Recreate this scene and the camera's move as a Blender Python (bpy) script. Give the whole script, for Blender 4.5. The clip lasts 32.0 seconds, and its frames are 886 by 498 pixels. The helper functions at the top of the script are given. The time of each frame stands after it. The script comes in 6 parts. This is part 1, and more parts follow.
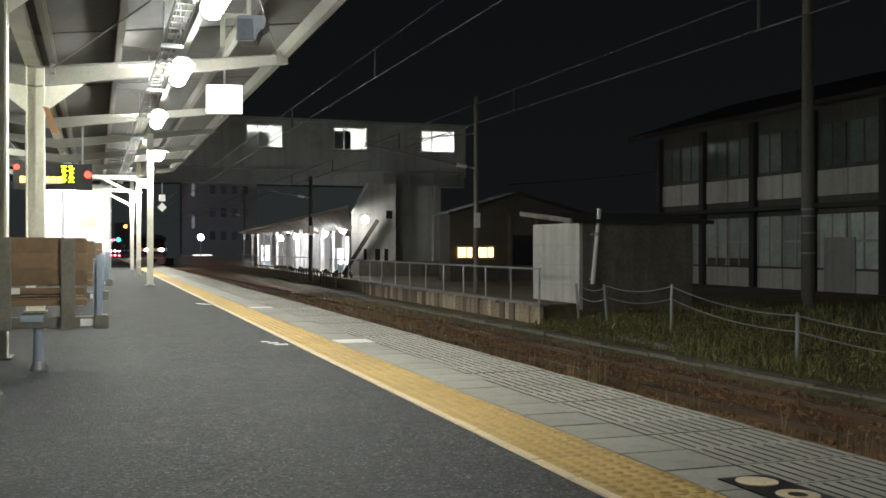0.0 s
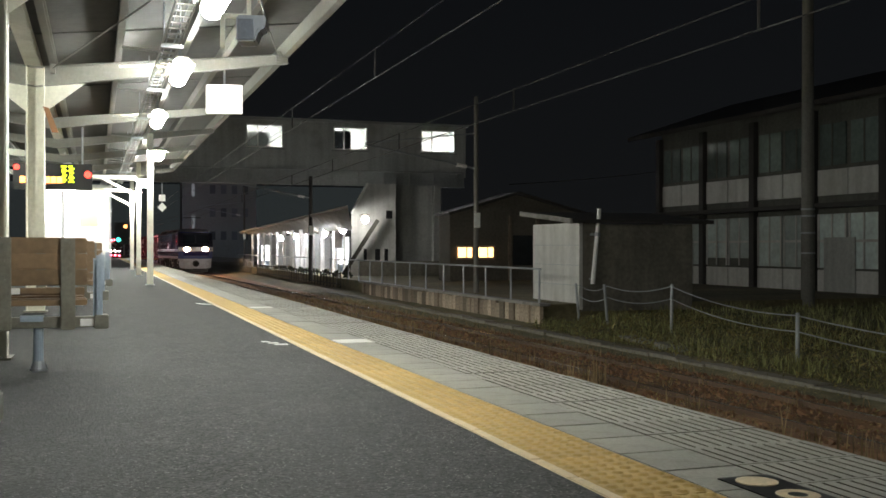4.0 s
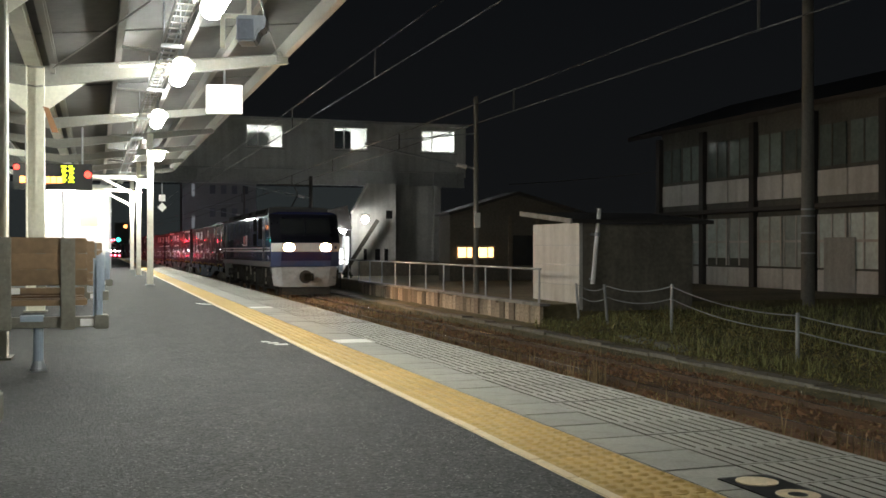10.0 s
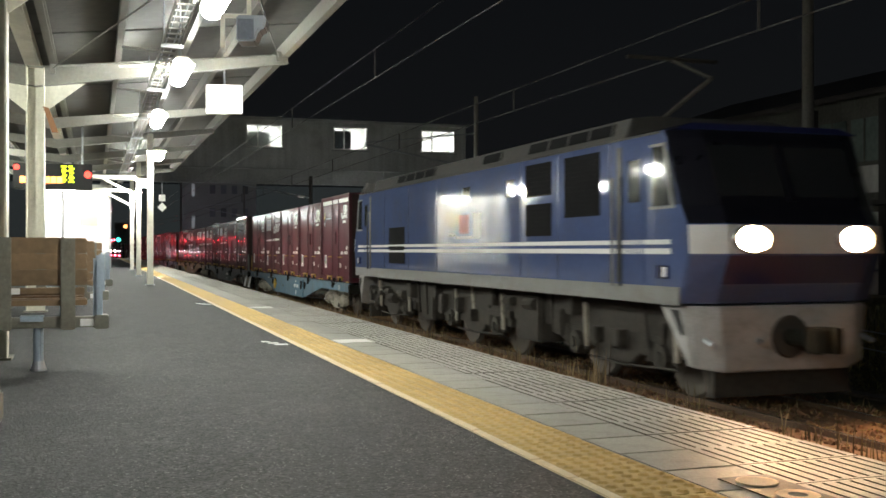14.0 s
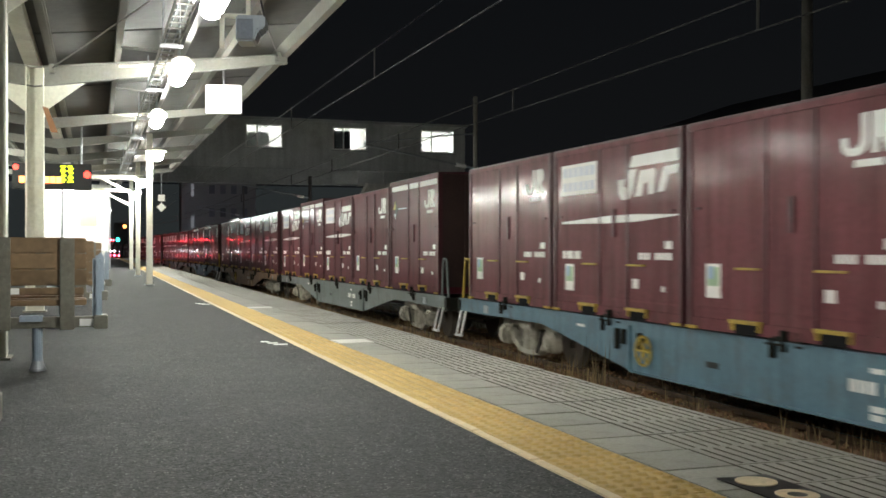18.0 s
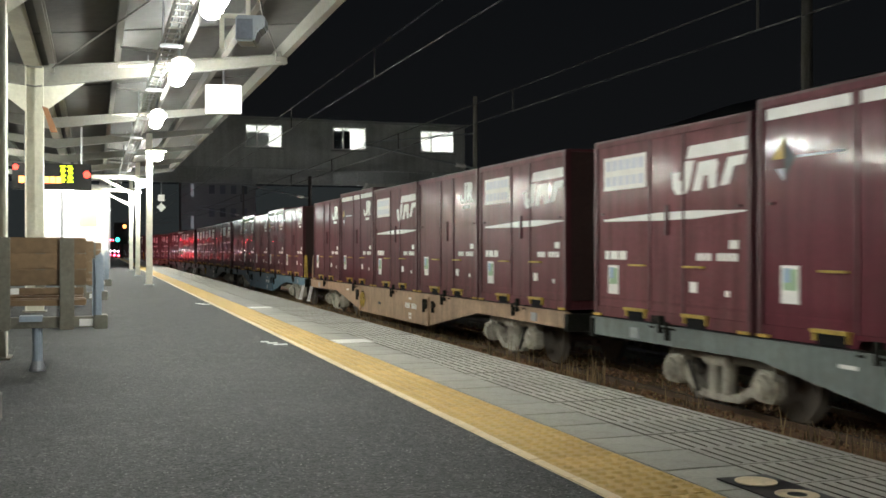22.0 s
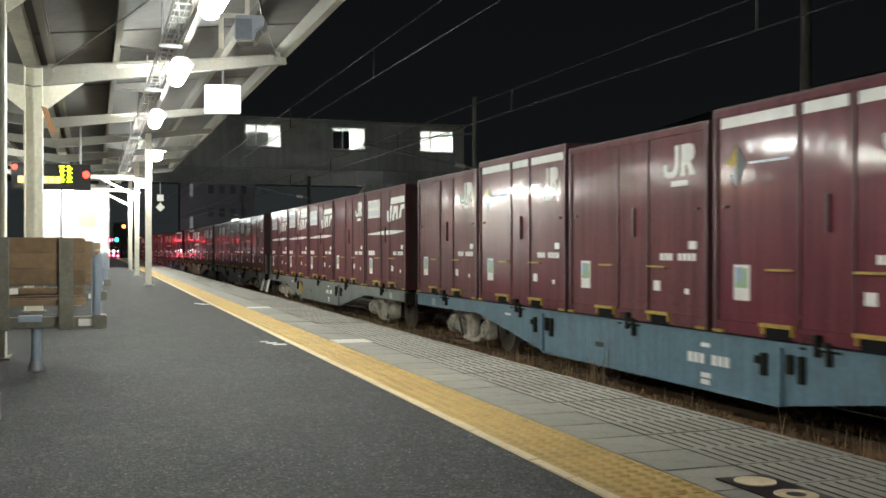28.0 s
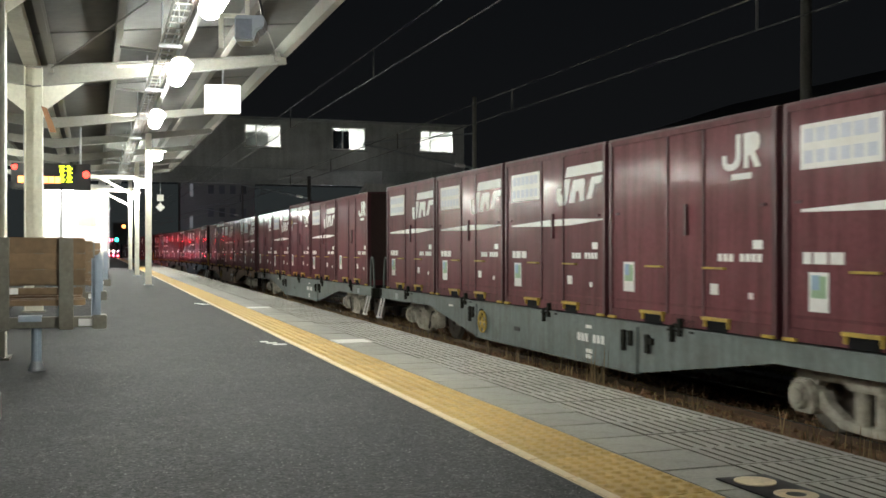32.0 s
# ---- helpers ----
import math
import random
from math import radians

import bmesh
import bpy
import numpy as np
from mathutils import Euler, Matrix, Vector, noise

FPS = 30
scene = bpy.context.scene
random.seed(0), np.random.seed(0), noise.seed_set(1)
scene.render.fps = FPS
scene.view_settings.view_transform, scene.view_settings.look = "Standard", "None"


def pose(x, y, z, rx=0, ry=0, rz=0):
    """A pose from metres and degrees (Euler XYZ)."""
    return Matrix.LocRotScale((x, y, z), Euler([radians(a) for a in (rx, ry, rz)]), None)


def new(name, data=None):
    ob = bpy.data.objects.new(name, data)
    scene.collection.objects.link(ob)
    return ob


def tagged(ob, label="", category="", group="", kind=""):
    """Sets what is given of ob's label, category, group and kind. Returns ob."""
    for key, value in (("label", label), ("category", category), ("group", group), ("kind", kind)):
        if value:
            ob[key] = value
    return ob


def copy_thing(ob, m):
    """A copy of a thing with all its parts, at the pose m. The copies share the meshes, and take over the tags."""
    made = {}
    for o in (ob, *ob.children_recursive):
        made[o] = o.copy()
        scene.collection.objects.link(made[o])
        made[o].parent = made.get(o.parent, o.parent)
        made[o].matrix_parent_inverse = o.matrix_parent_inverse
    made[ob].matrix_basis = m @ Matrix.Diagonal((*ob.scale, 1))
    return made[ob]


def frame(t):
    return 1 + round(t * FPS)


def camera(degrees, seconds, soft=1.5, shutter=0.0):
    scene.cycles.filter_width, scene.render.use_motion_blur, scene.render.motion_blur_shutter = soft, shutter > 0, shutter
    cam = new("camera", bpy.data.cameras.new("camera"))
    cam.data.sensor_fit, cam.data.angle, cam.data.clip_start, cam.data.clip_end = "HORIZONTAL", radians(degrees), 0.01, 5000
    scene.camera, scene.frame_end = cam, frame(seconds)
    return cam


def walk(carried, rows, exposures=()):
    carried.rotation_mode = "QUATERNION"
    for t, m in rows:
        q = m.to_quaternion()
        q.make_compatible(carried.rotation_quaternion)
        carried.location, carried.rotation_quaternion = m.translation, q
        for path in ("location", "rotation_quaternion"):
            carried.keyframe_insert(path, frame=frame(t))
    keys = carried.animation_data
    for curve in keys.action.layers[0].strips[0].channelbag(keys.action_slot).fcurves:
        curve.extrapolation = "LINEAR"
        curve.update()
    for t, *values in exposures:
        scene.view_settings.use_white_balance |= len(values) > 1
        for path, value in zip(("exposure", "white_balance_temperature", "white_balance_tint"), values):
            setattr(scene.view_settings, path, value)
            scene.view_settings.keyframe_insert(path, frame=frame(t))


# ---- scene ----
# World: y runs along the track, x across it (away from the platform), z = 0 on the platform's surface.
cam = camera(46.9, 32.0, soft=1.6, shutter=0.5)


def aim(right):
    """The camera's pose, turned by some hundredths of a degree to the right."""
    return pose(0, 0, 0.75, 89.9, 0, -18.78 - right * 0.01)


walk(cam, [(0.0, aim(0)), (17.0, aim(0)), (18.2, aim(4)), (23.0, aim(5)), (24.2, aim(9)), (32.0, aim(9))],
     exposures=[(0.0, 0.37), (32.0, 0.37)])

# ---- world and lamps ----
world = bpy.data.worlds.new("night")
scene.world = world
world.use_nodes = True
wn = world.node_tree.nodes
wl = world.node_tree.links
for n_ in list(wn):
    wn.remove(n_)
w_out = wn.new("ShaderNodeOutputWorld")
w_bg = wn.new("ShaderNodeBackground")
w_co = wn.new("ShaderNodeTexCoord")
w_sep = wn.new("ShaderNodeSeparateXYZ")
w_ramp = wn.new("ShaderNodeValToRGB")
w_ramp.color_ramp.elements[0].position, w_ramp.color_ramp.elements[0].color = 0.0, (0.0050, 0.0054, 0.0058, 1)
w_ramp.color_ramp.elements[1].position, w_ramp.color_ramp.elements[1].color = 0.35, (0.0028, 0.0033, 0.0041, 1)
wl.new(w_co.outputs["Generated"], w_sep.inputs[0])
wl.new(w_sep.outputs["Z"], w_ramp.inputs[0])
wl.new(w_ramp.outputs[0], w_bg.inputs["Color"])
w_bg.inputs["Strength"].default_value = 1.0
wl.new(w_bg.outputs[0], w_out.inputs[0])


# lamps give their light by their glowing meshes; here are their places
CANOPY_LAMPS = [-8.4, 5.0, 8.4, 12.15, 16.7]
FAR_SIDE_LAMPS = [(-2.35, 11.0, 2.76), (-2.35, 18.0, 2.76), (-2.35, 24.0, 2.76), (-2.35, 30.0, 2.76)]
# The fourth station lamp is added to brighten the far columns.
STATION_LAMPS = [(13.0, 55.5, 1.72), (13.0, 60.5, 1.56), (13.0, 70.4, 1.52), (13.6, 79.0, 1.45)]

# ---- materials ----


def mat(name, colour, rough=0.6, metal=0.0, vary=0.25, grain=40.0, patch=1.5, bump=0.15, coat=0.0, random_tone=0.0,
        dirt=None, dirt_amount=0.0, glow=None, glow_strength=0.0, rough_vary=0.15):
    m = bpy.data.materials.new(name)
    m.use_nodes = True
    nt = m.node_tree
    n, l = nt.nodes, nt.links
    b = n["Principled BSDF"]
    co = n.new("ShaderNodeTexCoord")
    fine = n.new("ShaderNodeTexNoise")
    fine.inputs["Scale"].default_value, fine.inputs["Detail"].default_value = grain, 4
    wide = n.new("ShaderNodeTexNoise")
    wide.inputs["Scale"].default_value, wide.inputs["Detail"].default_value = patch, 5
    l.new(co.outputs["Object"], fine.inputs["Vector"])
    l.new(co.outputs["Object"], wide.inputs["Vector"])
    both = n.new("ShaderNodeMath")
    both.operation = "MULTIPLY_ADD"
    l.new(fine.outputs[0], both.inputs[0])
    both.inputs[1].default_value = 0.5
    half = n.new("ShaderNodeMath")
    half.operation = "MULTIPLY"
    l.new(wide.outputs[0], half.inputs[0])
    half.inputs[1].default_value = 0.5
    l.new(half.outputs[0], both.inputs[2])
    rng = n.new("ShaderNodeMapRange")
    rng.inputs["From Min"].default_value, rng.inputs["From Max"].default_value = 0.3, 0.7
    rng.inputs["To Min"].default_value, rng.inputs["To Max"].default_value = 1 - vary, 1 + vary
    l.new(both.outputs[0], rng.inputs["Value"])
    mul = n.new("ShaderNodeVectorMath")
    mul.operation = "SCALE"
    mul.inputs[0].default_value = colour
    l.new(rng.outputs[0], mul.inputs["Scale"])
    last = mul.outputs[0]
    if random_tone:
        info = n.new("ShaderNodeObjectInfo")
        r2 = n.new("ShaderNodeMapRange")
        r2.inputs["To Min"].default_value, r2.inputs["To Max"].default_value = 1 - random_tone, 1 + random_tone
        l.new(info.outputs["Random"], r2.inputs["Value"])
        m2 = n.new("ShaderNodeVectorMath")
        m2.operation = "SCALE"
        l.new(last, m2.inputs[0])
        l.new(r2.outputs[0], m2.inputs["Scale"])
        last = m2.outputs[0]
    if dirt:
        spots = n.new("ShaderNodeTexNoise")
        spots.inputs["Scale"].default_value, spots.inputs["Detail"].default_value = patch * 2.3, 8
        spots.inputs["Roughness"].default_value = 0.7
        l.new(co.outputs["Object"], spots.inputs["Vector"])
        r3 = n.new("ShaderNodeMapRange")
        r3.inputs["From Min"].default_value, r3.inputs["From Max"].default_value = 0.48, 0.68
        r3.inputs["To Max"].default_value = dirt_amount
        l.new(spots.outputs[0], r3.inputs["Value"])
        mix = n.new("ShaderNodeMix")
        mix.data_type = "RGBA"
        l.new(r3.outputs[0], mix.inputs["Factor"])
        l.new(last, mix.inputs["A"])
        mix.inputs["B"].default_value = (*dirt, 1)
        last = mix.outputs["Result"]
    l.new(last, b.inputs["Base Color"])
    rr = n.new("ShaderNodeMapRange")
    rr.inputs["To Min"].default_value = max(0.03, rough - rough_vary * min(1.0, rough * 2))
    rr.inputs["To Max"].default_value = min(1.0, rough + rough_vary * min(1.0, rough * 2))
    l.new(wide.outputs[0], rr.inputs["Value"])
    l.new(rr.outputs[0], b.inputs["Roughness"])
    b.inputs["Metallic"].default_value = metal
    b.inputs["Coat Weight"].default_value = coat
    b.inputs["Coat Roughness"].default_value = 0.06
    if bump:
        bp = n.new("ShaderNodeBump")
        bp.inputs["Strength"].default_value, bp.inputs["Distance"].default_value = bump, 0.02
        l.new(both.outputs[0], bp.inputs["Height"])
        l.new(bp.outputs[0], b.inputs["Normal"])
    if glow:
        b.inputs["Emission Color"].default_value = (*glow, 1)
        b.inputs["Emission Strength"].default_value = glow_strength
    return m


def glass_mat(name, tint=(0.9, 0.95, 0.95), rough=0.02):
    m = bpy.data.materials.new(name)
    m.use_nodes = True
    b = m.node_tree.nodes["Principled BSDF"]
    b.inputs["Base Color"].default_value = (*tint, 1)
    b.inputs["Roughness"].default_value = rough
    b.inputs["Transmission Weight"].default_value = 1.0
    b.inputs["IOR"].default_value = 1.45
    return m


ASPHALT = mat("asphalt", (0.0165, 0.0166, 0.0168), 0.84, vary=0.6, grain=75, patch=0.8, bump=0.9, dirt=(0.09, 0.088, 0.085), dirt_amount=0.15)


def speckle(m, scale, low, high):
    """Coarse grains of light and dark over a material's colour."""
    nt = m.node_tree
    b = nt.nodes["Principled BSDF"]
    old = b.inputs["Base Color"].links[0].from_socket
    co = nt.nodes.new("ShaderNodeTexCoord")
    v = nt.nodes.new("ShaderNodeTexVoronoi")
    v.inputs["Scale"].default_value = scale
    sep = nt.nodes.new("ShaderNodeSeparateColor")
    r = nt.nodes.new("ShaderNodeMapRange")
    r.inputs["To Min"].default_value, r.inputs["To Max"].default_value = low, high
    k = nt.nodes.new("ShaderNodeVectorMath")
    k.operation = "SCALE"
    nt.links.new(co.outputs["Object"], v.inputs["Vector"])
    nt.links.new(v.outputs["Color"], sep.inputs[0])
    nt.links.new(sep.outputs[0], r.inputs["Value"])
    nt.links.new(old, k.inputs[0])
    nt.links.new(r.outputs[0], k.inputs["Scale"])
    nt.links.new(k.outputs[0], b.inputs["Base Color"])


speckle(ASPHALT, 90, -0.6, 2.8)
speckle(ASPHALT, 12, 0.75, 1.25)
CHIPS = mat("asphalt_chips", (0.115, 0.113, 0.108), 0.5, vary=0.3, grain=40, bump=0)
YELLOW_TILE = mat("yellow_tile", (0.60, 0.415, 0.155), 0.55, vary=0.18, grain=60, patch=4, bump=0.25, random_tone=0.07, dirt=(0.30, 0.22, 0.11), dirt_amount=0.35)
WHITE_STRIP = mat("white_strip", (0.76, 0.63, 0.42), 0.6, vary=0.2, grain=50, patch=5, dirt=(0.3, 0.26, 0.18), dirt_amount=0.4)
PAVER = mat("grey_paver", (0.36, 0.35, 0.31), 0.5, vary=0.25, grain=70, patch=3, bump=0.3, random_tone=0.1, dirt=(0.15, 0.14, 0.12), dirt_amount=0.5)
RIBBED = mat("ribbed_paver", (0.385, 0.37, 0.325), 0.45, vary=0.25, grain=80, patch=3, bump=0.3, random_tone=0.1, dirt=(0.15, 0.14, 0.12), dirt_amount=0.5)
GROOVE = mat("groove_dirt", (0.125, 0.115, 0.095), 0.9, vary=0.4, grain=60)
CONCRETE = mat("concrete", (0.30, 0.29, 0.27), 0.85, vary=0.3, grain=30, patch=0.8, bump=0.4, dirt=(0.14, 0.12, 0.10), dirt_amount=0.6)
BALLAST = mat("rusty_ballast", (0.19, 0.098, 0.045), 0.95, vary=0.5, grain=9, patch=0.7, bump=1.0, dirt=(0.06, 0.05, 0.04), dirt_amount=0.7)
STONE = mat("ballast_stone", (0.21, 0.112, 0.058), 0.9, vary=0.4, grain=30, patch=4, bump=0.5)
SOIL = mat("soil", (0.16, 0.135, 0.075), 0.95, vary=0.5, grain=8, patch=0.3, bump=1.0, dirt=(0.05, 0.06, 0.03), dirt_amount=0.7)
GRASS = mat("dry_grass", (0.245, 0.24, 0.10), 0.8, vary=0.4, grain=3, patch=0.6, bump=0)
DEAD_GRASS = mat("dead_grass", (0.20, 0.14, 0.07), 0.85, vary=0.45, grain=3, patch=0.6, bump=0)
RAIL = mat("rail_rust", (0.13, 0.08, 0.05), 0.6, 0.4, vary=0.35, grain=25, patch=2)
RAIL_TOP = mat("rail_polished", (0.46, 0.40, 0.35), 0.2, 0.9, vary=0.2, grain=20, patch=1)
CREAM = mat("cream_paint", (0.80, 0.78, 0.67), 0.45, vary=0.12, grain=25, patch=1.2, dirt=(0.40, 0.34, 0.24), dirt_amount=0.35)
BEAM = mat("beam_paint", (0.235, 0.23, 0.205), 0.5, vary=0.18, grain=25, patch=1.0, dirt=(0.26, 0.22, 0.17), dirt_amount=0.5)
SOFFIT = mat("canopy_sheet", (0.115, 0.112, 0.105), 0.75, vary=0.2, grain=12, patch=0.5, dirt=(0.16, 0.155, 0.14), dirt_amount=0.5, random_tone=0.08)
TRAY = mat("cable_tray", (0.34, 0.335, 0.31), 0.6, 0.2, vary=0.2)
BLACK = mat("black_housing", (0.012, 0.012, 0.013), 0.45, vary=0.2)
GREY_BOX = mat("grey_plastic", (0.30, 0.33, 0.38), 0.45, vary=0.1)
STEEL = mat("galvanised_steel", (0.42, 0.44, 0.46), 0.42, 0.6, vary=0.2, grain=18, patch=3)
BENCH_WOOD = mat("bench_wood", (0.225, 0.145, 0.08), 0.5, vary=0.3, grain=22, patch=3, bump=0.2, random_tone=0.12)
BENCH_METAL = mat("bench_metal", (0.23, 0.22, 0.18), 0.5, 0.3, vary=0.25, dirt=(0.13, 0.08, 0.05), dirt_amount=0.5)
BLUE_GREY = mat("blue_grey_paint", (0.33, 0.39, 0.46), 0.4, vary=0.15)
LABEL_WHITE = mat("white_label", (0.92, 0.91, 0.88), 0.5, vary=0.06, grain=30, dirt=(0.62, 0.55, 0.50), dirt_amount=0.25)
CLAMP = mat("clamp_grime", (0.018, 0.018, 0.014), 0.8, vary=0.4, grain=20, patch=3)
LABEL_GREEN = mat("green_label", (0.36, 0.52, 0.33), 0.5, vary=0.15)
LABEL_BLUE = mat("blue_label", (0.33, 0.46, 0.60), 0.5, vary=0.15)
DARK_MARK = mat("dark_mark", (0.05, 0.055, 0.06), 0.5, vary=0.15)
PALE_BLUE_BAR = mat("pale_blue_bar", (0.70, 0.72, 0.79), 0.5, vary=0.15)
MAROON = mat("container_maroon", (0.158, 0.050, 0.057), 0.6, rough_vary=0.06, vary=0.22, grain=18, patch=0.9, bump=0.05, random_tone=0.16, dirt=(0.14, 0.075, 0.07), dirt_amount=0.45)
WINE = mat("container_wine", (0.145, 0.030, 0.043), 0.4, rough_vary=0.04, vary=0.15, grain=18, patch=0.9, bump=0.02, coat=0.08, random_tone=0.12, dirt=(0.11, 0.045, 0.05), dirt_amount=0.35)
MAROON_DARK = mat("container_post", (0.085, 0.022, 0.028), 0.45, vary=0.25, grain=20, patch=2)
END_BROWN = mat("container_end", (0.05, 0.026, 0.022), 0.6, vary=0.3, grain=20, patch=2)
YELLOW = mat("yellow_paint", (0.55, 0.38, 0.06), 0.5, vary=0.25, grain=25, patch=4, dirt=(0.12, 0.08, 0.04), dirt_amount=0.6)
WAGON_BLUE = mat("wagon_blue", (0.115, 0.208, 0.27), 0.5, vary=0.2, grain=15, patch=1.0, dirt=(0.10, 0.085, 0.07), dirt_amount=0.5)
WAGON_GREY = mat("wagon_grey", (0.17, 0.20, 0.19), 0.55, vary=0.2, grain=15, patch=1.0, dirt=(0.10, 0.085, 0.07), dirt_amount=0.5)
WAGON_BEIGE = mat("wagon_beige", (0.45, 0.30, 0.185), 0.6, vary=0.25, grain=15, patch=1.0, dirt=(0.13, 0.09, 0.065), dirt_amount=0.5)
BOGIE = mat("bogie_dirt", (0.40, 0.375, 0.31), 0.85, vary=0.35, grain=14, patch=3, dirt=(0.09, 0.07, 0.055), dirt_amount=0.7)
UNDER = mat("underframe", (0.047, 0.041, 0.033), 0.85, vary=0.4, grain=14, patch=3)
WHEEL = mat("wheel_steel", (0.17, 0.15, 0.125), 0.6, 0.25, vary=0.3)
LOCO_BLUE = mat("loco_blue", (0.085, 0.115, 0.235), 0.05, vary=0.1, grain=12, patch=0.7, bump=0.0, rough_vary=0.02, dirt=(0.11, 0.11, 0.13), dirt_amount=0.4)
LOCO_NAVY = mat("loco_navy", (0.018, 0.022, 0.085), 0.25, vary=0.08, coat=0.5)
LOCO_SILL = mat("loco_sill_grey", (0.21, 0.21, 0.20), 0.5, vary=0.2, dirt=(0.16, 0.13, 0.10), dirt_amount=0.5)
LOCO_MASK = mat("loco_black_mask", (0.009, 0.009, 0.014), 0.3, vary=0.1, bump=0.0)
SKIRT = mat("skirt_grey", (0.46, 0.46, 0.45), 0.5, vary=0.2, patch=2, dirt=(0.2, 0.17, 0.14), dirt_amount=0.5)
LOCO_WHITE = mat("loco_white", (0.72, 0.72, 0.70), 0.35, vary=0.08)
LOUVRE = mat("louvre", (0.010, 0.010, 0.011), 0.9, vary=0.2)
ROOF_GREY = mat("roof_grey", (0.055, 0.053, 0.05), 0.75, vary=0.3, grain=14, patch=1.2, dirt=(0.07, 0.06, 0.05), dirt_amount=0.6)
HEADLIGHT = mat("headlight_glow", (0.9, 0.85, 0.75), 0.3, vary=0, bump=0, glow=(1.0, 0.60, 0.30), glow_strength=520)
MARKER = mat("marker_glow", (0.9, 0.8, 0.5), 0.3, vary=0, bump=0, glow=(1.0, 0.85, 0.3), glow_strength=3)
TUBE = mat("lamp_glow", (0.9, 0.9, 0.9), 0.4, vary=0, bump=0, glow=(1.0, 0.97, 0.92), glow_strength=40)
LAMP = mat("globe_glow", (0.9, 0.9, 0.9), 0.4, vary=0, bump=0, glow=(0.97, 1.0, 0.90), glow_strength=325)
TUBE_LAMP = mat("tube_lamp_glow", (0.9, 0.9, 0.9), 0.4, vary=0, bump=0, glow=(0.97, 1.0, 0.93), glow_strength=128)
FAR_LAMP = mat("far_globe_glow", (0.9, 0.9, 0.9), 0.4, vary=0, bump=0, glow=(0.97, 1.0, 0.88), glow_strength=240)
POST_LAMP = mat("post_lamp_glow", (0.9, 0.9, 0.9), 0.4, vary=0, bump=0, glow=(0.97, 1.0, 0.90), glow_strength=760)
BRIDGE_TUBE = mat("bridge_tube_glow", (0.9, 0.9, 0.9), 0.4, vary=0, bump=0, glow=(1.0, 1.0, 0.95), glow_strength=170)
YARD_LAMP = mat("yard_lamp_glow", (0.9, 0.9, 0.9), 0.4, vary=0, bump=0, glow=(0.92, 1.0, 0.93), glow_strength=330)
FLOOD = mat("flood_glow", (0.9, 0.9, 0.9), 0.4, vary=0, bump=0, glow=(1.0, 1.0, 0.95), glow_strength=58)
RED_LAMP = mat("red_lamp_glow", (0.5, 0.02, 0.02), 0.4, vary=0, bump=0, glow=(1.0, 0.02, 0.04), glow_strength=75)
WHITE_SIGNAL = mat("white_signal_glow", (0.9, 0.9, 0.9), 0.4, vary=0, bump=0, glow=(0.9, 0.9, 1.0), glow_strength=130)
PANEL_GLOW = mat("lit_panel", (0.9, 0.9, 0.9), 0.4, vary=0, bump=0, glow=(1.0, 0.98, 0.94), glow_strength=2.2)
LED_RED = mat("led_red", (0.4, 0.02, 0.02), 0.4, vary=0, bump=0, glow=(1.0, 0.05, 0.03), glow_strength=4)
LED_YELLOW = mat("led_yellow", (0.4, 0.4, 0.02), 0.4, vary=0, bump=0, glow=(0.75, 1.0, 0.02), glow_strength=3)
LED_GREEN = mat("led_green", (0.02, 0.4, 0.3), 0.4, vary=0, bump=0, glow=(0.05, 1.0, 0.75), glow_strength=4)
LED_ORANGE = mat("led_orange", (0.4, 0.2, 0.02), 0.4, vary=0, bump=0, glow=(1.0, 0.30, 0.08), glow_strength=5)
BRIDGE_WALL = mat("bridge_cladding", (0.60, 0.61, 0.60), 0.6, vary=0.2, grain=10, patch=0.4, dirt=(0.34, 0.34, 0.33), dirt_amount=0.5)
BRIDGE_STEEL = mat("bridge_girder", (0.40, 0.41, 0.41), 0.6, vary=0.25, grain=10, patch=0.5)
WHITE_WALL = mat("white_wall", (0.62, 0.61, 0.58), 0.7, vary=0.12, grain=8, patch=0.5, dirt=(0.4, 0.38, 0.34), dirt_amount=0.4)
GREY_WALL = mat("grey_wall", (0.42, 0.42, 0.40), 0.75, vary=0.2, grain=8, patch=0.5, dirt=(0.28, 0.27, 0.25), dirt_amount=0.5)
DARK_WALL = mat("weathered_wall", (0.24, 0.22, 0.18), 0.85, vary=0.35, grain=9, patch=0.6, bump=0.3, dirt=(0.12, 0.10, 0.08), dirt_amount=0.6)
STATION_ROOF = mat("station_roof", (0.30, 0.28, 0.25), 0.7, vary=0.25, grain=7, patch=0.5, dirt=(0.2, 0.18, 0.15), dirt_amount=0.5)
DARK_ROOF = mat("dark_roof", (0.05, 0.045, 0.042), 0.8, vary=0.3)
TIMBER = mat("weathered_timber", (0.34, 0.27, 0.20), 0.9, vary=0.35, grain=16, patch=2, bump=0.4, random_tone=0.6, dirt=(0.10, 0.08, 0.06), dirt_amount=0.6)
PANE_DARK = mat("dark_pane", (0.02, 0.022, 0.024), 0.08, vary=0.2, bump=0, random_tone=0.3)
GLASS = glass_mat("clear_glass")
ORANGE_PANE = mat("lit_curtain", (0.7, 0.4, 0.2), 0.6, vary=0.15, grain=6, patch=3, bump=0, glow=(1.0, 0.55, 0.22), glow_strength=3.0)
FLATS = mat("flats_wall", (0.35, 0.365, 0.345), 0.85, vary=0.15, grain=4, patch=0.3, bump=0)
FLATS_PANE = mat("far_dark_pane", (0.17, 0.19, 0.20), 0.6, vary=0.2, bump=0, random_tone=0.4)
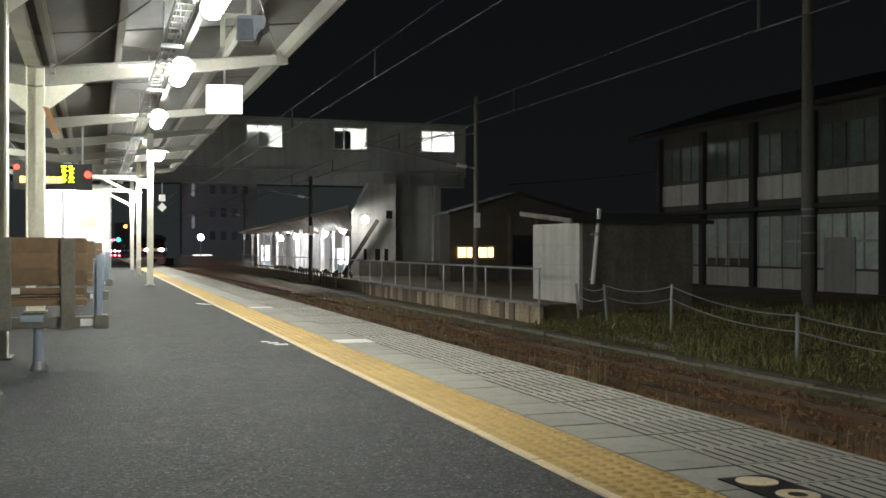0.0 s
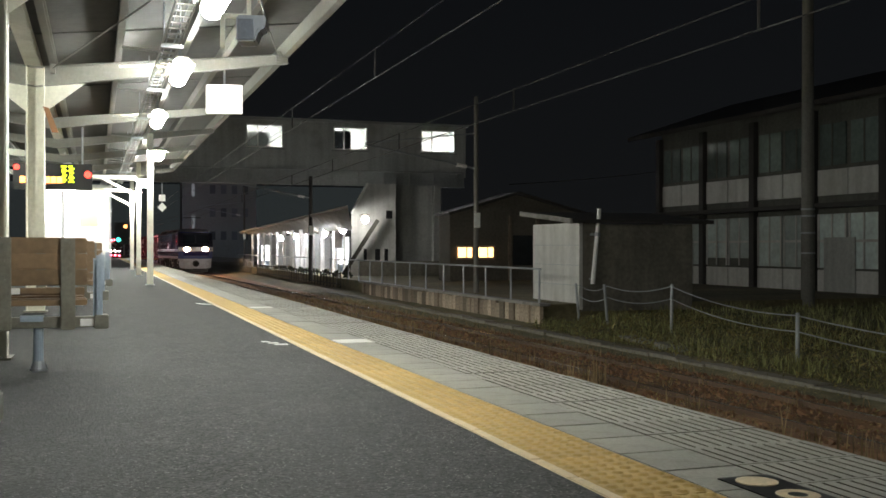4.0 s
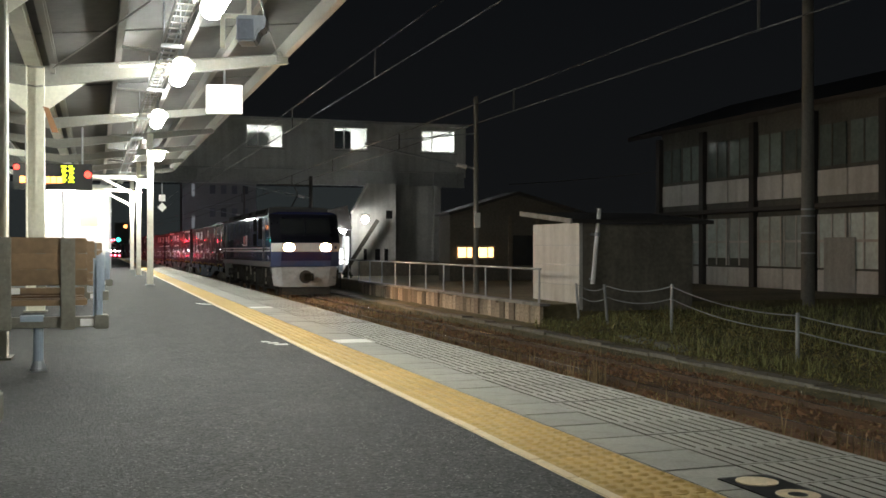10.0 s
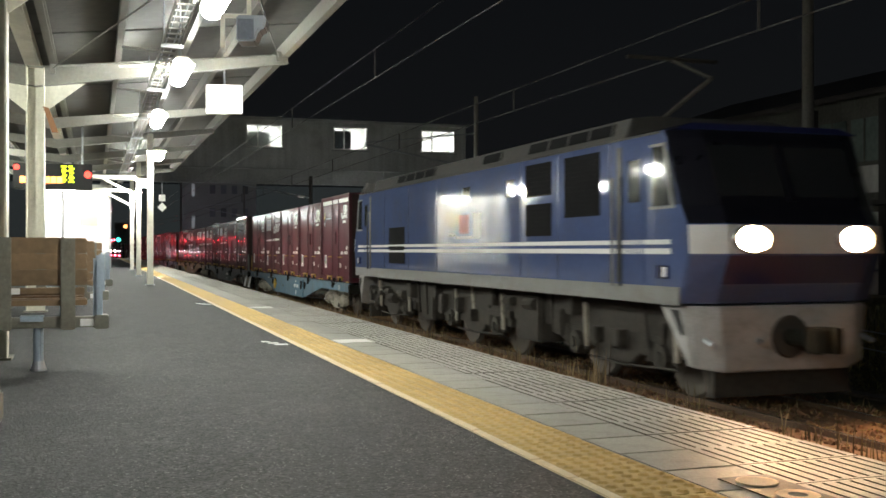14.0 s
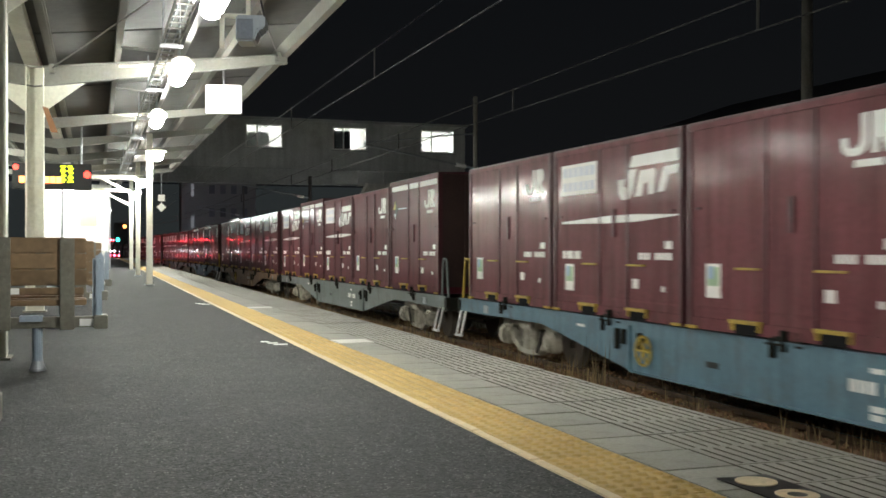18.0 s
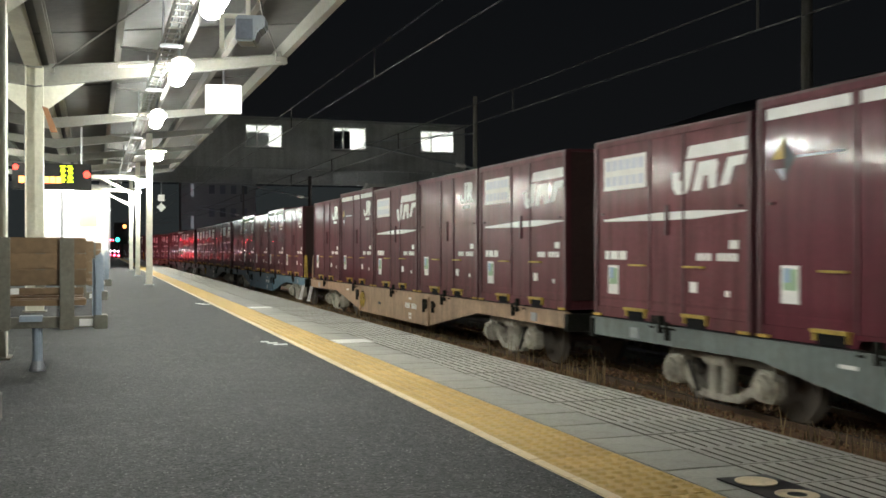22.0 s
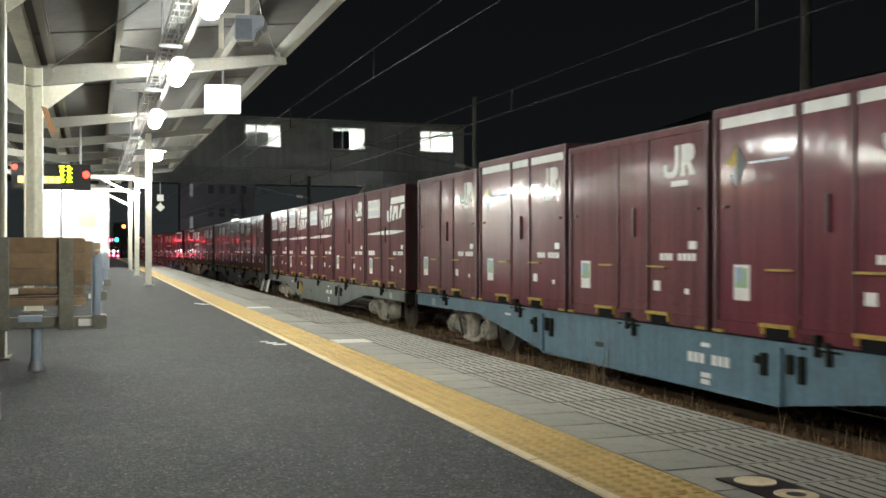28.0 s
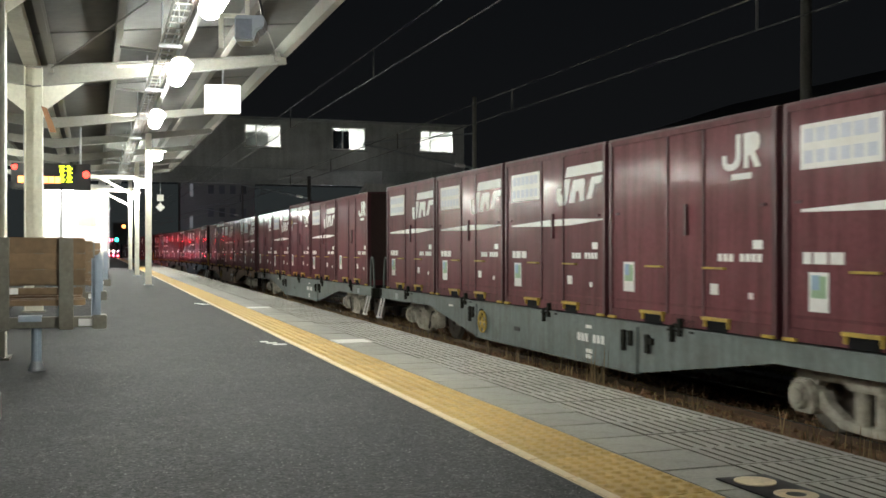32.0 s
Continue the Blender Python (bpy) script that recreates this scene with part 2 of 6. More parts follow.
STATION_GLOW = mat("station_lamp_glow", (0.9, 0.9, 0.9), 0.4, vary=0, bump=0, glow=(0.93, 0.95, 1.0), glow_strength=300)
# Even self-glow of the backdrop panel, imitating dim light in the distance.
BACKDROP_GLOW = mat("backdrop_glow", (0.01, 0.01, 0.01), 1.0, vary=0, bump=0, glow=(0.0155, 0.0185, 0.0190), glow_strength=1.0)
SHRUB = mat("shrub_leaves", (0.03, 0.04, 0.02), 0.75, vary=0.4, grain=6, patch=0.5, bump=0)
MOSS = mat("low_weeds", (0.22, 0.18, 0.065), 0.85, vary=0.45, grain=3, patch=0.6, bump=0)
FAR_PANE = mat("far_lit_pane", (0.5, 0.5, 0.5), 0.5, vary=0, bump=0, glow=(0.8, 0.85, 0.9), glow_strength=0.10)
WIRE = mat("wire", (0.06, 0.057, 0.052), 0.7, 0.0, vary=0.2)
POLE_CONCRETE = mat("concrete_pole", (0.20, 0.19, 0.17), 0.85, vary=0.25, grain=14, patch=1.0)
ORANGE_SIGN = mat("orange_sign", (0.34, 0.17, 0.08), 0.5, vary=0.1)



def tone(m, kind, low, high, size=1.0):
    """Multiplies a material's colour: by vertical run-off streaks, or by a chance value for each loose piece."""
    nt = m.node_tree
    b = nt.nodes["Principled BSDF"]
    old = b.inputs["Base Color"].links[0].from_socket
    r = nt.nodes.new("ShaderNodeMapRange")
    r.inputs["To Min"].default_value, r.inputs["To Max"].default_value = low, high
    if kind == "streaks":
        co = nt.nodes.new("ShaderNodeTexCoord")
        mp = nt.nodes.new("ShaderNodeMapping")
        mp.inputs["Scale"].default_value = (7 / size, 7 / size, 0.45 / size)
        nz = nt.nodes.new("ShaderNodeTexNoise")
        nz.inputs["Scale"].default_value, nz.inputs["Detail"].default_value = 1.0, 6
        nt.links.new(co.outputs["Object"], mp.inputs["Vector"])
        nt.links.new(mp.outputs[0], nz.inputs["Vector"])
        r.inputs["From Min"].default_value, r.inputs["From Max"].default_value = 0.35, 0.62
        nt.links.new(nz.outputs[0], r.inputs["Value"])
    else:
        ge = nt.nodes.new("ShaderNodeNewGeometry")
        nt.links.new(ge.outputs["Random Per Island"], r.inputs["Value"])
    k = nt.nodes.new("ShaderNodeVectorMath")
    k.operation = "SCALE"
    nt.links.new(old, k.inputs[0])
    nt.links.new(r.outputs[0], k.inputs["Scale"])
    nt.links.new(k.outputs[0], b.inputs["Base Color"])


def dents(m, strength, gloss, ior, rough):
    """A thin varnish over shallow upright waves of pressed sheet, which draw reflections out."""
    nt = m.node_tree
    b = nt.nodes["Principled BSDF"]
    co = nt.nodes.new("ShaderNodeTexCoord")
    mp = nt.nodes.new("ShaderNodeMapping")
    mp.inputs["Scale"].default_value = (3, 9, 0.8)
    nz = nt.nodes.new("ShaderNodeTexNoise")
    nz.inputs["Scale"].default_value, nz.inputs["Detail"].default_value = 1.0, 2
    bp = nt.nodes.new("ShaderNodeBump")
    bp.inputs["Strength"].default_value, bp.inputs["Distance"].default_value = strength, 0.05
    nt.links.new(co.outputs["Object"], mp.inputs["Vector"])
    nt.links.new(mp.outputs[0], nz.inputs["Vector"])
    nt.links.new(nz.outputs[0], bp.inputs["Height"])
    nt.links.new(bp.outputs[0], b.inputs["Coat Normal"])
    b.inputs["Specular IOR Level"].default_value = 0.15
    b.inputs["Coat Weight"].default_value, b.inputs["Coat Roughness"].default_value = gloss, rough
    b.inputs["Coat IOR"].default_value = ior


dents(WINE, 0.13, 1.0, 1.30, 0.09)
dents(MAROON, 0.16, 0.8, 1.14, 0.14)
HALL_PANE = mat("hall_pane", (0.15, 0.185, 0.17), 0.1, vary=0.25, grain=6, patch=1.2, bump=0, random_tone=0.45)
# Lower panes, coloured paler than the upper ones to stand for missing light.
PALE_PANE = mat("pale_pane", (0.50, 0.57, 0.55), 0.35, vary=0.25, grain=6, patch=1.2, bump=0, random_tone=0.35)
HOUSE_WALL = mat("house_boards", (0.12, 0.105, 0.085), 0.85, vary=0.35, grain=9, patch=0.6, bump=0.3)
OLD_BOARDS = mat("old_boards", (0.11, 0.11, 0.093), 0.85, vary=0.35, grain=9, patch=0.6, bump=0.3)
PALE_PAVER = mat("pale_paver", (0.82, 0.81, 0.77), 0.45, vary=0.15, grain=50, patch=3)
for m_ in (MAROON, WINE):
    tone(m_, "streaks", 0.72, 1.12)
for m_ in (WAGON_BLUE, WAGON_GREY, WAGON_BEIGE):
    tone(m_, "streaks", 0.82, 1.06, 0.8)
for m_ in (BRIDGE_WALL, WHITE_WALL, GREY_WALL, DARK_WALL, CONCRETE, OLD_BOARDS):
    tone(m_, "streaks", 0.84, 1.05, 2.5)
tone(STONE, "pieces", 0.6, 1.35)
for m_ in (GRASS, DEAD_GRASS, CHIPS, MOSS):
    tone(m_, "pieces", 0.35, 1.7)

ASPHALT.node_tree.nodes["Principled BSDF"].inputs["Specular IOR Level"].default_value = 0.7
for m_ in (PAVER, RIBBED, YELLOW_TILE):
    m_.node_tree.nodes["Principled BSDF"].inputs["Specular IOR Level"].default_value = 0.25
for m_ in (LOUVRE, CLAMP):
    m_.node_tree.nodes["Principled BSDF"].inputs["Specular IOR Level"].default_value = 0.12

# ---- mesh helpers ----


class Geo:
    """Collects boxes, rods and prisms into one mesh."""

    def __init__(self):
        self.v, self.f = [], []

    def add(self, verts, faces):
        k = len(self.v)
        self.v += [tuple(p) for p in verts]
        self.f += [tuple(i + k for i in q) for q in faces]
        return self

    def box(self, x0, x1, y0, y1, z0, z1, turn=None):
        vs = [(x0, y0, z0), (x1, y0, z0), (x1, y1, z0), (x0, y1, z0), (x0, y0, z1), (x1, y0, z1), (x1, y1, z1), (x0, y1, z1)]
        if turn is not None:
            vs = [turn @ Vector(p) for p in vs]
        return self.add(vs, [(3, 2, 1, 0), (4, 5, 6, 7), (0, 1, 5, 4), (1, 2, 6, 5), (2, 3, 7, 6), (3, 0, 4, 7)])

    def rod(self, a, b, r, r2=None, n=8):
        a, b = Vector(a), Vector(b)
        r2 = r if r2 is None else r2
        d = (b - a).normalized()
        side = d.orthogonal().normalized()
        up = d.cross(side)
        ring = [(math.cos(2 * math.pi * i / n), math.sin(2 * math.pi * i / n)) for i in range(n)]
        vs = [a + (side * c + up * s) * r for c, s in ring] + [b + (side * c + up * s) * r2 for c, s in ring]
        fs = [(i, (i + 1) % n, n + (i + 1) % n, n + i) for i in range(n)]
        return self.add(vs, fs + [tuple(range(n - 1, -1, -1)), tuple(range(n, 2 * n))])

    def bar(self, a, b, w, h):
        """A beam of square section from a to b, h high."""
        a, b = Vector(a), Vector(b)
        d = (b - a).normalized()
        side = d.cross(Vector((0, 0, 1)))
        side = side.normalized() if side.length > 1e-4 else Vector((1, 0, 0))
        up = side.cross(d)
        vs = []
        for p in (a, b):
            vs += [p - side * w / 2 - up * h / 2, p + side * w / 2 - up * h / 2, p + side * w / 2 + up * h / 2, p - side * w / 2 + up * h / 2]
        return self.add(vs, [(3, 2, 1, 0), (4, 5, 6, 7), (0, 1, 5, 4), (1, 2, 6, 5), (2, 3, 7, 6), (3, 0, 4, 7)])

    def prism(self, outline, lo, hi, axis="x"):
        """An outline of points extruded along an axis; for x they are (y, z), for y (x, z), for z (x, y)."""
        put = {"x": lambda p, t: (t, p[0], p[1]), "y": lambda p, t: (p[0], t, p[1]), "z": lambda p, t: (p[0], p[1], t)}[axis]
        n = len(outline)
        vs = [put(p, lo) for p in outline] + [put(p, hi) for p in outline]
        fs = [(i, (i + 1) % n, n + (i + 1) % n, n + i) for i in range(n)]
        return self.add(vs, fs + [tuple(range(n - 1, -1, -1)), tuple(range(n, 2 * n))])

    def pipe(self, pts, r, n=6):
        """A bent tube through points."""
        pts = [Vector(p) for p in pts]
        vs, fs = [], []
        for i, p in enumerate(pts):
            d = (pts[min(i + 1, len(pts) - 1)] - pts[max(i - 1, 0)]).normalized()
            side = d.cross(Vector((0, 0, 1))) if abs(d.z) < 0.95 else d.cross(Vector((1, 0, 0)))
            side.normalize()
            up = side.cross(d)
            vs += [p + (side * math.cos(2 * math.pi * k / n) + up * math.sin(2 * math.pi * k / n)) * r for k in range(n)]
            if i:
                fs += [((i - 1) * n + k, (i - 1) * n + (k + 1) % n, i * n + (k + 1) % n, i * n + k) for k in range(n)]
        m = (len(pts) - 1) * n
        return self.add(vs, fs + [tuple(range(n - 1, -1, -1)), tuple(range(m, m + n))])

    def ball(self, c, r, n=10, m=6, squash=1.0):
        vs, fs = [], []
        for j in range(1, m):
            for i in range(n):
                a, e = 2 * math.pi * i / n, math.pi * j / m
                vs.append((c[0] + r * math.sin(e) * math.cos(a), c[1] + r * math.sin(e) * math.sin(a), c[2] + r * squash * math.cos(e)))
        top, low = len(vs), len(vs) + 1
        vs += [(c[0], c[1], c[2] + r * squash), (c[0], c[1], c[2] - r * squash)]
        for j in range(m - 2):
            for i in range(n):
                k = (i + 1) % n
                fs.append((j * n + i, (j + 1) * n + i, (j + 1) * n + k, j * n + k))
        for i in range(n):
            fs.append((top, i, (i + 1) % n))
            fs.append((low, (m - 2) * n + (i + 1) % n, (m - 2) * n + i))
        return self.add(vs, fs)

    def mesh(self, name, material, bevel=0.0, smooth=False):
        me = bpy.data.meshes.new(name)
        me.from_pydata(self.v, [], self.f)
        bm = bmesh.new()
        bm.from_mesh(me)
        bmesh.ops.recalc_face_normals(bm, faces=bm.faces)
        if bevel:
            edges = [e for e in bm.edges if len(e.link_faces) == 2 and e.calc_face_angle(0) > 0.6]
            bmesh.ops.bevel(bm, geom=edges, offset=bevel, segments=2, affect="EDGES", clamp_overlap=True)
        bm.to_mesh(me)
        bm.free()
        if smooth:
            for p in me.polygons:
                p.use_smooth = True
        me.materials.append(material)
        return me


def part(name, g, material, parent=None, label="", bevel=0.0, smooth=False):
    ob = new(name, g.mesh(name, material, bevel, smooth))
    ob.parent = parent
    return tagged(ob, label)


def piece(name, mesh, parent, at=(0, 0, 0), turn=0.0):
    ob = new(name, mesh)
    ob.parent = parent
    ob.location = at
    ob.rotation_euler = (0, 0, turn)
    return ob


def thing(name, label, category, group="", at=(0, 0, 0), turn=0.0):
    ob = new(name)
    ob.empty_display_size = 0.1
    ob.location, ob.rotation_euler = at, (0, 0, turn)
    return tagged(ob, label, category, group)


def setting(name, g, material, label="", bevel=0.0, kind="structure"):
    ob = new(name, g.mesh(name, material, bevel))
    return tagged(ob, label, "", "", kind)


RAIL_Z = -1.22
EDGE_X = 2.60
TRACK_X = 8.05
CURVE_Y, CURVE_K = 70.0, 0.00087


def track_shift(y):
    """How far the tracks bend to the left beyond the platform."""
    return -CURVE_K * (y - CURVE_Y) ** 2 if y > CURVE_Y else 0.0


def track_fall(y):
    return -0.0035 * max(0.0, min(y, 130.0) - 15.0)


# ---- ground ----
g = Geo()
g.box(-1500, 1500, -1500, 2500, -2.2, -1.62)
setting("ground", g, SOIL, "dark bare soil reaching to the horizon")


def track(x, name, label):
    """Rails on sleepers, following the bend."""
    ys = list(np.arange(-30, 70, 10)) + list(np.arange(70, 205, 5))
    bed = Geo()
    rails = [Geo(), Geo()]
    tops = [Geo(), Geo()]
    for a, b in zip(ys[:-1], ys[1:]):
        xa, xb, za, zb = x + track_shift(a), x + track_shift(b), RAIL_Z + track_fall(a), RAIL_Z + track_fall(b)
        bed.add([(xa - 1.85, a, -1.64), (xa - 1.2, a, za - 0.075), (xa + 1.2, a, za - 0.075), (xa + 2.0, a, -1.5),
                 (xb - 1.85, b, -1.64), (xb - 1.2, b, zb - 0.075), (xb + 1.2, b, zb - 0.075), (xb + 2.0, b, -1.5)],
                [(0, 1, 5, 4), (1, 2, 6, 5), (2, 3, 7, 6)])
        for k, side in enumerate((-0.566, 0.566)):
            for w, z0, z1, hold in ((0.062, -0.15, -0.135, rails), (0.009, -0.135, -0.036, rails), (0.032, -0.036, -0.004, rails), (0.025, -0.004, 0.0, tops)):
                hold[k].add([(xa + side + s * w, a, za + z) for s in (-1, 1) for z in (z0, z1)] + [(xb + side + s * w, b, zb + z) for s in (-1, 1) for z in (z0, z1)],
                            [(0, 1, 5, 4), (2, 3, 7, 6), (1, 3, 7, 5), (0, 2, 6, 4), (0, 1, 3, 2), (4, 5, 7, 6)])
    bed_ob = setting(name, bed, BALLAST, label)
    for k in (0, 1):
        r = part("rail", rails[k], RAIL, bed_ob)
        part("rail_head", tops[k], RAIL_TOP, r, "worn bright running surface")
    return bed_ob


track(TRACK_X, "track_1", "rusty ballasted track with two rails")
track(4.12, "track_2", "ballasted track beside the platform edge")
# loose stones of the ballast, near the track
rng = random.Random(4)
g = Geo()
for i in range(11000):
    y_ = rng.uniform(6, 60) if i % 3 else rng.uniform(6, 30)
    x_ = rng.uniform(5.9, 10.4)
    if min(abs(x_ - TRACK_X + 0.566), abs(x_ - TRACK_X - 0.566)) < 0.1:
        continue
    d_ = abs(x_ - TRACK_X)
    z_ = RAIL_Z + track_fall(y_) - 0.068 - max(0.0, d_ - 1.2) * 0.36
    r_ = rng.uniform(0.02, 0.05) * (1.9 if rng.random() < 0.06 else 1)
    t_ = Matrix.Translation((x_, y_, z_)) @ Euler((rng.uniform(0, 3), rng.uniform(0, 3), rng.uniform(0, 3))).to_matrix().to_4x4()
    vs = [t_ @ Vector(p) for p in ((r_, 0, 0), (-r_ * 0.9, 0.1 * r_, 0), (0, r_ * 0.8, 0), (0, -r_, 0.2 * r_), (0.1 * r_, 0, r_ * 0.8), (0, 0, -r_ * 0.7))]
    g.add(vs, [(0, 2, 4), (2, 1, 4), (1, 3, 4), (3, 0, 4), (2, 0, 5), (1, 2, 5), (3, 1, 5), (0, 3, 5)])
ob = new("loose_stones", g.mesh("loose_stones", STONE))
tagged(ob, "loose rusty brown ballast stones along the rails", "ballast", "", "stuff")

# the bank beyond the track with its concrete cable trough
g = Geo()
for a, b in ((-30, 110),):
    g.add([(9.4, a, -1.6), (10.4, a, -1.43), (12.5, a, -1.15), (16, a, -1.02), (60, a, -1.0), (9.4, b, -1.6), (10.4, b, -1.43), (12.5, b, -1.15), (16, b, -1.02), (60, b, -1.0)],
          [(0, 1, 6, 5), (1, 2, 7, 6), (2, 3, 8, 7), (3, 4, 9, 8)])
setting("bank", g, SOIL, "grassy bank of dark soil beside the track")
trough = thing("cable_trough", "weathered concrete cable trough half sunk in soil", "cable trough", at=(10.62, 0, -1.42))
lid = Geo().box(-0.17, 0.17, 0.005, 0.985, 0.0, 0.1).mesh("trough_lid", DARK_WALL)
rng = random.Random(15)
for i in range(44):
    o_ = piece("trough_lid", lid, trough, (rng.uniform(-0.03, 0.03), 4 + i, rng.uniform(-0.07, -0.015)), rng.uniform(-0.03, 0.03))

# ---- platform ----
g = Geo()
g.prism([(EDGE_X - 0.22, -1.64), (EDGE_X - 0.22, -0.06), (-5.2, -0.06), (-5.2, -1.64)], -40, 74, "y")
platform = setting("platform", g, CONCRETE, "concrete island platform body")
g = Geo()
g.box(-5.2, 1.445, -40, 74, -0.06, 0.0)
asphalt_top = setting("platform_surface", g, ASPHALT, "worn dark grey asphalt platform surface")

# coarse stone chips that stand out of the worn asphalt
rng = random.Random(51)
g = Geo()
for i in range(24000):
    y_ = 1.9 + 8.6 * rng.random() ** 1.25
    x_ = rng.uniform(-0.36 * y_ - 0.3, 1.43)
    r_, h_, a_ = rng.uniform(0.003, 0.007), rng.uniform(0.0008, 0.0022), rng.uniform(0, 6.28)
    ring_ = [(x_ + r_ * math.cos(a_ + 1.57 * k), y_ + r_ * rng.uniform(0.7, 1.2) * math.sin(a_ + 1.57 * k), -0.0005) for k in range(4)]
    g.add(ring_ + [(x_ + rng.uniform(-0.5, 0.5) * r_, y_ + rng.uniform(-0.5, 0.5) * r_, h_)], [(0, 1, 4), (1, 2, 4), (2, 3, 4), (3, 0, 4)])
ob = part("stone_chips", g, CHIPS, asphalt_top, "coarse stone chips in the worn asphalt")
ob["kind"] = "stuff"

# paving of the edge: white strip, yellow dotted tiles, plain pavers, ribbed edge slabs
TILE = 0.30
strip_mesh = Geo().box(0, 0.045, 0.004, TILE - 0.004, -0.06, 0.004).mesh("white_strip", WHITE_STRIP, 0.004)
g = Geo().box(0.003, 0.300, 0.003, TILE - 0.003, -0.06, 0.0)
for i in range(5):
    for j in range(5):
        cx, cy = 0.03 + 0.06 * i, 0.03 + 0.06 * j
        g.add([(cx + dx * 0.020, cy + dy * 0.020, 0.0) for dx, dy in ((-1, -0.4), (-0.4, -1), (0.4, -1), (1, -0.4), (1, 0.4), (0.4, 1), (-0.4, 1), (-1, 0.4))] +
              [(cx + dx * 0.012, cy + dy * 0.012, 0.0075) for dx, dy in ((-1, -0.4), (-0.4, -1), (0.4, -1), (1, -0.4), (1, 0.4), (0.4, 1), (-0.4, 1), (-1, 0.4))],
              [(k, (k + 1) % 8, 8 + (k + 1) % 8, 8 + k) for k in range(8)] + [tuple(range(8, 16))])
yellow_mesh = g.mesh("yellow_tile", YELLOW_TILE)
paver_mesh = Geo().box(0.004, 0.286, 0.004, TILE - 0.004, -0.06, 0.0).mesh("plain_paver", PAVER, 0.004)
g = Geo().box(0.003, 0.517, 0.004, TILE - 0.004, -0.06, -0.024)
g.box(0.003, 0.517, 0.004, 0.02, -0.024, 0.0).box(0.003, 0.517, TILE - 0.02, TILE - 0.004, -0.024, 0.0)
edges_ = [0.003] + [0.045 + 0.0538 * k for k in range(9)] + [0.517]
for k in range(10):
    x0_ = edges_[k] + (0.0 if k == 0 else 0.0065)
    x1_ = edges_[k + 1] - (0.0 if k == 9 else 0.0065)
    g.box(x0_, x1_, 0.02, TILE - 0.02, -0.024, 0.0)
ribbed_mesh = g.mesh("ribbed_slab", RIBBED)
ribbed_mesh.materials.append(GROOVE)
for p_ in ribbed_mesh.polygons:
    if p_.center.z < -0.003:
        p_.material_index = 1
edge_paving = thing("edge_paving", "yellow tactile tiles, grey pavers and ribbed edge slabs", "paving")
edge_paving["kind"] = "structure"
rng = random.Random(9)
NEAR_ROWS = 100
for i in range(NEAR_ROWS):
    y_ = 1.2 + i * TILE
    for nm, me, x_ in (("white_strip", strip_mesh, 1.447), ("yellow_tile", yellow_mesh, 1.495), ("plain_paver", paver_mesh, 1.797), ("ribbed_slab", ribbed_mesh, 2.085)):
        piece(nm, me, edge_paving, (x_, y_, rng.uniform(-0.0015, 0.0015)))
pale_mesh = Geo().box(0.004, 0.286, 0.004, TILE - 0.004, -0.06, 0.0).mesh("pale_paver", PALE_PAVER, 0.004)
piece("pale_paver", pale_mesh, edge_paving, (1.797, 7.8, 0.003))
piece("pale_paver", pale_mesh, edge_paving, (1.797, 12.6, 0.003))
bed_ = Geo().box(1.445, 2.6, -40, 74, -0.12, -0.03)
part("joint_bed", bed_, GROOVE, edge_paving, "dark dirt in the joints")
for nm, me, x_ in (("white_strip", strip_mesh, 1.447), ("yellow_tile", yellow_mesh, 1.495), ("plain_paver", paver_mesh, 1.797), ("ribbed_slab", ribbed_mesh, 2.085)):
    far = Geo()
    vs = [tuple(v.co) for v in me.vertices]
    fs = [tuple(p.vertices) for p in me.polygons]
    if nm == "yellow_tile":
        vs, fs = vs[:8], [f for f in fs if max(f) < 8]
    for i in list(range(NEAR_ROWS, 242)) + list(range(-130, 0)):
        far.add([(x_ + v[0], 1.2 + i * TILE + v[1], v[2]) for v in vs], fs)
    o_ = part(nm + "_rest", far, me.materials[0], edge_paving)
    o_["kind"] = "stuff"
g = Geo().box(EDGE_X - 0.22, EDGE_X, -40, 74, -0.32, -0.122)
part("edge_coping", g, CONCRETE, edge_paving, "concrete coping under the edge slabs")

# painted boarding mark and small white marks
mark = thing("boarding_mark", "black floor mark plate with cream dots", "floor mark", at=(1.897, 2.83, 0.0))
part("mark_base", Geo().box(0.0, 0.186, -0.62, 0.0, 0.002, 0.006), BLACK, mark)
part("mark_disc", Geo().rod((0.088, -0.085, 0.006), (0.088, -0.085, 0.009), 0.066, n=24), WHITE_STRIP, mark)
g = Geo()
for k in range(20):
    a0, a1 = 2 * math.pi * k / 20, 2 * math.pi * (k + 1) / 20
    g.add([(0.1 + r * math.cos(a), -0.27 + r * math.sin(a), 0.008) for a in (a0, a1) for r in (0.03, 0.066)], [(0, 1, 3, 2)])
part("mark_ring", g, WHITE_STRIP, mark)
for (x_, y_, w_) in ((1.35, 7.8, 0.10), (1.37, 13.6, 0.10)):
    wm = thing("painted_mark", "small worn white paint marks on asphalt", "floor mark", "white floor marks", (x_, y_, 0.002))
    for k in range(3):
        part("paint_bar", Geo().box(-w_ / 2 - 0.03 * k, w_ / 2 - 0.05 * k, 0.13 * k, 0.13 * k + 0.06, 0.0, 0.004), LABEL_WHITE, wm)

# ---- canopy ----
CAN_Y0, CAN_Y1 = -34.0, 33.0
EAVE_X, EAVE_Z, MID_X, MID_Z = 2.25, 3.15, -0.69, 2.83


def canopy_z(x):
    return MID_Z + (EAVE_Z - MID_Z) * abs(x - MID_X) / (EAVE_X - MID_X)


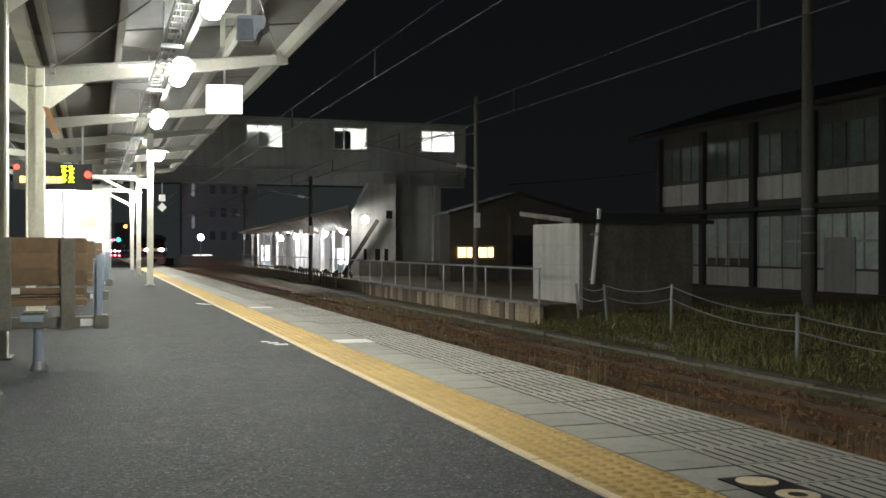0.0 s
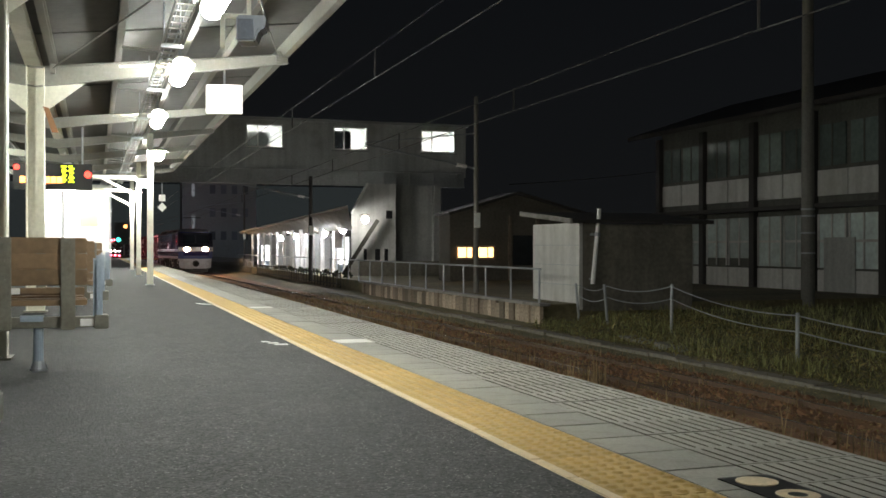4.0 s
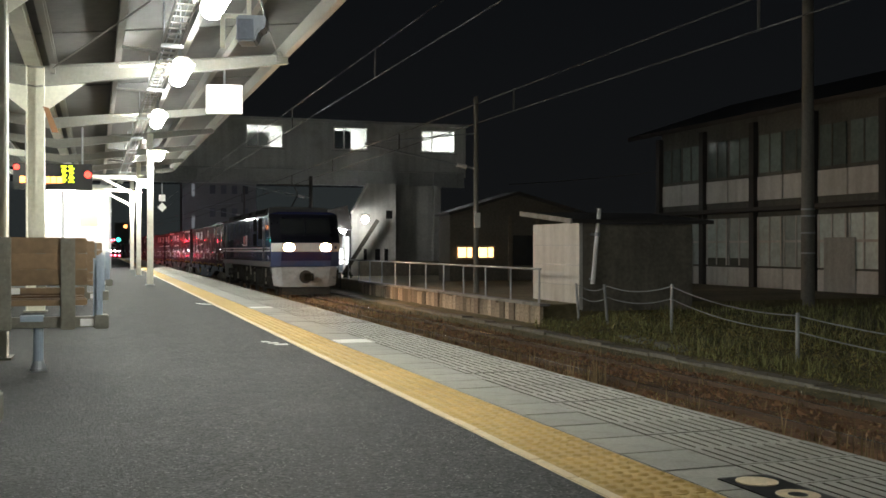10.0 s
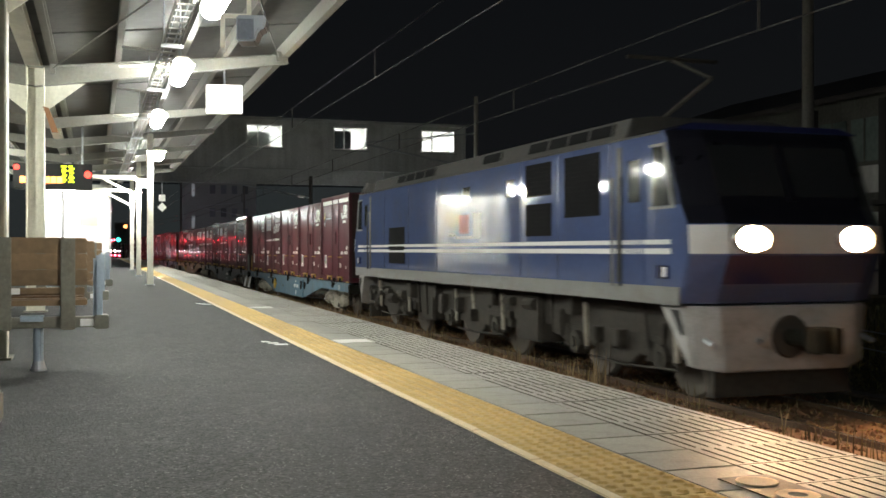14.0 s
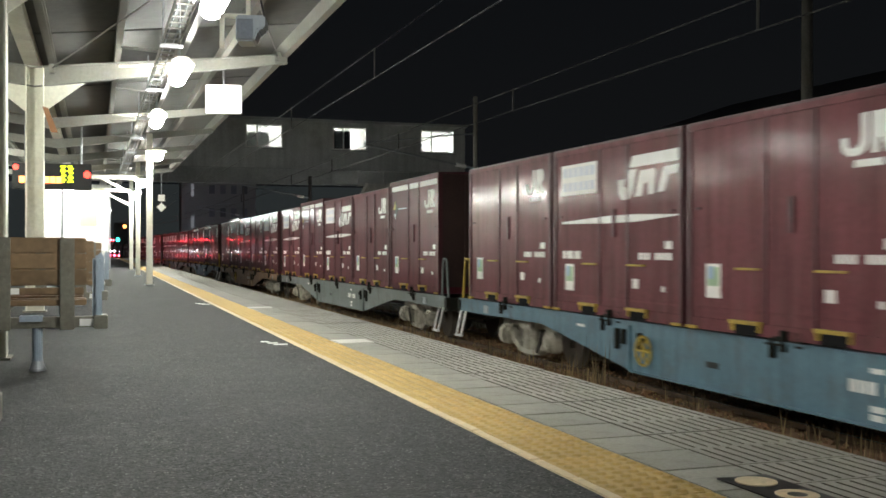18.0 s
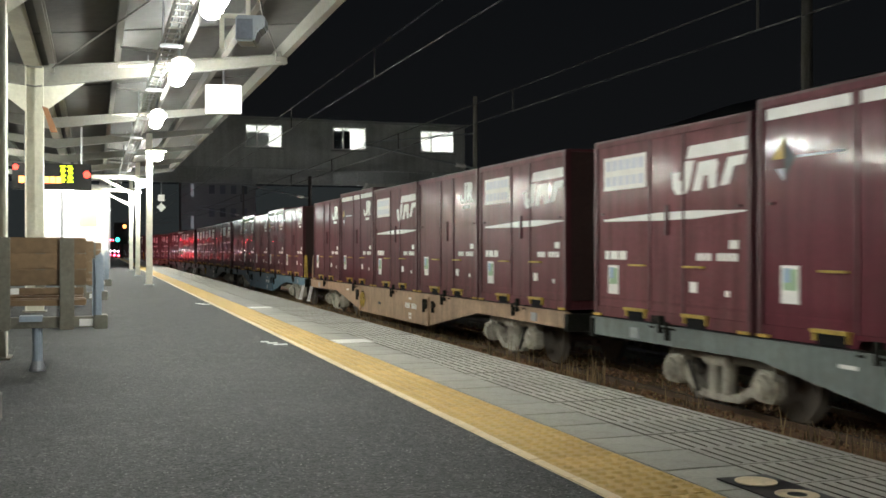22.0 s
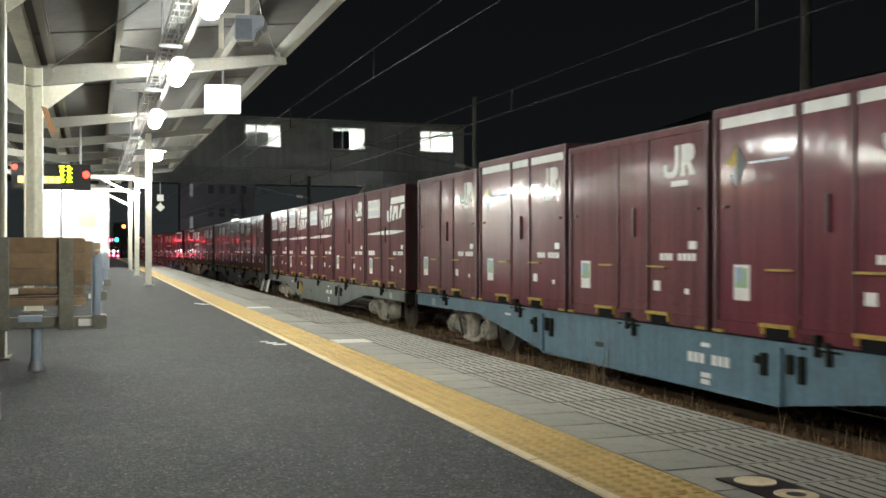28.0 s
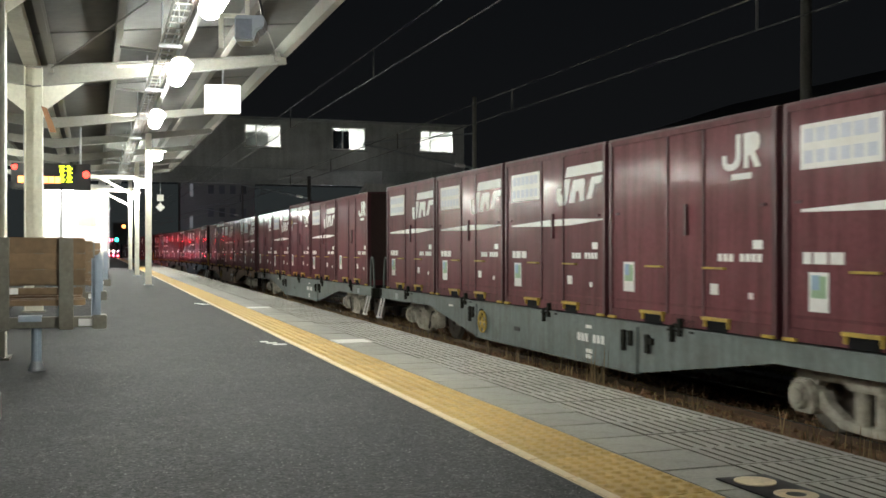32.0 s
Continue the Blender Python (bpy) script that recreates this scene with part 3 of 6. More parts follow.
sheet_l, sheet_r = Geo(), Geo()
LEFT_X = MID_X - (EAVE_X - MID_X)
for (hold, x0_, x1_) in ((sheet_r, MID_X, EAVE_X), (sheet_l, LEFT_X, MID_X)):
    rows = int((CAN_Y1 - CAN_Y0) / 1.9)
    for k in range(rows):
        ya, yb = CAN_Y0 + 1.9 * k + 0.012, CAN_Y0 + 1.9 * (k + 1) - 0.012
        lift = 0.16 + 0.008 * (k % 2)
        za, zb = canopy_z(x0_) + lift, canopy_z(x1_) + lift
        hold.add([(x0_, ya, za), (x1_, ya, zb), (x1_, yb, zb), (x0_, yb, za), (x0_, ya, za + 0.02), (x1_, ya, zb + 0.02), (x1_, yb, zb + 0.02), (x0_, yb, za + 0.02)],
                 [(3, 2, 1, 0), (4, 5, 6, 7), (0, 1, 5, 4), (1, 2, 6, 5), (2, 3, 7, 6), (3, 0, 4, 7)])
    hold.add([(x0_, CAN_Y0, canopy_z(x0_) + 0.2), (x1_, CAN_Y0, canopy_z(x1_) + 0.2), (x1_, CAN_Y1, canopy_z(x1_) + 0.2), (x0_, CAN_Y1, canopy_z(x0_) + 0.2)], [(0, 1, 2, 3)])
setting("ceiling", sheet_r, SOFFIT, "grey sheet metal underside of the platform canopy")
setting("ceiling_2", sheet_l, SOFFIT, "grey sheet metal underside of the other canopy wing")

FRAMES = [-32.85, -27.15, -21.45, -15.75, -10.05, -4.35, 1.35, 7.45, 12.75]
BEAMS = [17.6, 21.0, 24.6, 28.3, 32.0]


def canopy_support():
    f = thing("canopy_support", "cream painted steel column with tapered canopy arms", "canopy support", "canopy supports")
    g = Geo().prism([(-0.10, -0.1), (-0.086, -0.1), (-0.086, -0.012), (0.086, -0.012), (0.086, -0.1), (0.10, -0.1),
                     (0.10, 0.1), (0.086, 0.1), (0.086, 0.012), (-0.086, 0.012), (-0.086, 0.1), (-0.10, 0.1)], 0, MID_Z, "z")
    part("column", g, CREAM, f)
    part("base_plate", Geo().box(-0.13, 0.13, -0.13, 0.13, 0, 0.015), BENCH_METAL, f)
    for s in (1, -1):
        w = (EAVE_X - MID_X) * s
        rise = EAVE_Z - MID_Z
        g = Geo()
        g.prism([(0.0, MID_Z - 0.22), (w, MID_Z + rise - 0.10), (w, MID_Z + rise), (0.0, MID_Z)], -0.007, 0.007, "y")
        lo = [((0, MID_Z - 0.225), (w, MID_Z + rise - 0.105)), ((0, MID_Z), (w, MID_Z + rise))]
        for (a, b) in lo:
            g.prism([(a[0], a[1]), (b[0], b[1]), (b[0], b[1] + 0.012), (a[0], a[1] + 0.012)], -0.055, 0.055, "y")
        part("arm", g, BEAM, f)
        # Gusset takes the pale column paint in place of lamp light on it.
        part("gusset", Geo().prism([(0.1 * s, 2.32), (0.1 * s, 2.62), (0.55 * s, 2.68)], -0.006, 0.006, "y"), CREAM, f)
    return f


first = canopy_support()
first.matrix_basis = pose(MID_X + 0.03, FRAMES[0], 0)
for y_ in FRAMES[1:]:
    copy_thing(first, pose(MID_X + 0.03, y_, 0))


for y_ in BEAMS:
    cb = thing("canopy_beam", "cream painted crossbeam of the canopy", "beam", "canopy beams", (MID_X, y_, 0))
    for s_ in (1, -1):
        w_ = (EAVE_X - MID_X) * s_
        rise_ = EAVE_Z - MID_Z
        part("web", Geo().prism([(0.0, MID_Z - 0.17), (w_, MID_Z + rise_ - 0.10), (w_, MID_Z + rise_), (0.0, MID_Z)], -0.007, 0.007, "y"), BEAM, cb)
        part("flange", Geo().prism([(0.0, MID_Z - 0.175), (w_, MID_Z + rise_ - 0.105), (w_, MID_Z + rise_ - 0.092), (0.0, MID_Z - 0.162)], -0.05, 0.05, "y"), BEAM, cb)


def channel(name, x, z, w, h, material, label):
    """A long purlin or gutter of C section along the canopy."""
    t = thing(name, label, name.replace("_", " "), "canopy purlins" if name == "purlin" else "")
    a, b = x - w / 2, x + w / 2
    g = Geo().prism([(a, z), (b, z), (b, z + 0.012), (a + 0.012, z + 0.012), (a + 0.012, z + h - 0.012), (b, z + h - 0.012), (b, z + h), (a, z + h)], CAN_Y0, CAN_Y1, "y")
    part("web", g, material, t)
    return t


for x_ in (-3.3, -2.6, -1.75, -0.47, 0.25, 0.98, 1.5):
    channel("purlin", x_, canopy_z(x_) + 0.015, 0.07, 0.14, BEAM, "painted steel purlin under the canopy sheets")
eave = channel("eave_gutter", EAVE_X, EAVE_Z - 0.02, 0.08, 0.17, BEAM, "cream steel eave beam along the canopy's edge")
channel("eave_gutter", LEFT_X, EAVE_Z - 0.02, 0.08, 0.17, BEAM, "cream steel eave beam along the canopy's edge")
# Pale paint here stands for light bounced onto the gutter's underside.
valley = channel("valley_gutter", MID_X, MID_Z + 0.02, 0.16, 0.13, CREAM, "painted valley gutter between the canopy wings")
for k, y_ in enumerate(FRAMES):
    for xa, xb in ((-0.47, 0.98), (2.15, 0.98)):
        br = thing("wind_brace", "thin white diagonal bracing rod under canopy", "brace", "canopy braces")
        part("rod", Geo().rod((xa, y_ - 0.1, canopy_z(xa) - 0.03), (xb, y_ - 5.2, canopy_z(xb) - 0.03), 0.009, n=6), BEAM, br)
        for (x_, yy) in ((xa, y_ - 0.1), (xb, y_ - 5.2)):
            part("anchor", Geo().box(x_ - 0.03, x_ + 0.03, yy - 0.03, yy + 0.03, canopy_z(x_) - 0.09, canopy_z(x_) + 0.03), BEAM, br)

# cable ladder that carries the lamps
tray = thing("cable_ladder", "grey steel cable ladder hung under the canopy", "cable ladder")
part("side_rail", Geo().box(0.60, 0.612, CAN_Y0, CAN_Y1, 2.685, 2.72), TRAY, tray)
part("side_rail", Geo().box(0.758, 0.77, CAN_Y0, CAN_Y1, 2.685, 2.72), TRAY, tray)
rung = Geo().box(0.612, 0.758, -0.012, 0.012, 2.688, 2.70).mesh("rung", TRAY)
for i in range(130):
    piece("rung", rung, tray, (0, 1.2 + i * 0.24, 0))
for k in (0, 3):
    part("cable", Geo().rod((0.635 + 0.025 * k, CAN_Y0, 2.705), (0.635 + 0.025 * k, CAN_Y1, 2.709), 0.007, n=6), GREY_BOX, tray, "grey cable on the ladder")
hanger = Geo().rod((0.61, 0, 2.70), (0.61, 0, 3.06), 0.008, n=6).rod((0.76, 0, 2.70), (0.76, 0, 3.06), 0.008, n=6).box(0.58, 0.79, -0.02, 0.02, 2.63, 2.66).mesh("hanger", STEEL)
cross_bar = Geo().rod((0.25, 0.9, 2.78), (0.80, 0.9, 2.74), 0.014, n=6).mesh("cross_bar", TRAY)
for i in range(23):
    piece("cross_bar", cross_bar, tray, (0, -32.8 + 2.85 * i, 0))
for i in range(23):
    piece("hanger", hanger, tray, (0, -32.8 + 2.85 * i, 0))


def canopy_lamp():
    t = thing("canopy_lamp", "bright white platform lamp under the canopy", "lamp", "platform lamps")
    part("housing", Geo().prism([(-0.15, 0.06), (-0.13, 0.06), (-0.05, 0.13), (0.05, 0.13), (0.13, 0.06), (0.15, 0.06), (0.06, 0.15), (-0.06, 0.15)], -0.40, 0.40, "y"), CREAM, t, "cream lamp housing", bevel=0.008)
    part("arm", Geo().rod((-0.67, 0, 0.06), (0.02, 0, 0.12), 0.018), CREAM, t, "cream carrying arm")
    # Cover is thicker than a tube, so glare is part of its shape.
    g = Geo()
    ring_ = [(0.095 * math.cos(2 * math.pi * k / 14), 0.09 * math.sin(2 * math.pi * k / 14)) for k in range(14)]
    ends_ = [(-0.38, 0.35), (-0.36, 0.8), (-0.31, 1.0), (0.31, 1.0), (0.36, 0.8), (0.38, 0.35)]
    g.add([(x * u, y, z * u) for y, u in ends_ for x, z in ring_],
          [(k * 14 + i, k * 14 + (i + 1) % 14, k * 14 + 14 + (i + 1) % 14, k * 14 + 14 + i) for k in range(5) for i in range(14)] + [tuple(range(14)), tuple(range(70, 84))])
    part("globe", g, TUBE_LAMP, t, "glowing long lamp cover", smooth=True)
    part("stem", Geo().rod((0, 0, 0.17), (0, 0, 0.47), 0.02), STEEL, t)
    return t


lamp0 = canopy_lamp()
lamp0.matrix_basis = pose(0.92, CANOPY_LAMPS[0], 2.74)
for y_ in CANOPY_LAMPS[1:]:
    copy_thing(lamp0, pose(0.92, y_, 2.74))
far_globe = Geo().ball((0, 0, 0.0), 0.125, 10, 7, 0.9).mesh("far_globe", FAR_LAMP, smooth=True)
for p_ in FAR_SIDE_LAMPS:
    far_lamp = copy_thing(lamp0, pose(p_[0], p_[1], p_[2] - 0.02))
    for o_ in far_lamp.children:
        if o_.name.startswith("globe"):
            o_.data = far_globe

# cream posts with globe lamps; the last two, unseen behind the camera, are added for light
for i, (x_, y_) in enumerate(((1.02, 21.0), (1.08, 28.3), (1.12, 34.8), (1.0, -12.5), (1.0, -19.0))):
    t = thing("platform_post", "cream steel post with a round white lamp", "post", "lamp posts", (x_, y_, 0))
    part("shaft", Geo().box(-0.06, 0.06, -0.06, 0.06, 0, 3.0), CREAM, t, bevel=0.012)
    part("foot", Geo().box(-0.09, 0.09, -0.09, 0.09, 0, 0.015), STEEL, t)
    # Globe is sized to the lamp's glare, not to its bulb.
    part("lamp_globe", Geo().ball((0.13, -0.3, 2.55 if i == 0 else 2.45), 0.12, 10, 7), LAMP if i in (0, 3, 4) else POST_LAMP, t, "glowing round lamp", smooth=True)
    part("lamp_shade", Geo().rod((0.13, -0.3, 2.62 if i == 0 else 2.52), (0.13, -0.3, 2.70 if i == 0 else 2.60), 0.21, 0.05, n=16), CREAM, t, "shallow cream lamp shade")
    part("lamp_arm", Geo().rod((0.02, -0.05, 2.66), (0.13, -0.3, 2.64), 0.015), CREAM, t)
    if i in (1, 2):
        part("cross_arm", Geo().bar((0, 0, 2.6), (-1.75, 0.0, 2.6), 0.07, 0.1), CREAM, t)
        part("strut", Geo().bar((0, 0, 2.1), (-0.9, 0.0, 2.56), 0.05, 0.07), CREAM, t)

# ---- things under the canopy ----


def bench(at):
    b = thing("bench", "brown slatted wooden bench on a grey steel stand, seen from behind", "bench", "platform benches", at)
    for k in range(3):
        part("back_slat", Geo().box(-1.5, 0.36, -0.03, 0.0, 0.52 + 0.0975 * k, 0.614 + 0.0975 * k), BENCH_WOOD, b, bevel=0.006)
    for k in range(4):
        part("seat_slat", Geo().box(-1.5, 0.34 if k else 0.36, 0.05 + 0.105 * k, 0.145 + 0.105 * k, 0.40 + 0.012 * k, 0.435 + 0.012 * k), BENCH_WOOD, b, bevel=0.006)
    part("rear_rail", Geo().box(-1.5, 0.345, -0.035, 0.0, 0.465, 0.505), BENCH_WOOD, b, "worn pale rear slat", bevel=0.005)
    part("lower_slat", Geo().box(-1.5, 0.36, -0.02, 0.03, 0.395, 0.43), BENCH_WOOD, b, bevel=0.005)
    for x_ in (-1.2, -0.11, 0.25):
        part("bracket", Geo().box(x_ - 0.042, x_ + 0.042, -0.055, -0.032, 0.25, 0.81).box(x_ - 0.03, x_ + 0.03, -0.05, 0.44, 0.365, 0.394), BENCH_METAL, b, "grey steel back bracket with rust", bevel=0.004)
        for z_ in (0.56, 0.67, 0.77):
            part("bolt", Geo().rod((x_, -0.056, z_), (x_, -0.066, z_), 0.01), BENCH_METAL, b)
    part("base_beam", Geo().box(-1.5, 0.46, -0.02, 0.06, 0.26, 0.325), BENCH_METAL, b, bevel=0.005)
    part("beam_label", Geo().box(0.32, 0.42, -0.024, -0.0205, 0.268, 0.312), LABEL_WHITE, b)
    part("leg", Geo().rod((0.08, 0.02, 0.0), (0.08, 0.02, 0.30), 0.03, n=14).box(-0.02, 0.11, -0.03, 0.07, 0.30, 0.335), BLUE_GREY, b, "grey steel leg")
    part("leg", Geo().rod((-1.2, 0.02, 0.0), (-1.2, 0.02, 0.30), 0.03, n=14), BLUE_GREY, b)
    for x_ in (0.08, -1.2):
        part("foot_flange", Geo().rod((x_, 0.02, 0.0), (x_, 0.02, 0.015), 0.05, n=16).rod((x_, 0.02, 0.015), (x_, 0.02, 0.06), 0.045, 0.032, n=16), STEEL, b, "pale worn flange")
    part("arm_post", Geo().box(0.395, 0.45, -0.03, 0.03, 0.31, 0.70), BLUE_GREY, b, "blue grey end post", bevel=0.018)
    part("end_block", Geo().box(0.40, 0.485, -0.05, 0.08, 0.25, 0.335), BENCH_METAL, b, bevel=0.006)
    part("back_label", Geo().box(-0.10, -0.02, -0.04, -0.0355, 0.467, 0.503), LABEL_WHITE, b)
    return b


bench_a = bench((-0.41, 6.65, 0))
copy_thing(bench_a, pose(-0.37, 10.2, 0))
copy_thing(bench_a, pose(-0.28, 13.9, 0))
copy_thing(bench_a, pose(-0.74, 3.15, 0))

# square lit clock hung from the canopy
t = thing("hanging_clock", "white lit square clock hung under the canopy", "clock", at=(1.595, 13.6, 2.69))
part("case", Geo().box(-0.235, 0.235, 0.0, 0.10, -0.19, 0.19), LABEL_WHITE, t, bevel=0.012)
part("face", Geo().box(-0.225, 0.225, -0.012, -0.001, -0.18, 0.18), PANEL_GLOW, t, "glowing white face")
part("stem", Geo().rod((0, 0.05, 0.19), (0, 0.05, 0.52), 0.014), STEEL, t)
t.rotation_euler = (0, 0, radians(-12))

# loudspeaker
t = thing("loudspeaker", "blue grey box loudspeaker on a white bracket", "loudspeaker", at=(1.03, 7.55, 2.33))
t.rotation_euler = (0, 0, radians(-15))
part("cabinet", Geo().prism([(-0.045, -0.09), (0.09, -0.09), (0.115, -0.01), (0.165, 0.01), (0.165, 0.10), (-0.045, 0.10)], -0.1, 0.12, "y"), GREY_BOX, t, bevel=0.012)
part("grille", Geo().box(-0.035, 0.08, -0.108, -0.101, -0.075, 0.07), mat("speaker_grille", (0.16, 0.18, 0.22), 0.7), t)
part("bracket", Geo().box(-0.17, -0.14, -0.02, 0.02, -0.12, 0.12).box(-0.17, 0.04, -0.02, 0.02, 0.10, 0.125).box(0.02, 0.05, -0.02, 0.02, 0.1, 0.77), CREAM, t)
part("cable", Geo().rod((0.15, 0, 0.1), (0.05, 0, 0.6), 0.008), BLACK, t)

# departure board
t = thing("departure_board", "black LED departure board with red and yellow text", "display", at=(-0.74, 20.6, 2.13))
part("case", Geo().box(-0.72, 0.68, 0.0, 0.22, -0.29, 0.20), BLACK, t, bevel=0.015)
for k in range(7):
    part("red_text", Geo().box(-0.60 + 0.108 * k, -0.505 + 0.108 * k, -0.006, -0.001, -0.17, -0.05), LED_ORANGE, t, "orange lit character block")
for k in range(2):
    for j in range(2):
        for m_ in range(4):
            part("yellow_text", Geo().box(0.12 + 0.13 * k + 0.02 * ((m_ + j) % 2), 0.225 + 0.13 * k - 0.03 * ((m_ + k) % 2), -0.006, -0.001, 0.135 - 0.17 * j - 0.04 * m_, 0.16 - 0.17 * j - 0.04 * m_), LED_YELLOW, t, "yellow lit character bar")
        part("yellow_text", Geo().box(0.165 + 0.13 * k, 0.185 + 0.13 * k, -0.0065, -0.0012, 0.02 - 0.17 * j, 0.16 - 0.17 * j), LED_YELLOW, t, "yellow lit character bar")
part("red_light", Geo().rod((0.60, 0.0, 0.0), (0.60, -0.03, 0.0), 0.065, n=14), LED_RED, t, "round red warning light")
part("red_light", Geo().rod((-0.66, 0.0, 0.12), (-0.66, -0.03, 0.12), 0.05, n=14), LED_RED, t, "round red warning light")
for x_ in (-0.5, 0.5):
    part("hanger", Geo().rod((x_, 0.11, 0.2), (x_, 0.11, 0.93), 0.018), STEEL, t)

# lit waiting room
t = thing("waiting_room", "brightly lit glazed waiting room with white walls", "waiting room", at=(-0.62, 36.6, 0))
part("back_wall", Geo().box(-1.15, 1.12, 1.9, 2.0, 0, 2.75), WHITE_WALL, t)
part("side_wall", Geo().box(-1.25, -1.15, 0, 2.0, 0, 2.75), WHITE_WALL, t)
part("ceiling_board", Geo().box(-1.25, 1.15, -0.1, 2.0, 2.75, 2.87), WHITE_WALL, t)
part("ceiling_light", Geo().box(-0.95, 0.95, 0.35, 1.5, 2.70, 2.745), TUBE, t, "glowing ceiling panel")
for x_ in (-1.17, -0.42, 1.08):
    part("front_post", Geo().box(x_ - 0.04, x_ + 0.04, -0.04, 0.04, 0, 2.75), STEEL, t)
part("poster", Geo().box(0.1, 0.7, 1.88, 1.895, 1.5, 2.1), YELLOW_TILE, t, "yellow notice on the wall")
part("front_rail", Geo().box(-1.2, 1.12, -0.03, 0.03, 0.0, 0.12), STEEL, t)
for x_ in (-0.8, 0.32):
    part("glass_pane", Geo().box(x_ - 0.33, x_ + (0.33 if x_ < 0 else 0.7), -0.006, 0.006, 0.14, 2.7), GLASS, t).visible_shadow = False

# orange sign plate by the column, hanging square signs, signal lights
t = thing("orange_plate", "small orange sign plate on the column", "sign", at=(-0.50, 12.62, 2.225))
part("plate", Geo().prism([(-0.075, 0.15), (-0.01, 0.13), (0.095, -0.15), (0.02, -0.15)], -0.01, 0.01, "y"), ORANGE_SIGN, t)
t = thing("number_signs", "two small white signs hung on a rod", "sign", at=(1.95, 32.8, 2.28))
part("square_plate", Geo().box(-0.1, 0.1, -0.01, 0.01, -0.1, 0.1), LABEL_WHITE, t)
part("diamond_plate", Geo().box(-0.1, 0.1, -0.01, 0.01, -0.1, 0.1, Matrix.Translation((0, 0, -0.29)) @ Matrix.Rotation(radians(45), 4, "Y")), LABEL_WHITE, t)
part("rod", Geo().rod((0, 0.02, 0.0), (0, 0.02, 0.99), 0.012).rod((0, 0.02, -0.2), (0, 0.02, 0), 0.012), STEEL, t)
for y_ in (72.6, 88.0):
    t = thing("yard_lamp", "tall slim lamp post with a white lamp", "lamp post", "yard lamps", (0.65, y_, 0.0 if y_ < 74 else -1.62))
    top_ = 3.2 if y_ < 74 else 4.82
    part("mast", Geo().rod((0, 0, 0), (0, 0, top_ + 0.25), 0.06, 0.045), STEEL, t)
    part("glow_head", Geo().ball((0.2, 0, top_), 0.15, 10, 7), YARD_LAMP, t, "glowing white lamp", smooth=True)
    part("shade", Geo().rod((0.2, 0, top_ + 0.12), (0.2, 0, top_ + 0.2), 0.26, 0.06, n=16).rod((0, 0, top_ + 0.2), (0.2, 0, top_ + 0.2), 0.025), STEEL, t)
t = thing("signal_post", "dark railway signal with green and orange lights", "signal", at=(1.75, 72, 0))
part("mast", Geo().rod((0, 0, -0.02), (0, 0, 2.4), 0.06), BLACK, t)
part("signal_head", Geo().box(-0.55, 0.35, -0.1, 0.05, 0.95, 2.4), BLACK, t, bevel=0.03)
part("green_light", Geo().rod((-0.3, -0.1, 1.25), (-0.3, -0.14, 1.25), 0.13, n=12), LED_GREEN, t)
part("orange_light", Geo().rod((0.15, -0.1, 2.15), (0.15, -0.14, 2.15), 0.12, n=12), LED_ORANGE, t)
t = thing("warning_light", "row of red warning lamps on a slim dark mast", "warning lamp", at=(2.2, 105.0, -1.62))
part("mast", Geo().rod((0, 0, 0), (0, 0, 2.95), 0.07), BLACK, t)
for k in range(4):
    part("lens", Geo().ball((-0.35 * k, 3.2 * k, 3.1), 0.13, 10, 7), RED_LAMP, t, smooth=True)
    part("white_lens", Geo().ball((-0.35 * k, 3.2 * k, 1.98), 0.07, 10, 7), WHITE_SIGNAL, t, "small white signal lamp", smooth=True)
    part("lens", Geo().ball((-0.35 * k, 3.2 * k, 1.55), 0.09, 10, 7), RED_LAMP, t, smooth=True)
    part("upright", Geo().rod((-0.35 * k, 3.2 * k + 0.1, 0), (-0.35 * k, 3.2 * k + 0.1, 3.0), 0.03), BLACK, t)
part("carrier", Geo().rod((0, 0.1, 2.9), (-1.05, 9.7, 2.9), 0.04), BLACK, t)

# ---- footbridge ----
BY = 55.0
fb = thing("footbridge", "enclosed grey footbridge over the tracks with lit windows", "footbridge")
WIN = ((7.6, 9.57), (12.35, 14.26), (17.4, 19.42))
WZ = (6.1, 7.38)
xs_ = [-3.0]
for a, b in WIN:
    xs_ += [a, b]
xs_ += [19.95]
for k in range(0, len(xs_), 2):
    part("wall_panel", Geo().box(xs_[k], xs_[k + 1], BY, BY + 0.12, 4.95, 7.6), BRIDGE_WALL, fb)
for a, b in WIN:
    part("wall_panel", Geo().box(a, b, BY, BY + 0.12, 4.95, WZ[0]), BRIDGE_WALL, fb)
    part("wall_panel", Geo().box(a, b, BY, BY + 0.12, WZ[1], 7.6), BRIDGE_WALL, fb)
    w_ = part("window_frame", Geo().box(a, b, BY - 0.03, BY + 0.1, WZ[0], WZ[0] + 0.07).box(a, b, BY - 0.03, BY + 0.1, WZ[1] - 0.07, WZ[1]).box(a, a + 0.06, BY - 0.03, BY + 0.1, WZ[0], WZ[1]).box(b - 0.06, b, BY - 0.03, BY + 0.1, WZ[0], WZ[1]).box(a * 0.68 + b * 0.32 - 0.03, a * 0.68 + b * 0.32 + 0.03, BY, BY + 0.08, WZ[0], WZ[1]), LABEL_WHITE, fb)
    part("sill", Geo().box(a - 0.1, b + 0.1, BY - 0.08, BY, WZ[0] - 0.08, WZ[0] - 0.01), BRIDGE_STEEL, w_)
    part("pane", Geo().box(a + 0.06, b - 0.06, BY + 0.03, BY + 0.04, WZ[0] + 0.07, WZ[1] - 0.07), GLASS, w_).visible_shadow = False
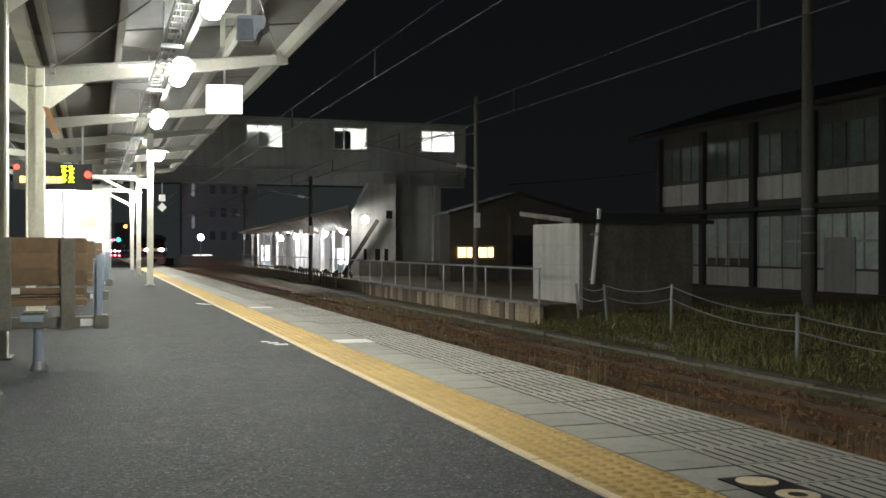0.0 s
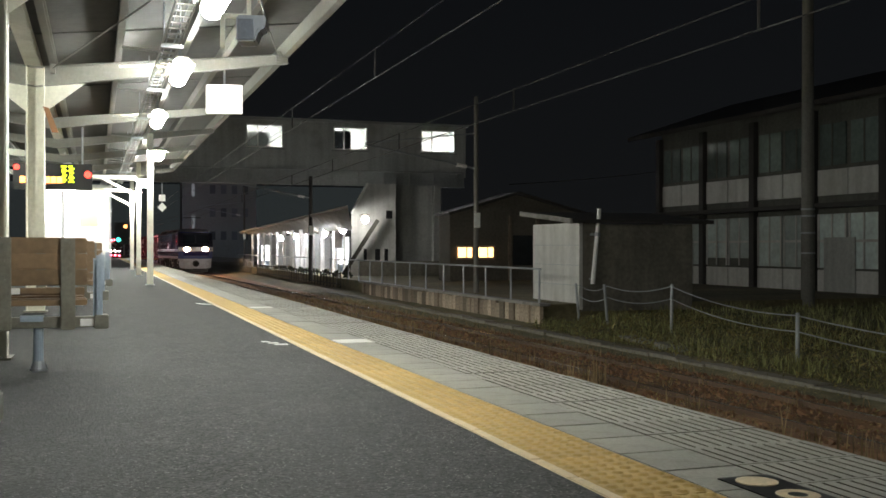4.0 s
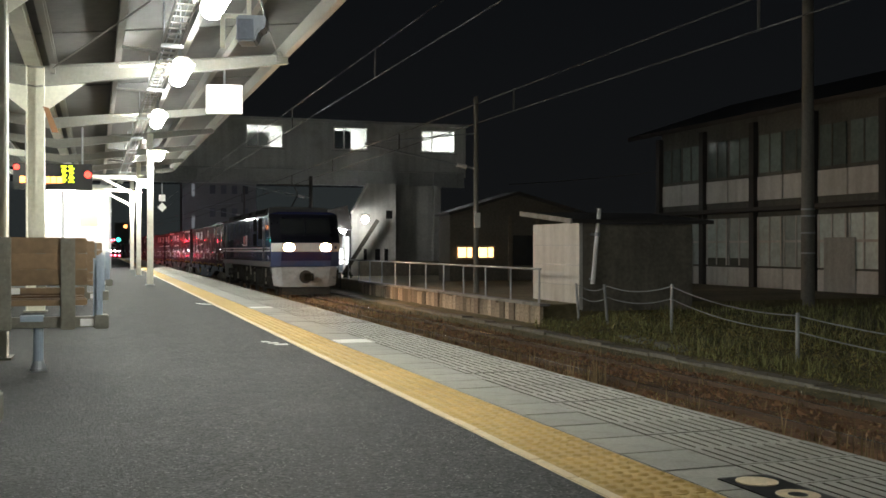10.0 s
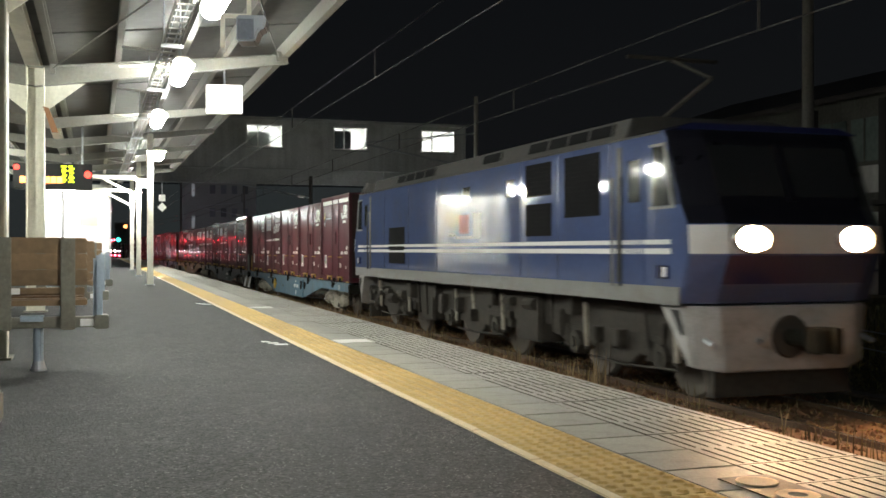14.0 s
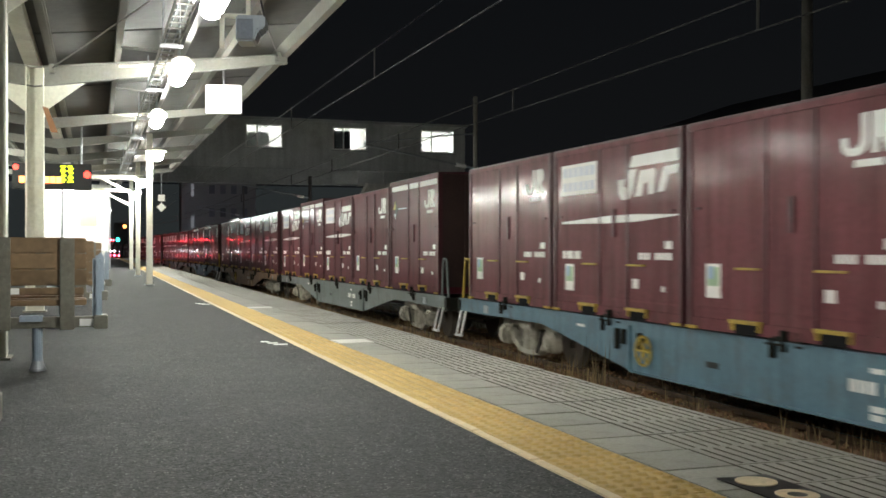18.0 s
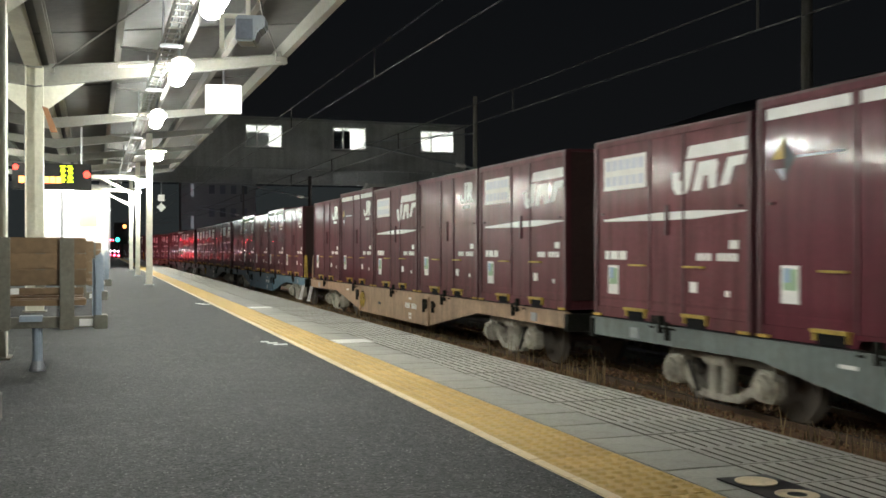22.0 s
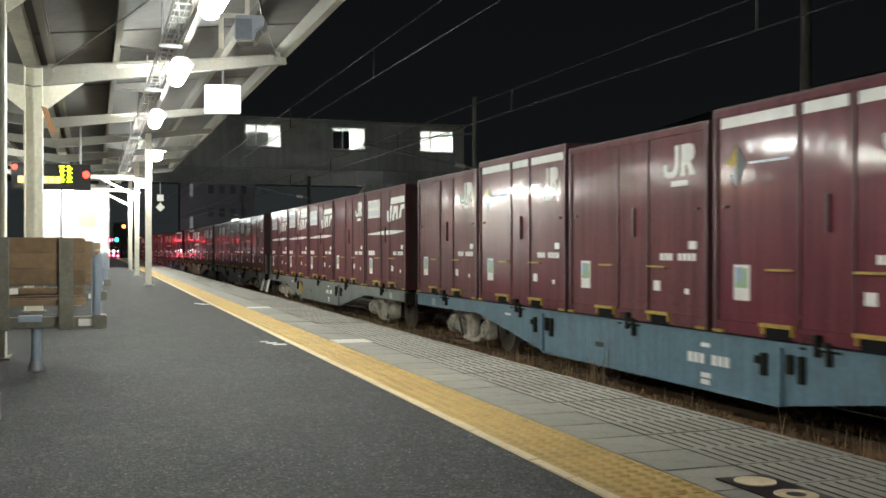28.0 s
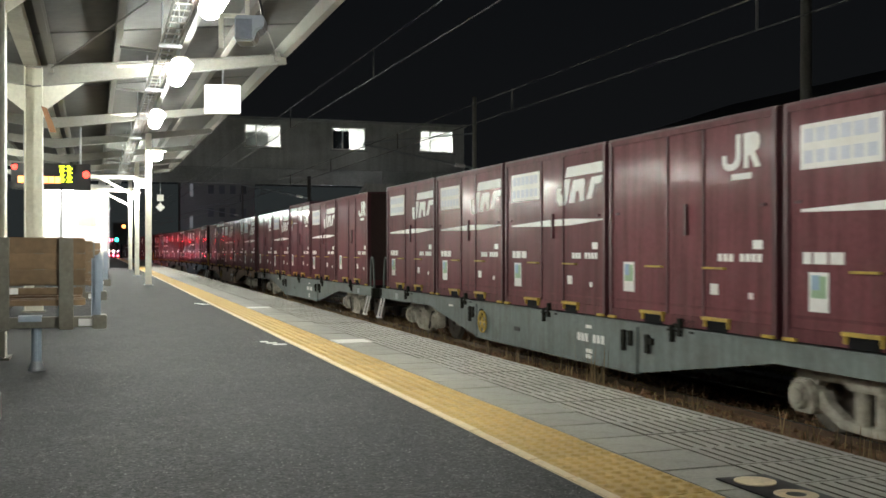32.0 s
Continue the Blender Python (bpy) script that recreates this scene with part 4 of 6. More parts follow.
part("rear_wall", Geo().box(-3.0, 19.95, BY + 2.6, BY + 2.72, 4.95, 7.6), WHITE_WALL, fb, "white inner wall")
part("roof", Geo().box(-3.1, 20.15, BY - 0.25, BY + 2.95, 7.6, 7.72), BRIDGE_STEEL, fb)
part("deck", Geo().box(-3.0, 19.95, BY, BY + 2.72, 4.72, 4.95), BRIDGE_STEEL, fb)
part("end_wall", Geo().box(19.95, 20.07, BY, BY + 2.72, 4.72, 7.6), BRIDGE_WALL, fb)
part("girder", Geo().box(-3.0, 19.95, BY - 0.05, BY + 0.15, 4.2, 4.95), BRIDGE_STEEL, fb)
part("girder_flange", Geo().box(-3.0, 19.95, BY - 0.18, BY + 0.28, 4.15, 4.199), BRIDGE_STEEL, fb)
part("girder_flange", Geo().box(-3.0, 19.95, BY - 0.18, BY - 0.002, 4.955, 5.0), BRIDGE_STEEL, fb)
for i in range(16):
    part("stiffener", Geo().box(-2.2 + 1.45 * i, -2.17 + 1.45 * i, BY - 0.15, BY - 0.05, 4.2, 4.95), BRIDGE_STEEL, fb)
for x_ in (0.4, 18.3):
    for y_ in (BY + 0.3, BY + 2.4):
        part("leg", Geo().box(x_ - 0.17, x_ + 0.17, y_ - 0.17, y_ + 0.17, -1.25 if x_ > 5 else 0.0, 4.2), BRIDGE_WALL, fb)
for (a, b) in WIN:
    part("interior_tube", Geo().box(a + 0.3, b - 0.3, BY + 1.2, BY + 1.4, 7.5, 7.56), BRIDGE_TUBE, fb)
part("handrail", Geo().rod((7.9, BY + 2.4, 6.1), (9.9, BY + 2.4, 7.3), 0.04).rod((17.7, BY + 2.3, 6.2), (19.2, BY + 2.3, 7.4), 0.05), BRIDGE_STEEL, fb)

part("notice_board", Geo().box(12.45, 13.45, BY + 0.5, BY + 0.55, 6.1, 7.2), PANE_DARK, fb, "dark board behind the window")
part("blind", Geo().box(7.62, 8.9, BY + 0.2, BY + 0.22, 6.12, 6.95), GREY_WALL, fb, "grey half blind")

# stair house at the far end of the bridge
sh = thing("stair_house", "white walled stair house below the footbridge", "stair house")
part("gable_wall", Geo().prism([(13.03, -0.8), (15.5, -0.8), (15.5, 4.2), (13.9, 4.2), (13.03, 2.61)], 53.6, 53.72, "y"), WHITE_WALL, sh)
part("side_wall", Geo().box(15.5, 17.9, 54.6, 54.75, -0.8, 4.2), GREY_WALL, sh)
part("corner_post", Geo().box(17.9, 18.3, 54.2, 54.6, -0.8, 4.2), GREY_WALL, sh)
part("return_wall", Geo().box(15.38, 15.5, 53.72, 54.6, -0.8, 4.2), GREY_WALL, sh)
for (x_, w_) in ((13.70, 0.17), (14.34, 0.27), (14.86, 0.2)):
    part("opening", Geo().box(x_, x_ + w_, 53.57, 53.599, -0.05, 0.66), BLACK, sh, "dark narrow window")
    part("ledge", Geo().box(x_ - 0.05, x_ + w_ + 0.05, 53.52, 53.599, 0.665, 0.71), WHITE_WALL, sh)
part("opening", Geo().box(14.95, 15.3, 53.57, 53.599, 2.3, 2.75), BLACK, sh, "dark vent")
part("roof_edge", Geo().bar((12.98, 53.5, 2.56), (13.9, 53.5, 4.2), 0.2, 0.1), LABEL_WHITE, sh, "white sloping verge")
part("stair_string", Geo().bar((12.4, 52.9, -0.7), (14.3, 52.9, 2.2), 0.14, 0.2), UNDER, sh, "dark sloping stair beam")
part("plinth_wall", Geo().box(13.3, 18.3, 52.9, 53.1, -0.8, 0.0), DARK_WALL, sh)
t = thing("wall_lamp", "bright floodlight on the stair house wall", "wall lamp", at=(13.45, 52.55, 2.1))
part("glow_head", Geo().ball((0, -0.25, 0.1), 0.2, 10, 7), FLOOD, t, "glowing lamp head", smooth=True)
# Hood is added to keep the lamp's light off the wall above.
part("hood", Geo().rod((0, -0.1, 0.33), (0, -0.1, 0.42), 0.34, 0.16, n=16), DARK_WALL, t, "dark hood added to shade the wall above")
part("arm", Geo().rod((0.1, 1.05, 0.15), (0, -0.2, 0.15), 0.03), STEEL, t)

# ---- opposite station platform ----
OP_Z = -0.79
g = Geo().box(11.45, 24.0, 25.2, 110, -1.6, OP_Z)
setting("platform_2", g, SOIL, "low old platform on the far side")
face = thing("retaining_wall", "weathered timber and concrete facing of the old platform", "retaining wall", at=(11.3, 0, -1.55))
board = Geo().box(-0.05, 0.05, 0.0, 0.34, 0.0, 0.72).mesh("board", TIMBER)
rng = random.Random(3)
for i in range(54):
    piece("board", board, face, (rng.uniform(-0.03, 0.03), 25.0 + i * 0.36, rng.uniform(-0.06, 0.02)), rng.uniform(-0.05, 0.05))
part("coping", Geo().box(-0.12, 0.2, 24.9, 44.6, 0.725, 0.80), CONCRETE, face)
fence = thing("pipe_fence", "grey pipe railing along the old platform", "fence")
post_ = Geo().rod((0, 0, 0), (0, 0, 0.93), 0.03).mesh("post", STEEL)
for i in range(14):
    piece("post", post_, fence, (11.35, 25.3 + 2.0 * i, OP_Z + 0.02))
part("top_rail", Geo().rod((11.35, 25.2, OP_Z + 0.95), (11.35, 51.5, OP_Z + 0.95), 0.028), STEEL, fence)
fence2 = thing("picket_fence", "low dark metal picket fence before the station", "fence")
pk = Geo().box(-0.02, 0.02, -0.02, 0.02, 0, 0.72).mesh("picket", UNDER)
for i in range(36):
    piece("picket", pk, fence2, (11.0, 47.5 + 0.75 * i, -1.2))
for z_ in (-1.02, -0.52):
    part("rail", Geo().bar((11.0, 47.4, z_), (11.0, 74.2, z_), 0.03, 0.05), UNDER, fence2)
fence3 = thing("slat_fence", "grey slatted fence along the line", "fence")
slat_ = Geo().box(-0.015, 0.015, -0.06, 0.06, 0, 1.45).mesh("slat", POLE_CONCRETE)
for i in range(110):
    y_ = 80 + 0.45 * i
    piece("slat", slat_, fence3, (11.5 + track_shift(y_) * 0.8, y_, -1.45 + track_fall(y_) * 0.6))
rng = random.Random(41)
for i in range(9):
    t = thing("clipped_shrub", "small round dark shrub before the station", "shrub", "clipped shrubs", (11.9 + rng.uniform(-0.2, 0.2), 49.5 + 2.6 * i, OP_Z))
    g = Geo()
    for k in range(140):
        a_, b_, r_ = rng.uniform(0, 6.28), rng.uniform(-0.2, 1.5), rng.uniform(0.14, 0.25)
        p_ = Vector((r_ * math.cos(a_) * math.cos(b_), r_ * math.sin(a_) * math.cos(b_), 0.08 + r_ * math.sin(b_)))
        q_ = Vector((rng.uniform(-1, 1), rng.uniform(-1, 1), rng.uniform(-1, 1))) * 0.06
        w_ = Vector((rng.uniform(-1, 1), rng.uniform(-1, 1), rng.uniform(-1, 1))) * 0.05
        g.add([p_ - q_, p_ + w_, p_ + q_, p_ - w_], [(0, 1, 2, 3)])
    part("leaves", g, SHRUB, t)["kind"] = "stuff"
    part("stem", Geo().rod((0, 0, 0), (0, 0, 0.2), 0.03, 0.015), UNDER, t)

# station building: hipped tiled roof over a row of white columns, lit from inside
sb = thing("station_building", "old station building with pale roof and lit white porch", "station building")
g = Geo().prism([(12.95, 1.86), (16.0, 3.05), (19.0, 1.86), (19.0, 1.76), (16.0, 2.95), (12.95, 1.76)], 55.4, 82, "y")
part("roof", g, DARK_ROOF, sb)
top = [(10.9, 45.6, 2.66), (11.35, 86.5, 2.06), (13.05, 87.0, 1.82), (13.05, 53.55, 1.82)]
low = [(x, y, z - 0.12) for x, y, z in top]
part("canopy_sheet", Geo().add(top + low, [(0, 1, 2, 3), (7, 6, 5, 4), (0, 4, 5, 1), (1, 5, 6, 2), (2, 6, 7, 3), (3, 7, 4, 0)]), STATION_ROOF, sb, "pale canopy sloping down to the building")
for k in range(22):
    y_ = 55.0 + 1.43 * k
    u_ = (y_ - 45.6) / 40.9
    part("rafter", Geo().bar((10.95 + 0.45 * u_, y_ - 8.0 * (1 - u_), 2.50 - 0.6 * (y_ - 8.0 * (1 - u_) - 45.6) / 40.9), (13.0, y_, 1.70), 0.06, 0.05), STATION_ROOF, sb)
for i in range(10):
    y_ = 57.4 + 3.0 * i
    cl = part("column", Geo().box(12.12, 12.28, y_ - 0.08, y_ + 0.08, OP_Z, 1.86), WHITE_WALL, sb, "white painted column")
    part("bracket", Geo().bar((12.2, y_ + 0.1, 1.25), (12.2, y_ + 0.75, 1.8), 0.08, 0.08), WHITE_WALL, cl)
for i in range(9):
    y_ = 58.6 + 2.9 * i
    part("inner_column", Geo().box(13.75, 13.87, y_ - 0.06, y_ + 0.06, OP_Z, 1.72), WHITE_WALL, sb, "thin white inner column")
rail = thing("pipe_fence", "thin grey pipe railing along the porch front", "fence")
post_ = Geo().rod((0, 0, 0), (0, 0, 0.92), 0.022).mesh("post", STEEL)
for i in range(12):
    piece("post", post_, rail, (11.75, 57.0 + 3.0 * i, OP_Z))
part("top_rail", Geo().rod((11.75, 56.9, OP_Z + 0.93), (11.75, 90.1, OP_Z + 0.93), 0.022), STEEL, rail)
part("wall", Geo().box(16.0, 16.2, 55.4, 86, OP_Z, 2.9), HOUSE_WALL, sb)
part("cross_wall", Geo().box(13.4, 16.0, 71.9, 72.05, OP_Z, 1.72), GREY_WALL, sb, "pale grey cross wall of the porch")
part("cross_wall", Geo().box(12.9, 16.0, 85.9, 86.05, OP_Z, 1.72), GREY_WALL, sb, "pale grey cross wall of the porch")
for i in range(6):
    y_ = 55.8 + 5.2 * i
    d_ = part("door_panel", Geo().box(15.94, 15.995, y_, y_ + 1.8, OP_Z + 0.05, 1.4), PANE_DARK if i % 2 else PANEL_GLOW, sb)
    part("door_frame", Geo().box(15.9, 15.99, y_ - 0.1, y_ - 0.002, OP_Z, 1.5).box(15.9, 15.99, y_ + 1.802, y_ + 1.9, OP_Z, 1.5).box(15.9, 15.99, y_ - 0.1, y_ + 1.9, 1.402, 1.5), STEEL, d_)
for (x_, y_, w_, h_) in ((14.9, 58.6, 0.6, 1.7), (14.6, 62.6, 0.6, 1.5), (12.9, 82.0, 0.8, 1.7)):
    t = thing("vending_machine", "lit white vending machine in the station porch", "vending machine", "vending machines", (x_, y_, OP_Z))
    part("cabinet", Geo().box(-w_ / 2, w_ / 2, 0.0, 0.7, 0, h_), BLUE_GREY, t, bevel=0.02)
    part("lit_front", Geo().box(-w_ / 2 + 0.05, w_ / 2 - 0.05, -0.02, -0.002, 0.5, h_ - 0.06), PANEL_GLOW, t, "glowing front")
for p_ in STATION_LAMPS:
    t = thing("station_lamp", "glowing round lamp in the station porch", "lamp", "station lamps", (p_[0], p_[1], p_[2]))
    part("globe", Geo().ball((0, 0, 0), 0.19, 10, 7), STATION_GLOW, t, smooth=True)
    part("stem", Geo().rod((0, 0, 0.15), (0, 0, 0.62), 0.02), STEEL, t)

# house with the warm lit windows
hs = thing("house", "dark wooden house with two warm lit windows", "house")
part("wall", Geo().box(15.3, 22.6, 44.0, 44.2, -1.0, 2.3), HOUSE_WALL, hs)
part("side_wall", Geo().box(15.3, 15.5, 44.2, 45.6, -1.0, 2.3), HOUSE_WALL, hs)
part("roof", Geo().prism([(15.15, 2.2), (18.6, 3.2), (23.2, 2.0), (23.2, 2.12), (18.6, 3.34), (15.15, 2.32)], 43.7, 45.8, "y"), DARK_ROOF, hs)
part("gable", Geo().prism([(15.3, 2.3), (22.6, 2.3), (18.6, 3.17)], 44.0, 44.2, "y"), HOUSE_WALL, hs)
for (a, b) in ((15.68, 16.35), (16.68, 17.40)):
    w_ = part("lit_window", Geo().box(a, b, 43.93, 43.98, 0.28, 0.74), ORANGE_PANE, hs, "warm glowing window")
    part("frame", Geo().box(a - 0.08, b + 0.08, 43.9, 43.97, 0.2, 0.275).box(a - 0.08, b + 0.08, 43.9, 43.97, 0.745, 0.82).box(a * 0.4 + b * 0.6 - 0.02, a * 0.4 + b * 0.6 + 0.02, 43.9, 43.95, 0.28, 0.74), TIMBER, w_)
for x_ in (18.4, 19.8, 21.2):
    part("dark_window", Geo().box(x_, x_ + 1.0, 43.95, 43.99, -0.1, 1.3), PANE_DARK, hs)
    part("post", Geo().box(x_ - 0.25, x_ - 0.1, 43.9, 43.99, -1.0, 2.2), TIMBER, hs)

# trackside shed
sd = thing("shed", "small shed with pale corrugated wall and dark side", "shed")
part("front_wall", Geo().box(12.45, 12.55, 25.1, 28.2, -0.95, 1.42), WHITE_WALL, sd, "pale sheet metal wall")
for k in range(4):
    part("batten", Geo().box(12.42, 12.449, 25.12, 28.18, -0.85 + 0.55 * k, -0.835 + 0.55 * k), STEEL, sd)
part("side_wall", Geo().prism([(12.55, -1.0), (16.0, -1.0), (16.0, 1.4), (12.55, 1.38)], 25.12, 25.22, "y"), DARK_WALL, sd)
part("rear_wall", Geo().box(15.9, 16.0, 25.22, 28.2, -1.0, 1.4), DARK_WALL, sd)
part("far_wall", Geo().box(12.55, 15.9, 28.1, 28.2, -1.0, 1.4), DARK_WALL, sd)
part("roof", Geo().prism([(24.8, 1.40), (28.3, 1.715), (28.3, 1.815), (24.8, 1.50)], 12.1, 16.5, "x"), DARK_ROOF, sd)
part("fascia", Geo().prism([(24.8, 1.38), (28.3, 1.69), (28.3, 1.83), (24.8, 1.52)], 12.05, 12.098, "x"), CONCRETE, sd, "pale roof edge")
t = thing("leaning_pole", "leaning white painted pole beside the shed", "pole", at=(12.78, 24.95, -0.25))
part("shaft", Geo().rod((0, 0, 0), (0.2, 0, 2.05), 0.065, 0.055, n=10), LABEL_WHITE, t)
part("band", Geo().rod((0.13, 0, 1.3), (0.14, 0, 1.4), 0.085, n=10).box(0.0, 0.1, 0.0, 0.16, 1.32, 1.38), STEEL, t)
part("bracket", Geo().box(-0.03, 0.03, 0.0, 0.17, 0.1, 0.16), STEEL, t)

# rope fence on the bank
ropes = thing("rope_fence", "grey metal posts with two sagging ropes", "fence")
RP = [(12.1, 24.4, -1.25, -0.2, -0.1), (12.2, 23.0, -1.25, -0.18, -0.1), (12.26, 20.1, -1.25, -0.08, 0.02), (11.65, 14.95, -1.35, -0.40, 0.0), (11.3, 8.0, -1.4, -0.5, 0.0)]
for (x_, y_, z0_, z1_, lean) in RP:
    part("post", Geo().rod((x_, y_, z0_), (x_ + lean, y_, z1_), 0.035, n=10), STEEL, ropes)
for (a, b) in zip(RP[:-1], RP[1:]):
    for dz in (0.05, 0.33):
        pts = []
        for k in range(9):
            u = k / 8
            pts.append((a[0] * (1 - u) + b[0] * u, a[1] * (1 - u) + b[1] * u, (a[3] - dz) * (1 - u) + (b[3] - dz) * u - 0.13 * 4 * u * (1 - u)))
        g = Geo().pipe(pts, 0.013, 5)
        part("rope", g, STEEL, ropes)

# ---- old two-storey building ----
bd = thing("old_building", "old two-storey timber building with pale wall bands", "building")
BX = 25.0
part("core_wall", Geo().box(BX + 0.1, BX + 9, 6.0, 42.0, -1.0, 6.0), OLD_BOARDS, bd)
part("roof", Geo().prism([(BX - 1.0, 5.75), (BX + 4.8, 7.6), (BX + 10, 5.75), (BX + 10, 5.9), (BX + 4.8, 7.8), (BX - 1.0, 5.95)], 5.2, 43.2, "y"), DARK_ROOF, bd)
part("eaves_line", Geo().box(BX - 0.9, BX + 0.1, 6.0, 43.0, 2.15, 2.3), DARK_ROOF, bd, "dark lean-to eaves")
rng = random.Random(12)
for i in range(10):
    y0_ = 42.0 - 3.6 * i
    part("pillar", Geo().box(BX - 0.12, BX + 0.098, y0_ - 0.16, y0_ + 0.16, -1.0, 5.75), DARK_ROOF, bd, "dark timber pillar")
    if i == 9:
        break
    for k in range(2):
        a, b = y0_ - 0.2 - 1.62 * k - 1.56, y0_ - 0.2 - 1.62 * k
        part("pale_band", Geo().box(BX + 0.03, BX + 0.097, a, b, 2.62, 3.55), WHITE_WALL, bd, "pale plaster band")
        up = part("upper_window", Geo().box(BX + 0.05, BX + 0.096, a + 0.1, b - 0.1, 3.7, 5.2), HALL_PANE, bd)
        part("mullion", Geo().box(BX + 0.02, BX + 0.049, (a + b) / 2 - 0.03, (a + b) / 2 + 0.03, 3.7, 5.2), OLD_BOARDS, up)
        lw = part("lower_window", Geo().box(BX + 0.05, BX + 0.096, a + 0.06, b - 0.06, 0.0 if i != 1 else 0.3, 1.95), PALE_PANE, bd)
        part("window_frame", Geo().box(BX + 0.01, BX + 0.049, a + 0.02, b - 0.02, 0.93, 1.02).box(BX + 0.01, BX + 0.049, a + 0.02, a + 0.1, 0.0, 1.95).box(BX + 0.01, BX + 0.049, b - 0.1, b - 0.02, 0.0, 1.95).box(BX + 0.01, BX + 0.049, (a + b) / 2 - 0.03, (a + b) / 2 + 0.03, 0.0, 1.95), WHITE_WALL, lw)
        part("apron", Geo().box(BX + 0.03, BX + 0.097, a, b, -1.0, -0.08), WHITE_WALL, bd)
part("sliding_door", Geo().box(BX - 0.02, BX + 0.02, 29.0, 30.6, -1.0, 1.1), GREY_WALL, bd, "grey sliding door")
part("sliding_door", Geo().box(BX - 0.02, BX + 0.02, 39.2, 40.6, -1.0, 1.15), GREY_WALL, bd, "grey sliding door")

# utility pole in front of it
t = thing("utility_pole", "tall concrete utility pole with bright bands", "pole", at=(20.0, 25.2, -1.05))
part("shaft", Geo().rod((0, 0, 0), (0, 0, 11.5), 0.2, 0.15, n=14), POLE_CONCRETE, t)
for z_ in (1.6, 2.2, 2.7, 2.9):
    part("band", Geo().rod((0, 0, z_), (0, 0, z_ + 0.05), 0.205, n=14), STEEL, t)

# ---- overhead line ----
for (x_, y_, h_, r_) in ((12.2, 32.4, 5.85, 0.09), (12.0, 88.0, 5.85, 0.09), (11.05, 54.8, 4.6, 0.12)):
    t = thing("catenary_mast", "slim grey overhead line mast with brackets", "mast", "overhead line masts", (x_, y_, OP_Z))
    part("shaft", Geo().rod((0, 0, -0.3), (0, 0, h_ - OP_Z), r_, r_ * 0.8, n=12), POLE_CONCRETE if r_ < 0.1 else DARK_ROOF, t)
    part("bracket", Geo().rod((0, 0, 4.2), (-3.9, 0, 4.9), 0.035).rod((0, 0, 5.4), (-3.9, 0, 4.95), 0.025), STEEL, t)
    part("insulator", Geo().rod((-0.35, 0, 4.26), (-0.7, 0, 4.32), 0.07, n=10), LABEL_WHITE, t)
    part("band_sign", Geo().box(-0.11, 0.11, -0.12, -0.1, 2.2, 2.7), LABEL_WHITE, t)


def wire(name, label, pts, r):
    t = thing(name, label, "wire", "overhead wires")
    part("strand", Geo().pipe(pts, r), WIRE, t)
    return t


ys_ = [-12, 6, 20, 32.4, 45, 60, 75, 88, 105, 130]


def over(x, z):
    out = []
    for y in ys_:
        out.append((x + track_shift(y), y, z + track_fall(y)))
    return out


wire("contact_wire", "thin contact wire over the through track", over(TRACK_X, 3.54), 0.010)
mess = wire("messenger_wire", "sagging messenger wire with droppers over the track", over(TRACK_X, 3.97), 0.010)
for y_ in (11.1, 19.2, 27.5, 36, 44, 52, 60):
    part("dropper", Geo().rod((TRACK_X, y_, 3.54 + track_fall(y_)), (TRACK_X, y_, 3.99 + track_fall(y_)), 0.02, n=6), WIRE, mess)
wire("contact_wire", "thin contact wire over the platform track", over(4.12, 3.4), 0.006)
m2_ = wire("messenger_wire", "messenger wire over the platform track", over(4.12, 3.85), 0.006)
for y_ in (15.4, 22.5):
    part("dropper", Geo().rod((4.12, y_, 3.4), (4.12, y_, 3.85), 0.011, n=6), WIRE, m2_)

wire("service_wire", "thin service wire from the house to the old building", [(18.2 + 6.8 * k / 8, 44 - 2 * k / 8, 3.67 + 0.63 * k / 8 - 0.25 * (k / 8) * (1 - k / 8)) for k in range(9)], 0.02)

# Panel added to brighten the dark under the bridge; it glows by itself.
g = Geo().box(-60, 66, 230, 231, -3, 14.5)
setting("backdrop", g, BACKDROP_GLOW, "flat glowing panel added to brighten the dark distance")
# far dark block of flats and street lights
fl = thing("apartment_block", "far dark apartment block with few lit windows", "building")
part("wall", Geo().box(10.5, 20.0, 135, 138.5, -1.6, 14.5), FLATS, fl)
for (z_, x_) in ((7.3, 11.7), (3.2, 11.7)):
    part("lit_stair_window", Geo().box(x_, x_ + 0.38, 134.9, 134.99, z_, z_ + 1.6), FAR_PANE, fl)
for i in range(4):
    for k in range(4):
        part("dark_window", Geo().box(14.0 + 1.4 * k, 14.7 + 1.4 * k, 134.93, 134.99, 1.7 + 3 * i, 2.8 + 3 * i), FLATS_PANE, fl)
t = thing("street_lamp", "far street lamp with bluish light", "street lamp", at=(11.4, 120, -1.6))
part("mast", Geo().rod((0, 0, 0), (0, 0, 3.4), 0.06), STEEL, t)
part("head", Geo().ball((0, -0.1, 3.5), 0.35, 12, 8), mat("blue_white_glow", (0.8, 0.8, 0.9), 0.4, vary=0, bump=0, glow=(0.74, 0.80, 1.0), glow_strength=85), t, smooth=True)
part("roof_light", Geo().box(-0.9, 1.3, 0, 0.05, 1.4, 1.48), PANEL_GLOW, t)

# ---- dry grass and weeds ----
rng = random.Random(21)
g = Geo()


